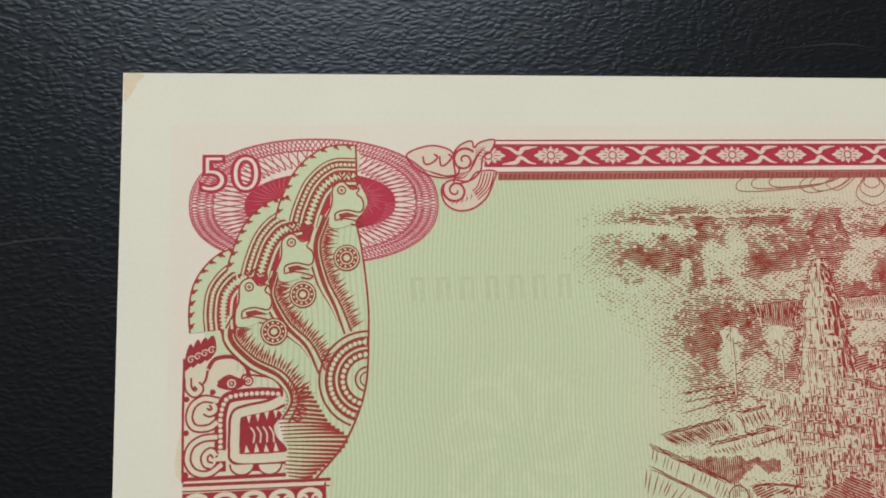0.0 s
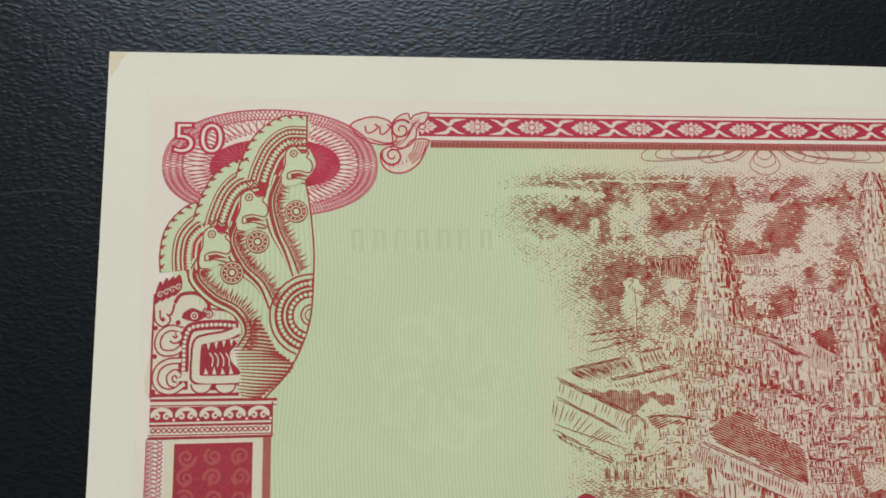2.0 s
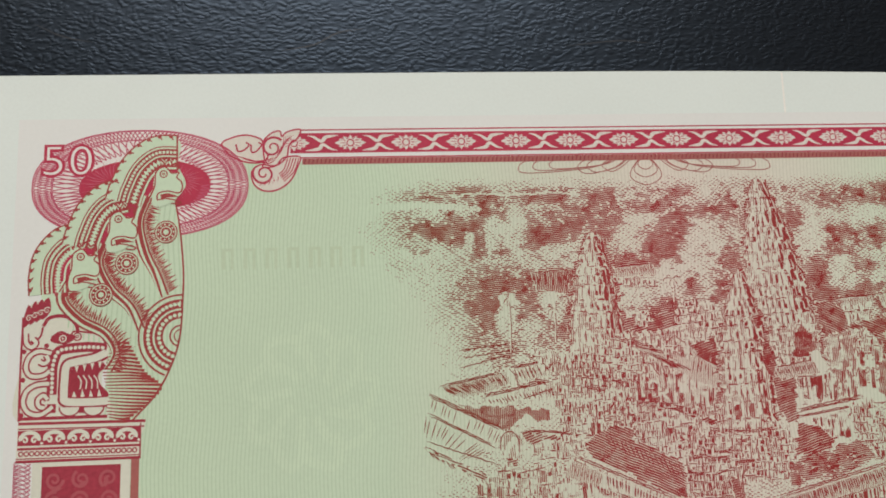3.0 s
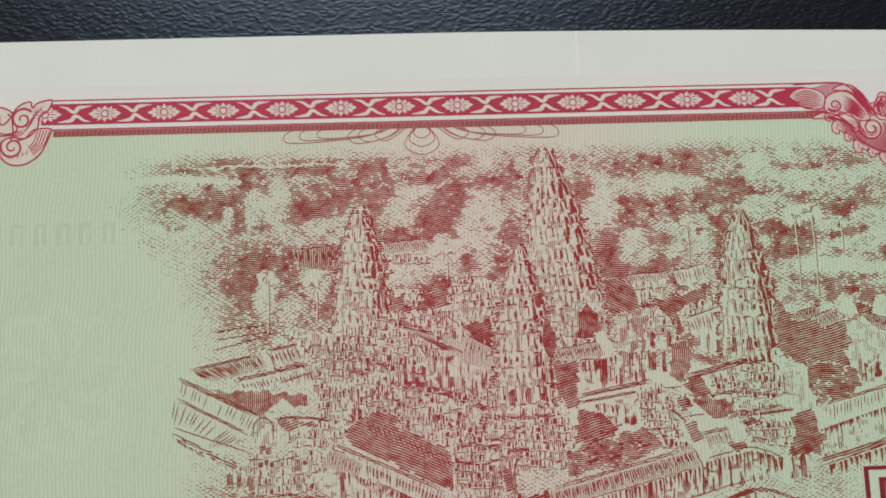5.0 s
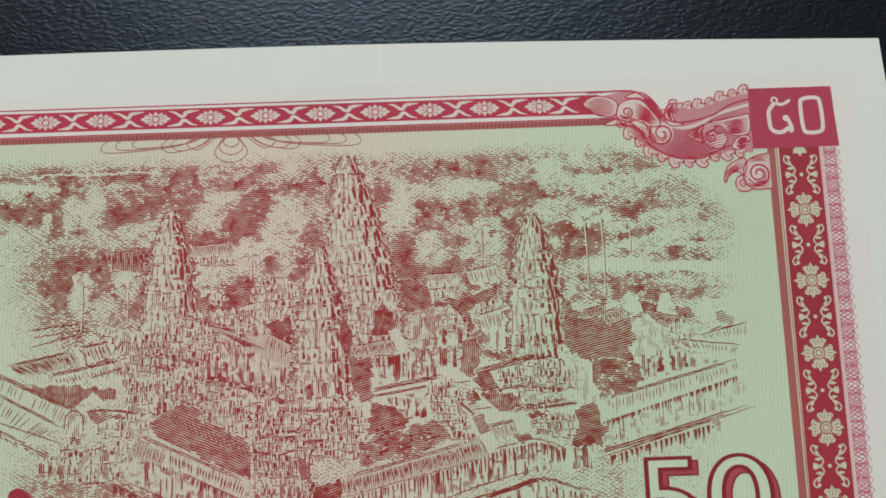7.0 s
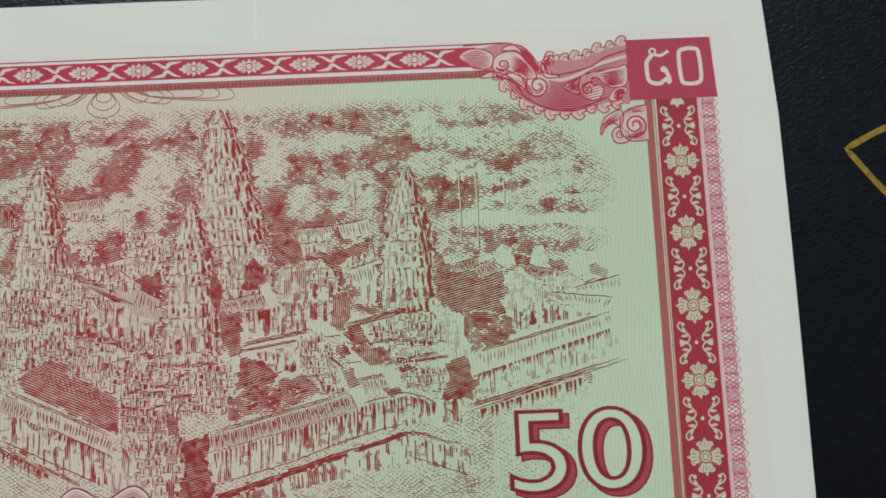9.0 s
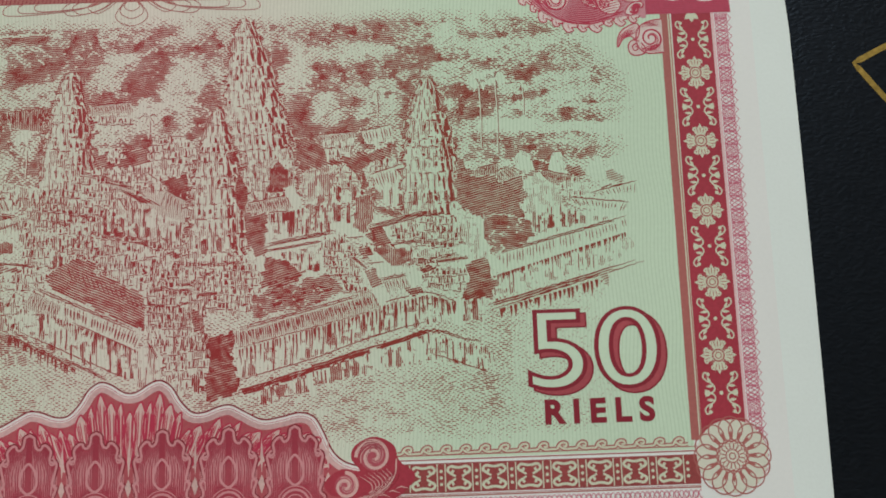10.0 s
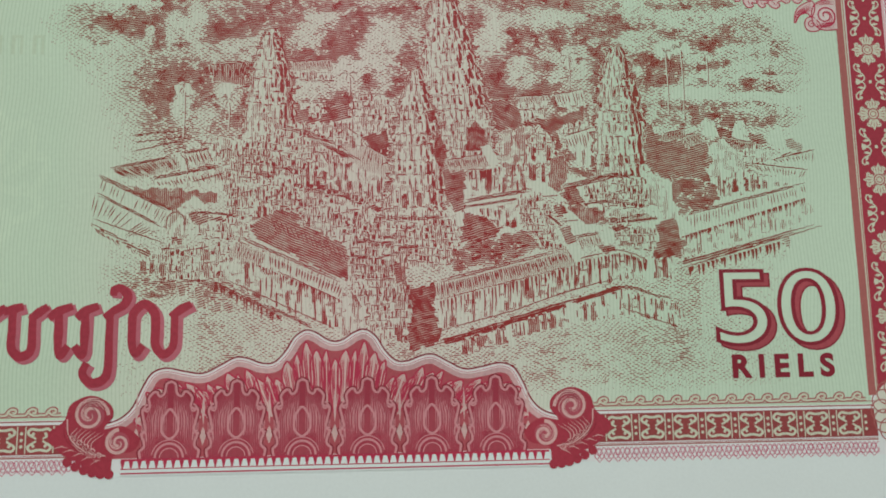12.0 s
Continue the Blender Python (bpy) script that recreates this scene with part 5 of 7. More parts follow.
def pale(*poly, v=0.45, family=UP, rough=0.3):
    """Lit carved stone: small blocks, each with a cut at its side and foot."""
    fill(poly, 0.12 + v * 0.5, family, CARVE, rough)
    p = np.array(poly, float)
    (xa, ya), (xb, yb) = p.min(0), p.max(0)
    xs, ys_ = np.meshgrid(np.arange(xa, xb, 0.40), np.arange(ya, yb, 0.82))
    q = np.stack([xs.ravel(), ys_.ravel()], 1) + rng.uniform((-0.18, -0.2), (0.18, 0.2), (xs.size, 2))
    q[:, 1] += 0.28 * np.sin(q[:, 0] * 0.45 + 0.3 * ya)
    dense = 0.42 + 0.75 * v
    for x, y in q[in_poly(q, p)]:
        h, b = rng.uniform(0.16, 0.34), rng.uniform(0.18, 0.3)
        if rng.rand() < dense:
            rims.stroke(np.array([(x, y + h), (x + 0.02, y), (x, y - h)]), np.array((0.05, 0.14, 0.10)) * rng.uniform(0.6, 1.3))
            lights.stroke(np.array([(x - 0.16, y + h), (x - 0.17, y), (x - 0.16, y - h)]), np.array((0.10, 0.18, 0.08)) * rng.uniform(0.5, 1.1))
        if rng.rand() < dense:
            rims.stroke(np.array([(x - b, y - 0.40), (x, y - 0.38), (x + b, y - 0.40)]), np.array((0.03, 0.10, 0.05)) * rng.uniform(0.7, 1.5))
        if rng.rand() < 0.5:
            lights.stroke(np.array([(x - b, y - 0.29), (x, y - 0.28), (x + b, y - 0.29)]), np.array((0.04, 0.12, 0.05)))
        if rng.rand() < 0.10:
            rims.stroke(np.array([(x + 0.2, y + 0.22), (x + 0.2, y), (x + 0.2, y - 0.26)]), np.array((0.16, 0.24, 0.22)))


def wall(*poly, v=0.6, rough=0.15):
    fill(poly, v * 1.4, UP, STREAK, rough)


def rim(*pts, w=0.13, ink=None):
    p = spl(pts, 6) if len(pts) > 2 else np.linspace(pts[0], pts[1], 8)
    p = along(p, max(8, int(np.linalg.norm(np.diff(p, axis=0), axis=1).sum() / 0.25)))[0]
    n = max(1, int(round(w / 0.13)))
    for j in range(n):
        o = offset(p, ((j + 0.5) / n - 0.5) * w * 1.25) + 0.03 * rng.randn(len(p), 1) * (0.0, 1.0)
        cut = rng.uniform(0, 0.12, 2) if n > 1 else (0, 0)
        o = o[int(cut[0] * len(o)):len(o) - int(cut[1] * len(o))]
        k = np.linspace(0, 1, len(o))
        (ink or rims).stroke(o, min(w, 0.105) * np.minimum(1, 0.4 + 4 * np.minimum(k, 1 - k)) * rng.uniform(0.75, 1.15, len(o)))


def ribs(a, b, c, d, gap=0.30, w=0.085, skip=0.1):
    """Roof tiles: strokes from the line a-b down to the line d-c."""
    a, b, c, d = (np.array(q, float) for q in (a, b, c, d))
    n = int(np.linalg.norm(b - a) / gap)
    for k in range(n):
        if rng.rand() < skip:
            continue
        t = (k + rng.uniform(0.3, 0.7)) / n
        p, q = a + (b - a) * t, d + (c - d) * t
        lo, hi = rng.uniform(0.02, 0.25), rng.uniform(0.6, 0.98)
        rims.taper(np.linspace(p + (q - p) * lo, p + (q - p) * hi, 5), 1.25 * w * rng.uniform(0.7, 1.15))


def roof(a, b, c, d, v=0.12, ridge=0.2, gap=0.30, w=0.085):
    """A tiled roof between its ridge a-b and its eave d-c."""
    fill([a, b, c, d], v, UP, None, 0.1)
    ribs(a, b, c, d, gap, w)
    rim(a, b, w=ridge)


def eave(a, b, drop, gap=0.3, w=0.14):
    """Short shadows that hang from an eave."""
    a, b = np.array(a, float), np.array(b, float)
    n = int(np.linalg.norm(b - a) / gap)
    for k in range(n):
        p = a + (b - a) * (k + rng.uniform(0.2, 0.8)) / n
        h = drop * rng.uniform(0.3, 1.0)
        rims.stroke(np.array([p, p + (0.02, -h * 0.5), p + (0.0, -h)]), w * np.array((1.2, 0.9, 0.2)) * rng.uniform(0.7, 1.2))


def slots(a, b, n, w, h, v=0.9):
    """A row of dark upright openings."""
    a, b = np.array(a, float), np.array(b, float)
    for k in range(n):
        p = a + (b - a) * ((k + 0.5) / n)
        ww, hh = w * rng.uniform(0.8, 1.2), h * rng.uniform(0.85, 1.1)
        fill([p + (-ww, -hh), p + (-ww, hh * 0.6), p + (0, hh), p + (ww, hh * 0.6), p + (ww, -hh)], v, UP, None, 0.08)


# forest and fields, fading out at the sides
y_ = -GY
left = np.interp(y_, [11, 16, 20, 24, 28, 32, 36], [40.5, 38.0, 40.0, 44.0, 45.5, 46.5, 51.0])
right = np.interp(y_, [11, 12.5, 15, 19, 22, 27, 31, 36], [108, 112, 116.5, 120.5, 120.5, 119.5, 118, 117])
fade = step(GX, left - 2, left + 7) * step(-GX, -right - 0.5, -right + 4) * step(y_, 10.8, 13.2)
wood = np.clip(0.46 + 1.15 * (LEAFY - 0.5), 0.12, 0.8)


def crown(x, y, rx, ry, k, grow=1.0):
    """Lightens or, with a negative k, darkens a clump of trees."""
    global wood
    d = np.hypot((GX - x) / rx, (GY - y) / ry) + 0.9 * (LEAFY - 0.5) * grow + 0.4 * (GRIT - 0.5)
    m = 1 - step(d, 0.55, 1.25)
    if k > 0:
        lit = np.clip(0.10 + 0.35 * ((GX - x) / rx * 0.5 - (GY - y) / ry * 0.6) + 0.55 * (GRIT - 0.45), 0.0, 0.7)
        k *= 0.88
        wood = wood * (1 - k * m) + k * m * lit
    else:
        wood = wood * (1 + k * m) - k * m * np.clip(0.78 + 0.6 * (LEAFY - 0.5), 0, 1)


for c, rx, ry, k in (((41.9, -13.1), 5, 0.7, 0.6), ((48.4, -12.6), 3, 0.8, 0.8), ((58.1, -13.0), 4, 0.7, 0.5), ((44.2, -16.7), 6, 1.0, 0.6), ((47.4, -17.1), 2.4, 1.5, 0.8), ((49.8, -17.2), 1.8, 2.0, 0.9), ((52.2, -24.1), 3.6, 3.6, 0.95), ((48.0, -25.3), 4.5, 3.4, 0.6), ((57.0, -17.0), 3.0, 2.2, 0.65), ((62.9, -15.7), 2.6, 2.8, 0.9), ((70.7, -17.8), 2.2, 3.4, 0.9), ((65.5, -19.9), 3.0, 1.4, 0.8), ((68.2, -19.1), 2.8, 2.2, 0.8), ((76.0, -21.8), 1.7, 3.4, 1.0), ((74.3, -16.0), 3.4, 1.6, 0.7)):
    crown(*c, rx, ry, -k)
for c, rx, ry, k in (((96.3, -14.4), 5.0, 2.4, 0.5), ((99.7, -16.7), 1.8, 1.6, 0.9), ((93.8, -17.6), 4.0, 1.6, 0.6), ((97.8, -20.2), 2.2, 3.4, 0.85), ((103.2, -21.2), 3.4, 2.2, 0.95), ((103.8, -17.1), 2.0, 1.4, 0.6), ((84.8, -23.7), 3.2, 3.2, 0.9), ((83.5, -16.5), 1.4, 2.0, 0.7), ((88.3, -18.9), 2.0, 3.0, 0.6), ((90.7, -24.9), 3.4, 1.6, 0.85), ((89.7, -13.9), 4.0, 1.2, 0.4), ((68.6, -26.4), 5.0, 2.4, 0.8), ((59.1, -25.6), 1.2, 2.6, 0.95), ((60.2, -16.5), 1.4, 2.0, 0.5), ((53.8, -27.6), 1.2, 1.0, 0.8), ((109.0, -14.4), 3.0, 1.0, 0.6), ((109.7, -18.6), 3.2, 1.0, 0.7)):
    crown(*c, rx, ry, -k)
for c, rx, ry, k in (((66.2, -17.3), 1.9, 2.0, 0.8), ((73.4, -19.3), 2.4, 3.3, 0.95), ((46.2, -20.2), 2.6, 2.2, 0.75), ((49.1, -14.8), 1.6, 0.9, 0.7), ((49.0, -18.1), 0.7, 1.6, 0.9), ((51.4, -17.6), 1.0, 2.4, 0.85), ((54.0, -17.1), 1.3, 2.2, 0.9), ((58.1, -19.1), 3.4, 0.8, 0.7), ((60.7, -17.9), 1.6, 0.9, 0.6), ((85.3, -18.5), 2.0, 2.2, 0.7), ((92.6, -16.1), 3.6, 1.0, 0.85), ((100.8, -14.2), 1.5, 2.3, 1.0), ((100.7, -18.4), 2.4, 1.4, 0.9), ((106.4, -15.9), 4.4, 1.4, 0.85)):
    crown(*c, rx, ry, k)
for c, rx, ry, k in (((111.7, -15.5), 3.0, 1.0, 0.7), ((105.4, -19.0), 2.2, 0.9, 1.0), ((103.9, -19.6), 1.2, 0.9, 0.9), ((108.2, -20.2), 2.2, 1.0, 0.9), ((111.9, -19.5), 2.4, 0.8, 0.8), ((109.7, -22.2), 3.6, 1.2, 0.95), ((113.9, -21.2), 3.0, 1.0, 0.9), ((106.6, -22.9), 1.2, 0.7, 1.0), ((93.4, -20.4), 1.1, 1.6, 0.9), ((95.3, -20.7), 0.9, 1.6, 0.8), ((91.8, -20.3), 0.9, 1.2, 0.7), ((88.7, -22.1), 2.2, 1.6, 0.8), ((92.2, -22.5), 1.6, 0.9, 0.8), ((68.2, -22.6), 4.0, 1.5, 0.75), ((69.9, -21.9), 1.2, 2.0, 0.9), ((57.4, -24.4), 1.3, 1.5, 1.0), ((52.8, -24.1), 0.9, 0.9, 0.9), ((52.8, -26.2), 1.3, 2.0, 0.95), ((54.9, -27.1), 1.2, 1.6, 0.9), ((65.5, -26.3), 2.6, 1.0, 0.8), ((71.2, -21.6), 1.6, 1.1, 0.8), ((100.7, -21.9), 1.2, 1.0, 0.95), ((96.3, -18.5), 0.8, 0.7, 0.7), ((66.0, -24.2), 2.4, 1.2, 0.6)):
    crown(*c, rx, ry, k)
for y, h, xa, xb, k in ((-14.15, 0.45, 34, 49, 1.0), (-13.0, 0.16, 44, 62, 0.9), (-24.2, 0.9, 101.5, 111, 0.95), (-24.6, 0.7, 108, 122, 0.9), (-22.3, 0.35, 110, 122, 0.7)):
    wood = wood * (1 - k * (1 - step(np.abs(GY - y - 0.12 * np.sin(GX * 0.9) + 0.3 * (GRIT - 0.5)), h * 0.6, h)) * step(GX, xa, xa + 4) * step(-GX, -xb, -xb + 2))
wood = np.clip(wood + 0.5 * (FINE - 0.5) * step(wood, 0.02, 0.25), 0, 0.82)
tone[:] = wood * fade * (GY > -33.5)
# the lower ground: sparse dashes
low = (GY < -29) & (GY > -57)
lf = step(GX, 41, 50) * step(-GX, -122, -108) * step(-GY, 37, 45) + 0.6 * step(GX, 44, 48) * (GY > -46) * (GX < 60)
tone[low] = np.maximum(tone[low], (lf * np.clip(0.34 + 0.22 * (GRIT - 0.5) + 0.6 * (LEAFY - 0.55), 0, 0.6))[low])
tone *= 1 - step(-GY, 54.2, 56.4)


def tower(x, top, base, w, tiers, lean=0.0, seed=0, gloom=0.0):
    """A beehive temple tower: stepped tiers of pale ribs, slits and niches, lit on one side."""
    r = random.Random(seed)
    half = lambda s: w * float(np.interp(s, [0, 0.03, 0.12, 0.32, 0.6, 0.85, 1], [0.10, 0.2, 0.40, 0.70, 0.93, 1.0, 1.03]))
    at = lambda s: (x + lean * s, top + (base - top) * s)
    edge_l, edge_r = [], []
    for k in range(tiers):
        for f, g in ((0.04, 0.90), (0.45, 1.0), (0.8, 1.06), (0.97, 0.94)):
            s = ((k + f) / tiers) ** 0.92
            cx, cy = at(s)
            edge_l.append((cx - half(s) * g * r.uniform(0.94, 1.05), cy))
            edge_r.append((cx + half(s) * g * r.uniform(0.94, 1.05), cy))
    dark(*[(ex_ - 0.3, ey_ + 0.1) for ex_, ey_ in edge_l], *[(ex_ + 0.55, ey_ - 0.1) for ex_, ey_ in edge_r[::-1]], v=0.72, family=RISE, rough=0.5)
    fill(edge_l + edge_r[::-1], 0.30 + gloom, UP, CARVE, 0.1)
    q = spl(edge_l, 3)
    rims.stroke(q, 0.07)
    rims.stroke(spl(edge_r, 3), 0.16)
    cuts = [0.0]
    while cuts[-1] < 1:
        cuts.append(cuts[-1] + r.uniform(0.6, 1.35) / tiers)
    for s0, s1 in zip(cuts, cuts[1:]):
        s1 = min(1.0, s1)
        (xa, ya), (xb, yb) = at(s0), at(s1)
        ha, hb, tall = half(s0), half(s1), ya - yb
        n = max(2, int(2 * hb / 0.58))
        for c in range(n):
            u = -1 + 2 * (c + r.uniform(0.25, 0.75)) / n
            shady = u > 0.30 + r.uniform(-0.25, 0.2)
            p0, p1 = np.array((xa + u * ha, ya)), np.array((xb + u * hb, yb))
            lo, hi = r.uniform(-0.12, 0.3), r.uniform(0.6, 1.0)
            a, b = p0 + (p1 - p0) * lo, p0 + (p1 - p0) * hi
            wd = r.uniform(0.06, 0.14) * (2.2 if shady else 0.75 if u < -0.25 else 1.0)
            rims.stroke(np.linspace(a, b, 4) + np.array([(0, 0), (r.uniform(-0.05, 0.05), 0), (r.uniform(-0.05, 0.05), 0), (0, 0)]), np.array((0.5, 1.0, 1.0, 0.5)) * wd)
            o = np.array((hb / n, 0))
            lights.stroke(np.linspace(a + o, b + o, 4), np.array((0.6, 1, 1, 0.7)) * r.uniform(0.08, 0.22) * (0.6 if shady else 1.0))
            if r.random() < (0.7 if shady else 0.22):
                m = p0 + (p1 - p0) * r.uniform(0.3, 0.8) + o * 0.5
                rims.stroke(np.array([m + (0, 0.26), m, m - (0, 0.24)]), np.array((0.10, 0.26, 0.22)) * r.uniform(0.6, 1.2))
            if r.random() < 0.62:
                e = p1 + (0, r.uniform(-0.2, 0.2))
                rims.stroke(np.array([e - o * r.uniform(0.4, 1.2), e + (0, 0.06), e + o * r.uniform(0.4, 1.2)]), np.array((0.05, 0.13, 0.08)) * (1.6 if shady else 1.0))
            if r.random() < 0.3:
                e = p0 + (p1 - p0) * r.uniform(0.2, 0.8)
                lights.stroke(np.array([e - o * 0.8, e + (0, 0.05), e + o * 0.8]), np.array((0.06, 0.15, 0.08)))
        if r.random() < 0.85:
            m = np.array(((xa + xb) / 2 + r.uniform(0.5, 0.85) * hb, (ya + yb) / 2))
            rims.stroke(np.array([m + (0.1, 0.5 * tall), m + (-0.05, 0), m + (0.1, -0.5 * tall)]), np.array((0.12, 0.55, 0.3)) * r.uniform(0.6, 1.2))


def gable(x, y, w, h, v=0.4):
    """A small porch front: pointed pediment over two dark openings."""
    pale((x - w, y - h), (x - w, y - 0.4 * h), (x - 0.7 * w, y - 0.28 * h), (x, y), (x + 0.7 * w, y - 0.28 * h), (x + w, y - 0.4 * h), (x + w, y - h), v=v, rough=0.15)
    slots((x - w, y - 0.78 * h), (x + w, y - 0.78 * h), 2, 0.16 * w, 0.2 * h)
    rim((x + 0.05 * w, y), (x + 0.6 * w, y - 0.24 * h), (x + w, y - 0.42 * h), w=0.14)
    rim((x - w, y - 0.42 * h), (x - 0.5 * w, y - 0.24 * h), (x, y), w=0.08)


def palm(x, y, foot, r):
    d = np.hypot(GX - x, (GY - y) * 1.3) / r + 0.9 * (GRIT - 0.5) + 0.5 * (LEAFY - 0.5)
    tone[d < 0.8] *= 0.12
    for k in range(7):
        a = rng.uniform(0, 6.28)
        q = r * rng.uniform(0.6, 1.0)
        rims.taper(spl([(x, y), (x + 0.6 * q * math.cos(a), y + 0.6 * q * math.sin(a) + 0.12), (x + q * math.cos(a), y + q * math.sin(a) - 0.25)], 4), 0.07)
    lights.stroke(spl([(x, y), (x + 0.1, (y + foot) / 2), (x + 0.02, foot)], 5), 0.12)
    rims.line((x + 0.13, y - 0.4), (x + 0.2, (y + foot) / 2), (x + 0.12, foot), w=0.08)


for c, foot, r in (((52.8, -23.8), -29.2, 0.9), ((57.4, -25.0), -28.2, 1.0), ((69.9, -22.2), -24.6, 1.1), ((93.4, -20.1), -23.9, 1.0), ((105.8, -19.1), -27.2, 1.3), ((104.1, -19.7), -26.6, 1.0), ((108.6, -19.9), -23.2, 0.8)):
    palm(*c, foot, r)
# far roofs
roof((55.3, -21.3), (60.5, -20.8), (59.4, -23.5), (55.7, -22.9), 0.6, 0.14, 0.3, 0.14)
roof((63.4, -20.9), (67.8, -20.6), (68.2, -21.6), (64.0, -21.9), 0.2, 0.12, 0.3)
pale((63.6, -22.0), (68.2, -21.7), (68.2, -22.7), (63.9, -23.1), v=0.5)
dark((62.0, -27.3), (65.5, -25.8), (71.9, -25.4), (73.9, -27.6), (72.3, -30.2), (68.6, -29.6), (65.4, -28.4), v=0.75)
pale((70.5, -24.3), (74.0, -24.7), (74.6, -26.3), (77.2, -26.7), (77.1, -27.7), (71.3, -27.3), (70.0, -26.4), v=0.4)
pale((66.0, -25.8), (67.6, -26.1), (67.0, -26.9), (65.4, -26.9), v=0.2)
pale((68.1, -27.4), (71.3, -27.0), (75.5, -28.2), (75.7, -29.3), (72.3, -28.9), (68.6, -29.1), v=0.45)
dark((71.2, -28.9), (73.9, -28.4), (74.1, -31.4), (72.0, -29.9), v=0.9)
dark((83.9, -24.7), (88.0, -25.4), (90.5, -27.0), (94.9, -26.1), (95.7, -30.4), (85.0, -30.1), (84.6, -27.9), v=0.75, family=FALL)
roof((87.2, -24.7), (91.0, -24.4), (91.2, -25.2), (87.9, -25.5), 0.15, 0.14)
pale((87.7, -25.5), (90.9, -25.2), (90.5, -27.0), (88.4, -27.5), v=0.2)
roof((91.8, -24.4), (94.8, -23.8), (95.1, -25.6), (92.2, -25.8), 0.08, 0.12, 0.3)
pale((92.1, -28.1), (95.1, -27.2), (96.1, -28.3), (95.4, -30.4), (92.5, -30.3), v=0.2)
# towers, back to front
dark((79.4, -29.9), (81.4, -27.8), (83.9, -24.7), (84.5, -30.1), (82.3, -30.5), v=0.9)
tower(*(79.7, -11.9), -31.2, 3.45, 12, 1.9, 1)
pale((82.2, -27.1), (83.3, -25.8), (84.6, -26.9), (85.0, -30.1), (84.0, -30.0), (83.3, -27.4), (82.1, -30.0), (81.5, -30.0), v=0.3)
dark((82.1, -30.6), (82.3, -28.4), (83.3, -27.3), (84.3, -28.2), (84.5, -30.1), (83.1, -30.5), v=0.92, family=UP)
tower(*(61.7, -17.1), -32.0, 2.75, 11, -0.1, 3, 0.03)
rim((62.3, -20.9), (63.4, -23.6), (64.0, -27.3), w=0.42)
roof((92.6, -29.0), (95.9, -28.0), (96.0, -30.4), (93.3, -30.6), 0.06, 0.12, 0.3)
wall((93.5, -30.6), (96.0, -30.4), (95.3, -32.5), (94.0, -31.9), v=0.4)
tower(*(98.5, -19.0), -33.4, 3.0, 10, 0.4, 5, -0.05)
slots((94.8, -31.7), (101.0, -31.3), 4, 0.2, 0.7)
rim((99.2, -21.3), (100.2, -24.6), (100.9, -28.9), (100.9, -32.6), w=0.4)
# ground and houses past the right-hand tower
dark((101.4, -28.0), (103.8, -29.2), (108.1, -29.5), (108.5, -34.5), (104.7, -34.5), (101.2, -32.0), v=0.66, family=RISE)
dark((104.2, -33.2), (108.7, -34.2), (109.6, -35.4), (107.6, -36.9), (104.8, -37.5), (103.8, -35.4), v=0.72, family=DASH)
for p, q in (((107.5, -28.3), (110.2, -27.0)), ((111.0, -28.8), (113.1, -27.1)), ((115.0, -29.5), (117.1, -27.8))):
    fill([(p[0], p[1]), (p[0], p[1] + 0.8), (p[0] + 0.7, q[1]), (p[0] + 1.4, q[1] - 0.3), (p[0] + 1.8, p[1] - 0.6), (p[0] + 0.9, p[1] - 1.2)], 0.08, UP, None, 0.2)
    dark((p[0] + 1.6, p[1] + 0.2), (p[0] + 3.4, p[1]), (p[0] + 3.6, p[1] - 1.0), (p[0] + 1.9, p[1] - 1.0), v=0.7, family=RISE)
roof((103.5, -28.7), (105.8, -28.2), (105.5, -29.4), (102.9, -29.6), 0.4, 0.14)
roof((105.3, -29.2), (106.9, -28.6), (108.1, -29.5), (105.9, -30.3), 0.3, 0.12)
dark((108.3, -30.3), (109.6, -30.5), (109.5, -32.0), (108.0, -31.7), v=0.6)
fill([(108.0, -30.3), (109.7, -29.2), (111.2, -29.9), (111.7, -30.8), (112.2, -32.7), (109.1, -33.6), (107.6, -32.6), (108.7, -31.7)], 0.10, UP, CARVE, 0.35)
roof((109.7, -28.9), (113.7, -29.9), (113.9, -31.1), (110.8, -30.3), 0.45, 0.14, 0.3)
pale((111.8, -30.5), (114.0, -29.9), (114.8, -31.4), (114.1, -32.4), (112.3, -32.0), v=0.12)
wall((109.0, -33.4), (112.2, -32.8), (114.3, -33.8), (117.1, -34.2), (110.8, -35.6), (109.0, -35.4), v=0.5)
slots((109.0, -34.5), (114.0, -34.0), 4, 0.22, 0.8)
dark((114.8, -31.7), (117.0, -30.8), (118.6, -30.7), (116.7, -31.3), v=0.7, family=RISE, rough=0.1)
roof((115.1, -31.6), (119.9, -30.5), (119.7, -32.1), (116.0, -32.0), 0.1, 0.12, 0.4, 0.07)
roof((112.9, -32.0), (119.0, -32.7), (118.3, -33.8), (113.7, -33.0), 0.1, 0.12, 0.35, 0.08)
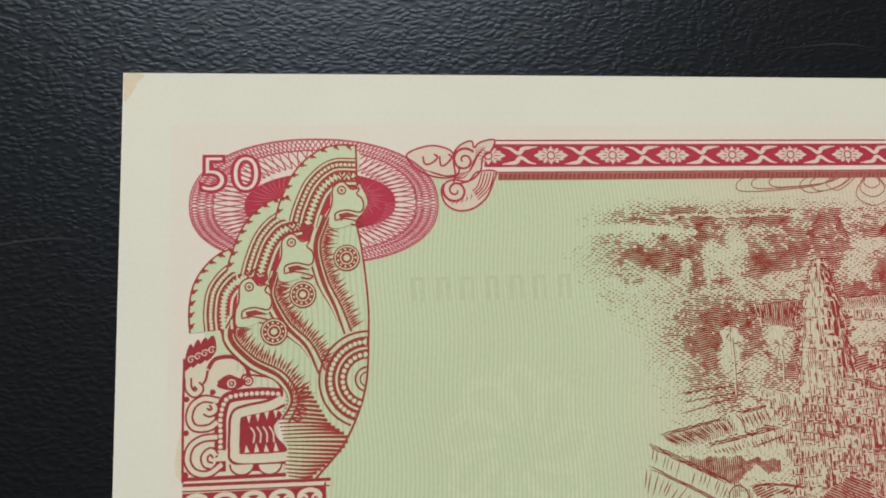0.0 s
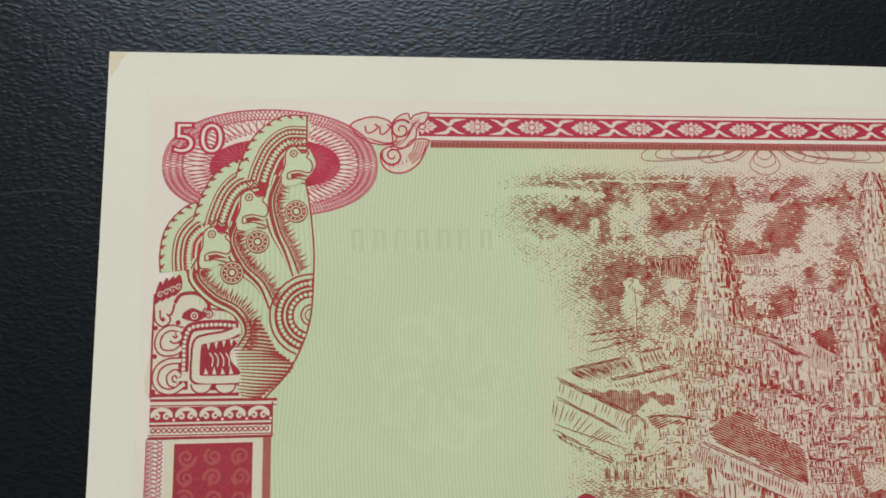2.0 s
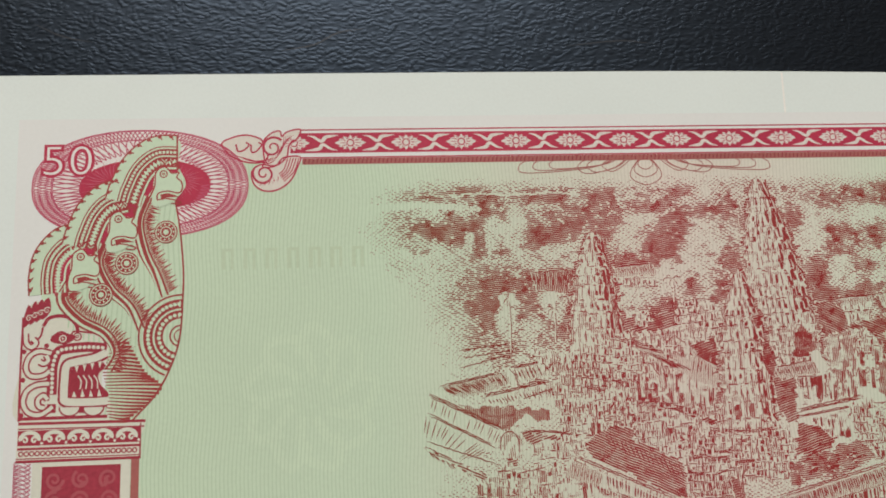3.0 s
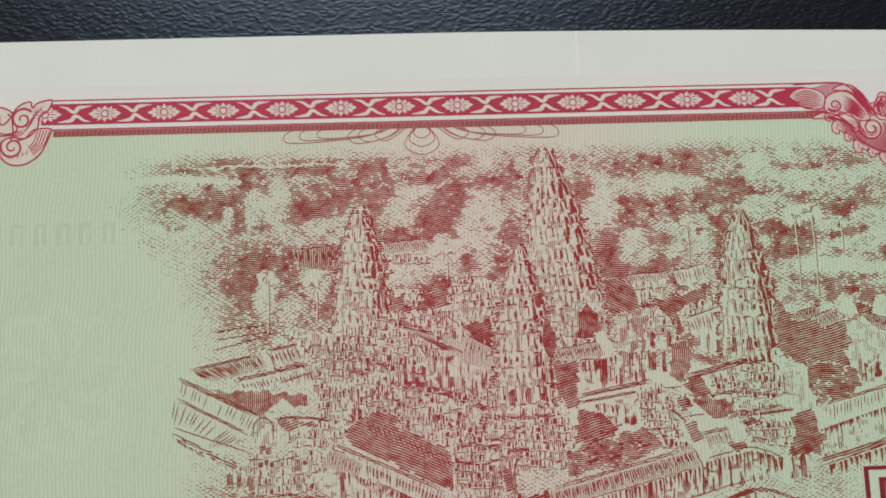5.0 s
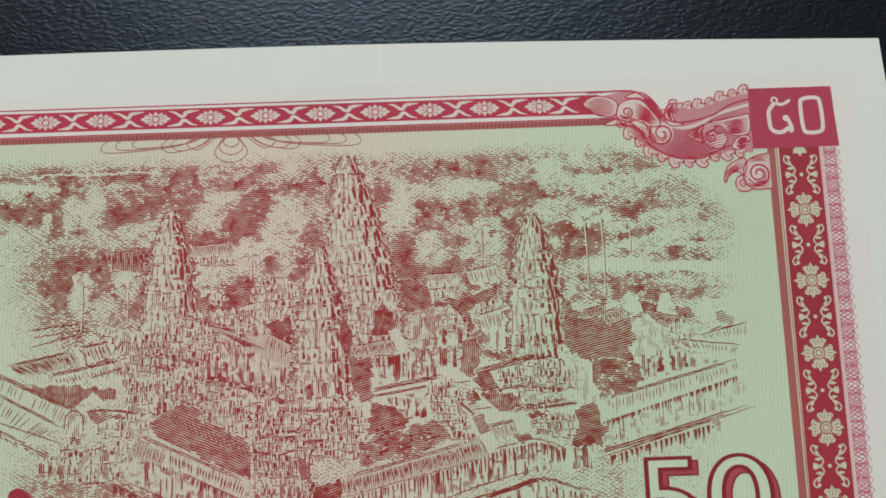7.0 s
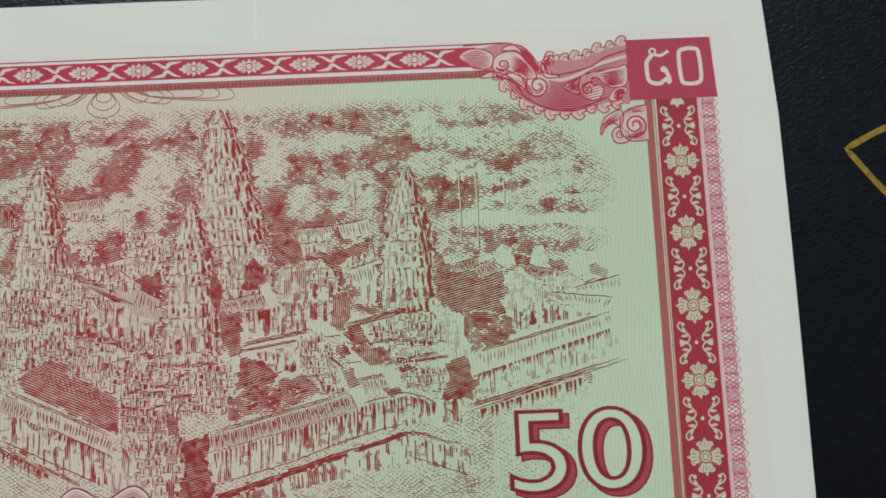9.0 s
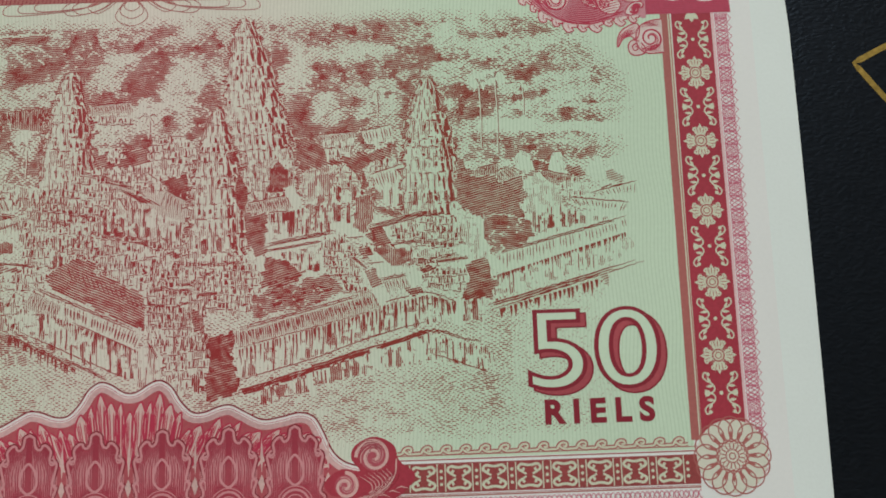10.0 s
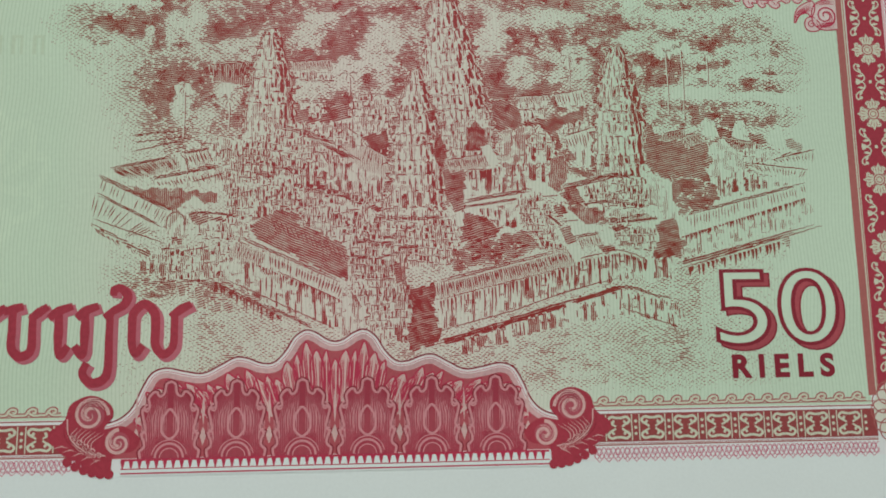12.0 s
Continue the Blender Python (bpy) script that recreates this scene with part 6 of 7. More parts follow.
# the enclosure at the far side
roof((45.3, -32.4), (52.5, -31.0), (53.1, -32.3), (47.6, -33.5), 0.2, 0.22, 0.3, 0.13)
for p, q in (((47.6, -28.9), (52.8, -28.3)), ((48.1, -29.6), (52.8, -29.0)), ((47.6, -30.6), (52.8, -29.4))):
    rim(p, q, w=0.12)
dark((47.1, -34.1), (50.2, -34.4), (56.5, -34.8), (56.6, -35.9), (52.8, -36.2), (51.9, -37.1), (49.2, -35.6), v=0.7, family=UP)
fill([(49.2, -33.7), (57.5, -32.1), (57.8, -33.9), (50.8, -34.5)], 0.15, UP, STREAK, 0.15)
rim((50.0, -33.4), (56.9, -32.1), w=0.26)
ribs((50.2, -33.7), (57.5, -32.5), (57.8, -33.7), (50.8, -34.4), 0.32, 0.1)
roof((52.8, -30.8), (55.8, -30.2), (56.5, -31.7), (53.4, -32.4), 0.1, 0.2, 0.34, 0.12)
fill([(51.9, -30.6), (52.7, -30.7), (53.4, -32.7), (52.9, -32.6), (52.4, -31.4)], 0.02, UP, None, 0.1)
rim((52.6, -30.8), (53.2, -31.5), (53.5, -32.7), w=0.12)
pale((54.9, -29.2), (55.7, -28.8), (56.5, -29.5), (57.2, -31.3), (56.5, -31.8), (55.7, -30.2), v=0.1)
pale((55.9, -29.2), (59.1, -29.2), (59.6, -31.4), (57.0, -31.6), v=0.5)
rim((53.9, -33.8), (58.0, -32.6), w=0.16)
# roofs that run down to the gatehouse
for p, q, r, s_, wd in (((44.5, -33.1), (52.1, -36.9), (51.3, -38.4), (44.1, -34.8), 0.34), ((44.1, -34.8), (51.0, -38.4), (47.7, -40.0), (43.8, -37.3), 0.26), ((43.9, -38.2), (49.8, -41.2), (50.2, -42.4), (45.1, -39.5), 0.42)):
    fill([p, q, r, s_], 0.05, UP, STREAK, 0.1)
    ribs(p, q, r, s_, 0.36, 0.08, 0.2)
    rim(p, q, w=wd)
rim((44.2, -37.6), (51.5, -40.2), w=0.14)
dark((43.9, -38.3), (45.3, -38.8), (50.2, -41.1), (49.7, -41.5), v=0.55, family=FALL, rough=0.1)
# the central mass between the towers
pale((59.1, -29.3), (63.3, -27.8), (66.0, -27.4), (68.6, -27.7), (71.7, -29.7), (75.4, -31.9), (76.3, -36.0), (72.5, -39.5), (67.8, -39.9), (63.7, -38.2), (57.5, -35.5), (57.0, -33.4), v=0.62)
roof((65.4, -29.0), (72.3, -30.2), (76.2, -32.4), (75.3, -34.5), 0.12, 0.1)
roof((71.7, -29.9), (75.4, -31.9), (76.1, -34.2), (70.9, -32.3), 0.15, 0.2, 0.34, 0.09)
wall((65.4, -31.6), (70.6, -32.0), (75.8, -34.5), (75.5, -36.0), (65.3, -34.2), v=0.85)
slots((65.9, -32.9), (75.2, -35.8), 8, 0.13, 0.65)
for pts, wd in ((((62.8, -27.8), (65.4, -28.5), (68.6, -29.6)), 0.26), (((59.1, -31.4), (62.2, -32.0), (65.3, -32.9)), 0.24), (((60.1, -32.7), (63.2, -33.2), (65.1, -34.4)), 0.30), (((65.3, -34.7), (68.5, -34.9), (71.6, -36.1), (73.6, -36.7)), 0.42), (((65.3, -38.2), (68.4, -38.4), (72.0, -39.7)), 0.4), (((58.0, -35.5), (61.1, -36.0), (63.2, -35.7)), 0.3)):
    rim(*pts, w=wd)
    rim(*[(x + 0.1, y - 0.32) for x, y in pts], w=wd * 0.45)
dark((71.6, -35.9), (73.7, -36.5), (73.1, -37.2), (71.8, -36.7), v=0.85)
for x, y, w, h in ((*(66.9, -30.6), 1.0, 3.4), (*(69.7, -28.0), 1.2, 2.2), (*(63.3, -32.3), 1.0, 1.8)):
    gable(x, y, w, h)
tower(*(76.8, -21.7), -37.6, 2.85, 11, 0.1, 8, 0.04)
dark((79.0, -28.3), (80.0, -29.9), (80.1, -32.5), (79.3, -32.5), (78.6, -30.9), v=0.9)
dark((77.7, -26.1), (78.8, -25.6), (79.3, -27.0), (78.2, -27.5), v=0.92)
for x, y in ((75.7, -35.8), (77.2, -35.7), (78.7, -35.5)):
    slots((x - 0.5, y), (x + 0.5, y), 1, 0.28, 0.9)
pale((65.3, -34.7), (71.6, -36.3), (72.5, -38.5), (70.9, -40.0), (66.3, -39.3), (65.3, -36.7), v=0.5)
pale((71.5, -37.2), (80.5, -36.9), (81.9, -39.8), (81.2, -42.8), (75.0, -42.6), (70.4, -39.9), v=0.55)
for pts in (((71.5, -37.3), (76.2, -37.8), (80.4, -37.5)), ((74.6, -38.5), (77.8, -38.9), (80.6, -38.7)), ((70.4, -39.4), (74.6, -40.7), (78.7, -40.5))):
    rim(*pts, w=0.28)
slots((72.5, -38.5), (79.8, -39.0), 8, 0.1, 0.45)
slots((67.4, -37.0), (71.5, -38.5), 6, 0.1, 0.5)
pale((57.5, -33.9), (63.2, -33.6), (65.3, -35.2), (62.7, -36.1), (58.0, -36.0), v=0.7)
slots((59.6, -34.8), (64.8, -35.3), 8, 0.12, 0.5)
pale((57.0, -35.4), (61.6, -36.1), (61.6, -37.9), (58.0, -37.5), v=0.45)
slots((60.4, -36.8), (61.6, -36.9), 2, 0.15, 0.7)
# the dark court behind the front wall
dark((59.7, -38.1), (62.6, -36.7), (65.2, -37.0), (64.6, -38.1), (68.9, -39.9), (70.0, -41.4), (69.8, -44.3), (65.5, -42.1), (60.6, -39.9), v=0.66, family=FALL)
for k in range(16):
    p = np.array((62.0, -37.5)) + (0.48 * k, -0.22 * k)
    rim(p, p + (0.5, -1.3), w=0.12)
# the gatehouse
dark((53.6, -37.0), (56.5, -37.4), (60.1, -38.1), (57.0, -38.2), (54.9, -38.8), v=0.62)
pale((54.9, -38.2), (59.0, -37.5), (60.3, -38.6), (59.0, -39.6), (54.4, -39.4), v=0.35)
rim((53.4, -37.0), (56.5, -37.1), (59.6, -37.6), w=0.2)
fill([(51.2, -38.8), (51.3, -37.3), (52.3, -36.6), (53.5, -37.3), (53.9, -39.1), (52.9, -39.9)], 0.3, UP, CARVE, 0.1)
rim((51.4, -38.6), (51.6, -37.4), (52.4, -36.9), (53.2, -37.6), (53.3, -39.1), w=0.12)
rim((53.1, -36.6), (54.1, -35.8), (55.4, -36.3), w=0.2)
fill([(52.8, -36.4), (54.1, -35.2), (55.5, -36.2), (54.9, -36.6), (54.1, -36.1)], 0.02, UP, None, 0.1)
dark((51.8, -39.6), (52.9, -39.4), (53.9, -41.2), (52.9, -40.9), v=0.7)
pale((49.9, -41.3), (51.8, -39.8), (53.0, -40.1), (54.4, -40.4), (58.6, -40.1), (59.8, -43.6), (57.0, -44.0), (53.6, -44.1), (50.2, -43.2), v=0.25)
for q in ((49.2, -42.4), (50.1, -42.5), (51.1, -42.8)):
    slots((q[0] - 0.4, q[1]), (q[0] + 0.4, q[1]), 1, 0.22, 0.75, 0.8)
rim((51.0, -40.7), (52.4, -40.7), w=0.12)
for q in ((55.5, -41.3), (55.6, -43.0), (58.1, -42.2)):
    slots((q[0] - 0.4, q[1]), (q[0] + 0.4, q[1]), 1, 0.28, 0.6, 0.6)
rim((53.0, -41.0), (55.8, -40.5), w=0.14)
# front gallery that falls towards the corner tower
roof((58.3, -39.3), (69.6, -44.4), (69.0, -46.0), (58.7, -41.6), 0.08, 0.30, 0.34, 0.13)
roof((58.6, -39.9), (61.5, -41.3), (61.1, -43.1), (58.1, -41.6), 0.2, 0.12)
rim((58.9, -40.1), (69.3, -44.9), w=0.16, ink=lights)
wall((57.5, -41.6), (62.7, -43.0), (69.0, -46.0), (71.2, -47.8), (71.2, -49.2), (67.8, -48.8), (62.1, -46.5), (57.3, -43.9), v=0.7)
eave((60.9, -42.5), (69.0, -46.0), 0.8)
rim((62.7, -43.1), (69.0, -46.1), w=0.16)
for p, q, wd in (((53.1, -44.1), (55.9, -43.9), 0.14), ((55.9, -43.9), (63.3, -47.7), 0.26), ((57.6, -43.9), (68.4, -48.9), 0.16), ((61.6, -46.5), (66.4, -48.9), 0.2)):
    rim(p, q, w=wd)
eave((56.2, -44.2), (63.3, -47.8), 1.3, 0.4, 0.2)
for q in ((53.2, -45.0), (54.9, -45.3), (55.2, -46.3), (56.8, -46.7), (57.9, -46.8)):
    dark((q[0] - 0.5, q[1] + 0.7), (q[0] + 0.4, q[1] + 0.6), (q[0] + 0.4, q[1] - 0.5), (q[0] - 0.4, q[1] - 0.5), v=0.5, rough=0.1)
# terraces right of the front tower
dark((79.8, -32.5), (82.0, -32.1), (82.1, -35.2), (81.8, -37.0), (80.7, -37.2), (80.0, -35.1), v=0.72, family=RISE)
roof((80.0, -31.6), (84.4, -30.8), (84.9, -32.2), (80.6, -32.8), 0.22, 0.18, 0.26, 0.1)
fill([(83.7, -30.0), (84.8, -29.9), (85.5, -31.9), (84.6, -32.1)], 0.03, UP, None, 0.15)
wall((82.2, -32.9), (89.2, -31.7), (89.0, -34.9), (82.6, -35.5), v=0.8)
eave((82.2, -32.9), (89.2, -31.8), 1.6, 0.4, 0.15)
slots((82.7, -34.2), (88.5, -33.6), 6, 0.12, 0.8, 0.7)
fill([(85.4, -28.5), (87.8, -28.0), (90.2, -27.8), (90.5, -31.5), (86.0, -32.2)], 0.6, UP, CARVE, 0.3)
gable(*(90.1, -27.7), 1.5, 4.0, 0.3)
slots((88.9, -32.8), (90.7, -32.9), 2, 0.24, 1.2)
dark((91.1, -31.3), (92.5, -30.8), (93.1, -32.9), (91.9, -35.0), (90.9, -34.4), v=0.7, family=UP)
rim((81.8, -36.0), (85.8, -35.3), (89.0, -34.8), w=0.34)
rim((81.8, -36.6), (85.8, -36.0), (88.7, -35.5), w=0.2)
dark((81.8, -37.0), (84.1, -37.6), (85.9, -38.9), (84.5, -40.4), (81.3, -40.3), v=0.75, family=RISE)
wall((83.1, -36.8), (87.3, -36.0), (87.5, -38.7), (85.4, -38.8), v=0.9)
pale((87.4, -35.6), (90.1, -34.9), (91.4, -38.6), (92.3, -41.1), (90.7, -41.4), (88.0, -39.0), v=0.35)
dark((80.5, -40.8), (84.0, -40.1), (88.8, -38.9), (90.0, -40.8), (86.5, -42.2), (80.7, -43.4), v=0.66, family=DASH)
for k in range(26):
    q = np.array((81.2, -42.8)) + (rng.uniform(0, 7.4), rng.uniform(0, 3.2))
    rim(q, q + (0.55, 0.25 + 0.1 * rng.rand()), q + (1.2, 0.3), w=0.12)
fill([(89.8, -34.9), (91.4, -35.5), (94.0, -40.2), (92.4, -40.1)], 0.3, DASH, None, 0.2)
for k in range(16):
    q = np.array((90.3, -35.5)) + (0.25 * k, -0.33 * k)
    rims.line(q, q + (1.5, 0.1), w=0.09)
fill([(91.7, -34.7), (92.7, -35.5), (94.5, -39.2), (93.7, -40.2), (92.1, -36.5)], 0.05, UP, None, 0.3)
rim((90.5, -37.3), (92.0, -38.6), w=0.2)
pale((87.3, -36.0), (89.2, -35.4), (90.9, -39.1), (91.8, -41.4), (90.2, -41.2), (88.5, -39.0), v=0.6)
rim((87.8, -36.0), (89.3, -39.0), (90.5, -41.2), w=0.26)
dark((91.3, -36.5), (92.1, -36.1), (92.8, -37.3), (91.7, -37.8), v=0.7)
dark((91.9, -39.1), (93.0, -38.7), (93.7, -40.2), (92.6, -40.6), v=0.6)
# curved terrace under the right-hand tower
dark((91.6, -34.9), (93.6, -34.4), (95.8, -37.9), (94.6, -38.4), v=0.72, family=RISE)
pale((94.4, -34.5), (98.2, -33.5), (101.3, -33.9), (102.6, -36.5), (98.1, -36.6), (94.7, -36.2), v=0.5)
rim((91.6, -34.7), (94.7, -34.0), (98.2, -33.2), (100.4, -33.5), w=0.5)
rim((93.5, -36.5), (96.9, -36.1), (102.0, -36.7), w=0.28)
pale((96.3, -36.8), (102.0, -37.0), (102.3, -38.0), (96.9, -38.5), v=0.22)
dark((92.1, -36.1), (96.3, -36.8), (96.9, -38.2), (94.6, -38.4), v=0.74, family=UP)
fill([(101.0, -32.7), (102.7, -33.4), (103.5, -35.4), (104.2, -38.0), (102.8, -37.9), (101.8, -35.3)], 0.12, UP, CARVE, 0.35)
dark((104.4, -34.3), (105.5, -35.5), (106.5, -37.5), (104.5, -37.7), v=0.6, family=DASH)
rim((96.9, -38.3), (100.3, -38.1), (102.6, -37.8), w=0.2)
dark((98.6, -38.9), (100.5, -39.2), (99.4, -39.7), v=0.85)
# right-hand front galleries
roof((105.1, -37.6), (118.6, -34.2), (118.8, -35.5), (105.0, -39.6), 0.05, 0.26, 0.34, 0.08)
wall((104.4, -39.9), (118.8, -35.8), (119.3, -37.3), (116.7, -38.8), (104.9, -42.0), v=0.35)
eave((104.7, -39.9), (118.5, -35.8), 0.75, 0.32, 0.22)
dark((104.6, -42.2), (110.4, -41.1), (116.7, -39.0), (117.0, -39.5), (110.4, -41.6), (104.8, -42.9), v=0.62, family=RISE, rough=0.1)
rim((104.2, -43.3), (120.1, -38.8), w=0.12)
rim((104.2, -42.7), (119.2, -38.7), w=0.16)
eave((105.1, -43.2), (116.0, -40.3), 1.4, 0.5, 0.3)
dark((115.7, -39.7), (116.5, -39.5), (116.4, -41.2), (115.8, -41.2), v=0.6)
dark((102.0, -38.7), (104.2, -37.8), (105.0, -40.5), (104.3, -42.3), (101.3, -42.0), (102.3, -39.9), v=0.74, family=RISE)
fill([(104.1, -37.5), (104.8, -37.6), (105.8, -38.7), (105.2, -39.2)], 0.04, UP, None, 0.1)
# middle porch of the front
pale((97.8, -39.0), (100.6, -38.4), (102.3, -39.6), (101.3, -41.1), (98.3, -40.5), v=0.3)
fill([(94.8, -39.9), (95.8, -38.2), (96.2, -38.2), (97.5, -40.2), (96.5, -41.1)], 0.03, UP, CARVE, 0.15)
roof((93.5, -39.8), (96.0, -39.4), (96.4, -40.8), (94.1, -41.3), 0.1, 0.3)
wall((92.9, -42.2), (98.3, -41.4), (101.3, -42.3), (103.7, -41.7), (103.9, -44.1), (98.5, -44.3), (93.1, -45.5), v=0.75)
rim((93.2, -42.3), (95.9, -41.6), (98.3, -41.3), (101.3, -42.4), w=0.16)
slots((100.3, -43.4), (103.6, -42.9), 2, 0.34, 1.3)
fill([(100.9, -42.0), (101.7, -42.2), (101.7, -44.7), (100.8, -44.5)], 0.02, UP, None, 0.1)
dark((101.3, -41.8), (104.0, -41.1), (103.7, -41.8), (101.9, -42.3), v=0.85)
fill([(92.7, -40.4), (93.5, -40.4), (94.1, -41.9), (93.3, -43.1), (92.9, -41.6)], 0.04, UP, None, 0.25)
pale((97.5, -39.2), (99.6, -38.6), (102.0, -39.0), (102.0, -41.1), (98.0, -40.6), v=0.7)
dark((96.9, -38.8), (98.2, -38.4), (99.3, -38.7), (98.1, -39.4), v=0.75)
dark((95.9, -41.0), (97.0, -40.6), (97.7, -41.1), (96.5, -41.6), v=0.7)
rim((96.0, -38.5), (97.9, -38.0), (101.5, -37.4), w=0.26)
eave((93.5, -42.5), (98.3, -41.5), 1.6, 0.4, 0.16)
eave((98.6, -41.7), (101.1, -42.4), 1.4, 0.4, 0.16)
# front gallery to the corner tower
dark((75.6, -45.1), (79.0, -44.4), (78.6, -46.7), (79.3, -49.6), (79.0, -50.5), (75.9, -51.4), v=0.84, family=RISE)
roof((78.8, -44.4), (92.7, -41.0), (93.4, -42.7), (79.0, -46.1), 0.2, 0.3, 0.24, 0.12)
rim((78.9, -44.7), (92.5, -41.3), w=0.16, ink=lights)
wall((78.7, -46.3), (93.4, -42.7), (93.1, -45.5), (79.3, -49.3), v=0.6)
eave((79.0, -46.4), (93.2, -42.9), 2.0, 0.42, 0.17)
rim((79.0, -46.2), (93.2, -42.8), w=0.09)
rim((79.3, -49.3), (86.3, -47.5), (92.8, -45.4), (98.2, -44.1), w=0.16)
dark((79.3, -50.2), (92.8, -46.2), (98.1, -44.9), (98.1, -45.3), (92.7, -46.9), (79.8, -50.8), v=0.85, family=RISE, rough=0.1)
rim((78.4, -50.8), (86.2, -48.7), (92.7, -46.8), (98.2, -45.1), (101.7, -46.0), (104.6, -46.5), w=0.2)
wall((80.4, -50.8), (92.7, -47.0), (98.1, -45.3), (103.7, -46.8), (104.8, -48.2), (103.6, -49.1), (98.6, -47.9), (92.7, -48.9), (86.2, -50.3), (81.5, -51.6), v=0.6)
for x0, y0, n in ((*(81.3, -51.0), 3), (*(84.7, -50.1), 3), (*(88.0, -49.0), 4), (*(93.9, -47.6), 3)):
    slots((x0, y0), (x0 + 0.75 * n, y0 + 0.2 * n), n, 0.2, 0.95, 0.75)
for q in ((86.1, -49.8), (92.5, -47.5), (95.5, -47.2), (97.2, -47.0)):
    fill([(q[0] - 0.35, q[1] + 1.0), (q[0] + 0.45, q[1] + 0.9), (q[0] + 0.6, q[1] - 1.0), (q[0] + 0.1, q[1] - 1.4), (q[0] - 0.2, q[1] - 0.4)], 0.02, UP, None, 0.3)
rim((98.3, -47.3), (103.9, -49.3), w=0.12)
eave((98.7, -45.8), (104.0, -47.0), 1.0, 0.5, 0.14)
# corner tower
pale((70.0, -40.2), (71.2, -39.4), (74.7, -39.2), (75.2, -41.5), (76.2, -44.4), (76.3, -47.8), (75.8, -50.1), (72.4, -50.1), (70.1, -45.5), v=0.55)
fill([(69.8, -45.5), (71.2, -45.8), (72.4, -48.9), (74.1, -50.7), (69.0, -49.5), (68.4, -46.6)], 0.5, UP, STREAK, 0.2)
for pts, wd in ((((70.1, -40.4), (71.8, -40.0), (73.0, -40.4), (74.7, -40.2)), 0.34), (((71.2, -39.2), (73.0, -39.7), (75.0, -39.6)), 0.26), (((70.0, -41.4), (72.4, -41.9), (75.2, -41.2)), 0.2), (((70.2, -43.5), (73.0, -43.9), (75.4, -43.3)), 0.14)):
    rim(*pts, w=wd)
dark((74.1, -42.6), (75.4, -42.0), (75.6, -44.4), (74.7, -44.7), v=0.75)
rim((75.4, -42.0), (75.6, -44.4), (76.3, -46.7), w=0.4)
rim((70.2, -45.2), (71.2, -46.9), w=0.22)
dark((74.7, -50.1), (74.7, -49.0), (75.0, -48.4), (75.4, -49.0), (75.5, -50.4), v=0.92, family=UP)
dark((71.5, -47.5), (72.1, -47.8), (71.8, -48.9), v=0.75)
slots((71.2, -42.9), (74.7, -42.9), 5, 0.12, 0.5)
slots((71.5, -45.5), (75.0, -45.5), 4, 0.14, 0.7)
# the far ends of the walls fade out
tone *= np.where(GY < -30.5, 0.2 + 0.8 * step(GX, 43.0, 50.0), 1.0)
tone *= 1 - 0.7 * step(GX, 112.0, 120.0) * (GY < -28)
tone[(GX > 106.4) & (GY < -42.6)] *= 0.6
tone[GX > 120.4] *= 0.3
tone[(GX < 54.8) & (GY < -45.6)] *= 0.5
tone = np.clip(tone, 0, 1)

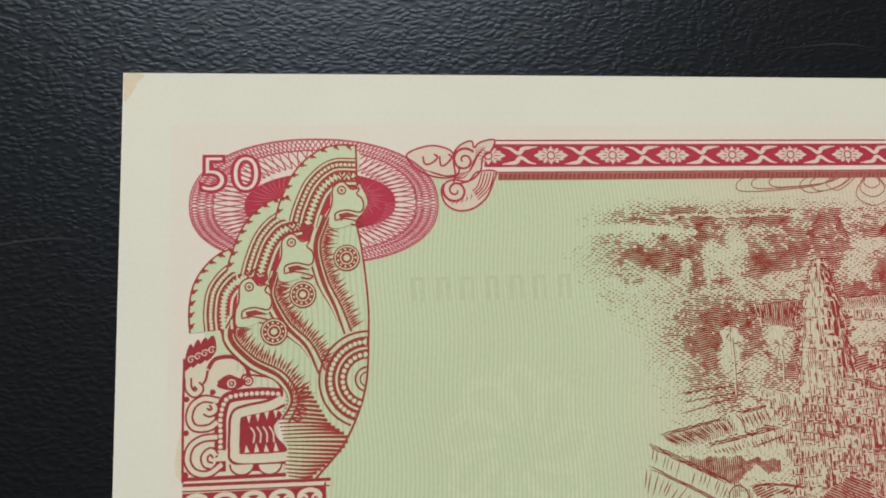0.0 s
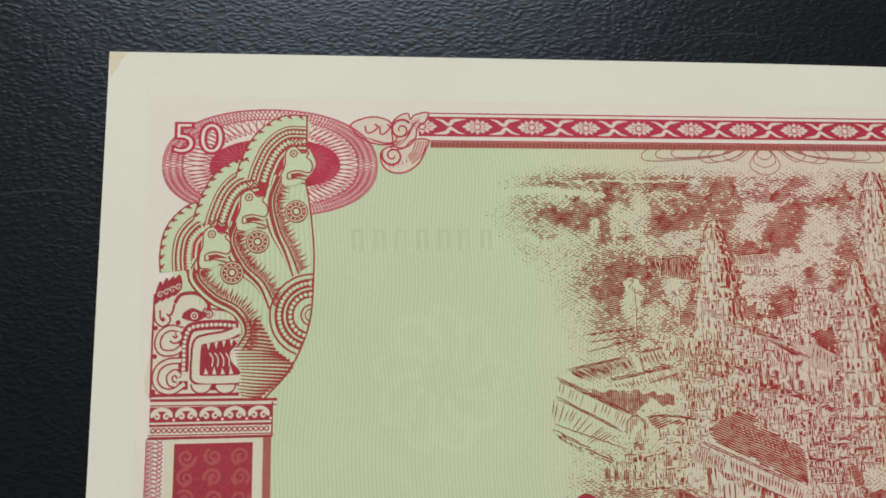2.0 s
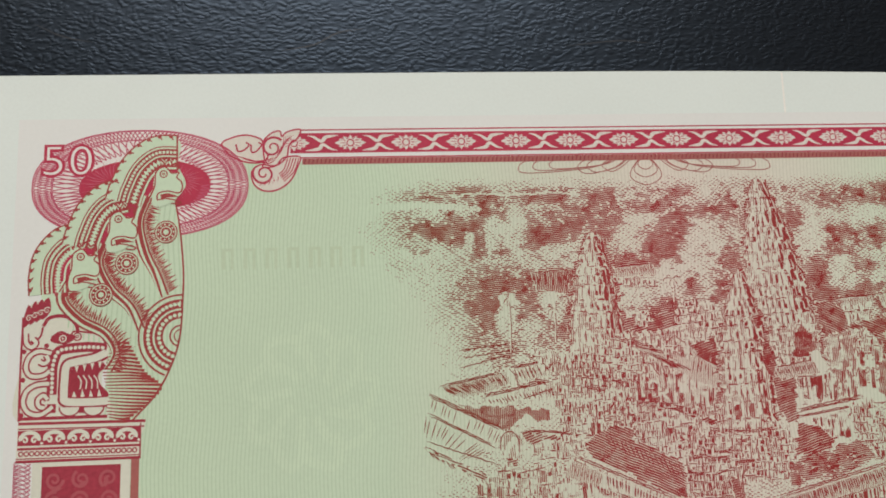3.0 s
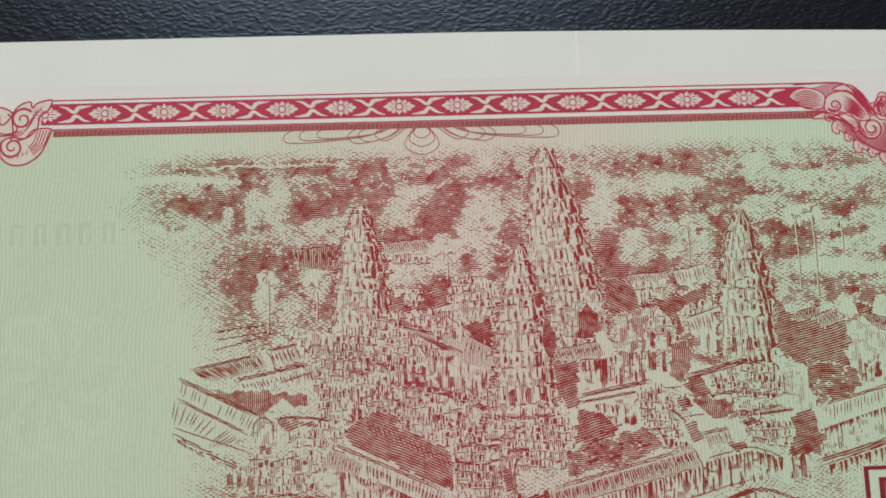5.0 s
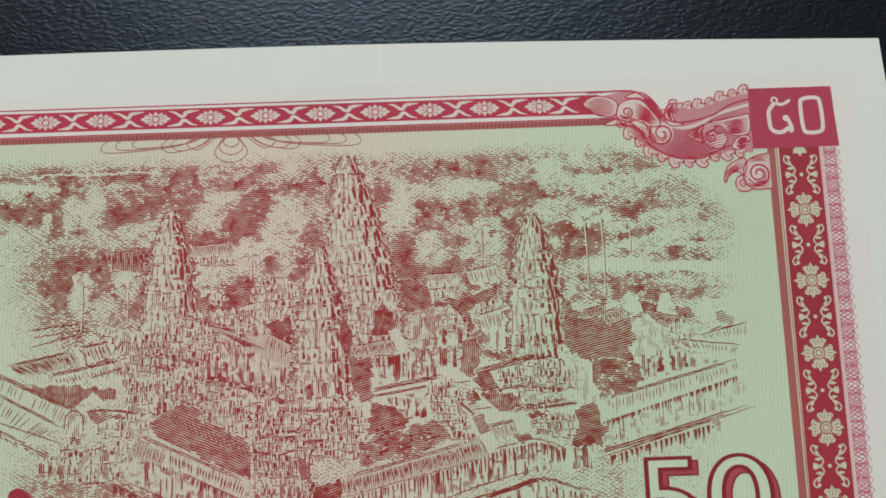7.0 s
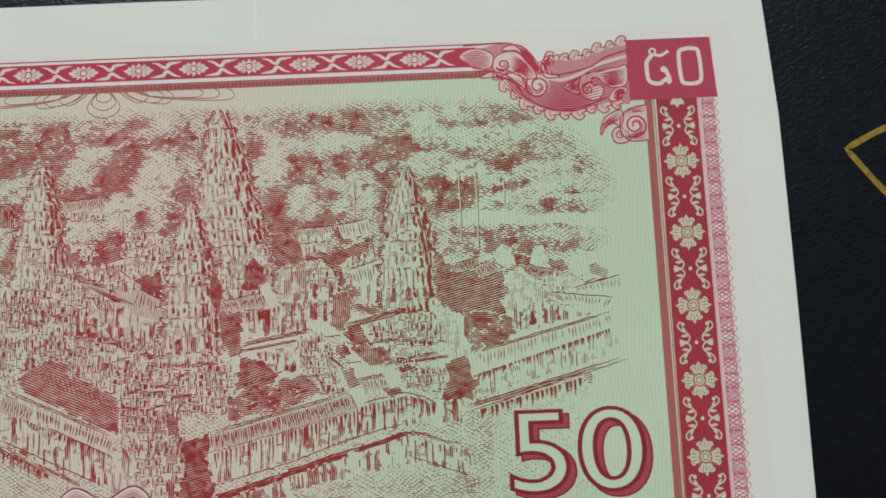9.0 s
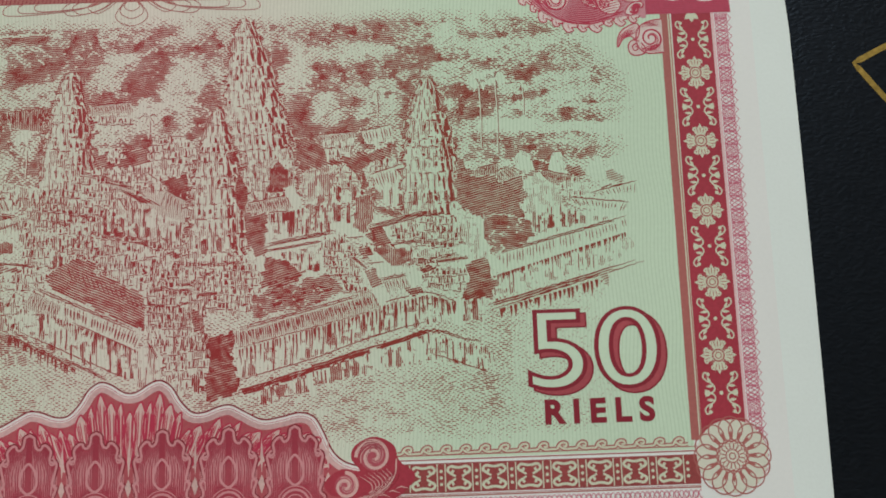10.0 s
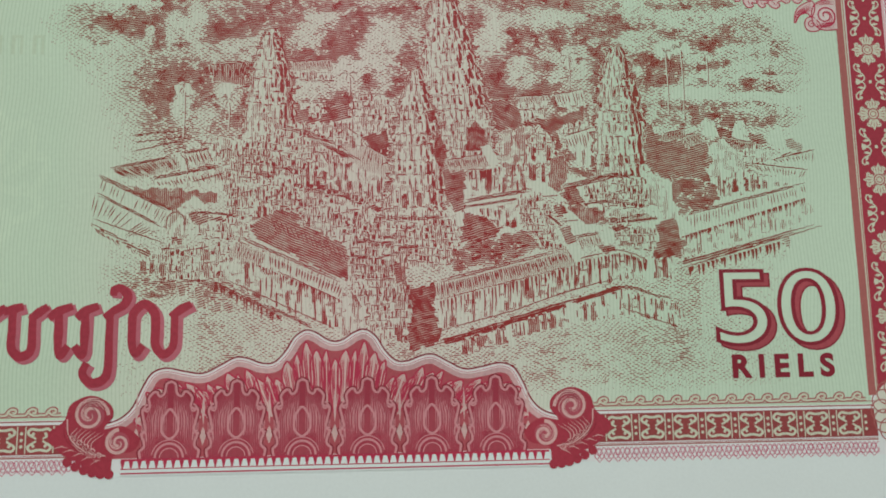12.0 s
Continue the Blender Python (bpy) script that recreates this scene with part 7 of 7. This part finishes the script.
eng = Ink(5.0)
for family, ang, gap in ((DASH, 0.0, 0.19), (UP, 90.0, 0.19), (RISE, 15.0, 0.23), (FALL, -24.0, 0.23)):
    a = math.radians(ang)
    d, nrm = np.array((math.cos(a), math.sin(a))), np.array((-math.sin(a), math.cos(a)))
    mid = np.array(((X0 + X1) / 2, (Y0 + Y1) / 2))
    ss = np.arange(-54, 54, 0.09)
    for row, r in enumerate(np.arange(-54, 54, gap)):
        wob = 0.05 * np.sin(ss * 0.9 + r * 0.45) + 0.02 * np.sin(ss * 3.1 + r * 0.9)
        if family == DASH:
            wob = wob + 0.09 * np.sin(ss * 2.3 + 1.5 * np.sin(r * 0.8) + 1.2 * np.sin(ss * 0.5))
        p = mid + ss[:, None] * d + (r + wob)[:, None] * nrm
        ix, iy = ((p[:, 0] - X0) / CELL).astype(int), ((Y1 - p[:, 1]) / CELL).astype(int)
        ok = (ix >= 0) & (iy >= 0) & (ix < GX.shape[1]) & (iy < GX.shape[0])
        ix, iy = ix.clip(0, GX.shape[1] - 1), iy.clip(0, GX.shape[0] - 1)
        here = fam[iy, ix]
        w = np.where(ok & ((here & family) > 0), tone[iy, ix], 0)
        if family == DASH:
            beat = 1.5 * (np.interp(ss, np.arange(-54, 54.3, 0.15), rng.rand(722)) - 0.5) + 0.7 * np.sin(ss * 11 + 3.14 * (row % 2) + 2.5 * np.sin(ss * 0.8 + r))
            w = np.where(w > 0.05, 0.08 + 0.88 * w, 0) * (beat > np.interp(w, [0, 0.25, 0.55, 0.75], [0.75, 0.05, -0.75, -1.5]))
        crossed = here != family
        hand = np.interp(ss, np.arange(-54, 54.5, 0.4), rng.uniform(0.78, 1.22, 272))[:len(ss)]
        h = np.where(w > 0.09, (0.06 + 0.42 * w) * np.where(crossed, 0.72, 1.0) * gap * hand, 0.0)[:, None]
        on = (h[:-1, 0] > 0) & (h[1:, 0] > 0)
        if not on.any():
            continue
        z, n = eng._z(), len(eng.v)
        if family in (RISE, FALL):
            z += 2e-6
        up, dn_ = p + nrm * h, p - nrm * h
        use = np.zeros(len(ss), bool)
        use[:-1] |= on
        use[1:] |= on
        num = np.cumsum(use) - 1
        for k in np.flatnonzero(use):
            eng.v += [(up[k, 0] * MM, up[k, 1] * MM, z), (dn_[k, 0] * MM, dn_[k, 1] * MM, z)]
        eng.f += [(n + 2 * num[k], n + 2 * num[k] + 1, n + 2 * num[k + 1] + 1, n + 2 * num[k + 1]) for k in np.flatnonzero(on)]
temple = tagged(eng.put("temple_engraving", SEPIA, note, "red-brown engraved view of a temple with towers and forest"), kind="stuff")
tagged(rims.finish().put("temple_contour", SEPIA, temple, "engraved contours of roofs, walls and towers"), kind="stuff")
lights.finish().put("temple_highlight", WASH, temple, "pale trunks, ridges and carved stones")
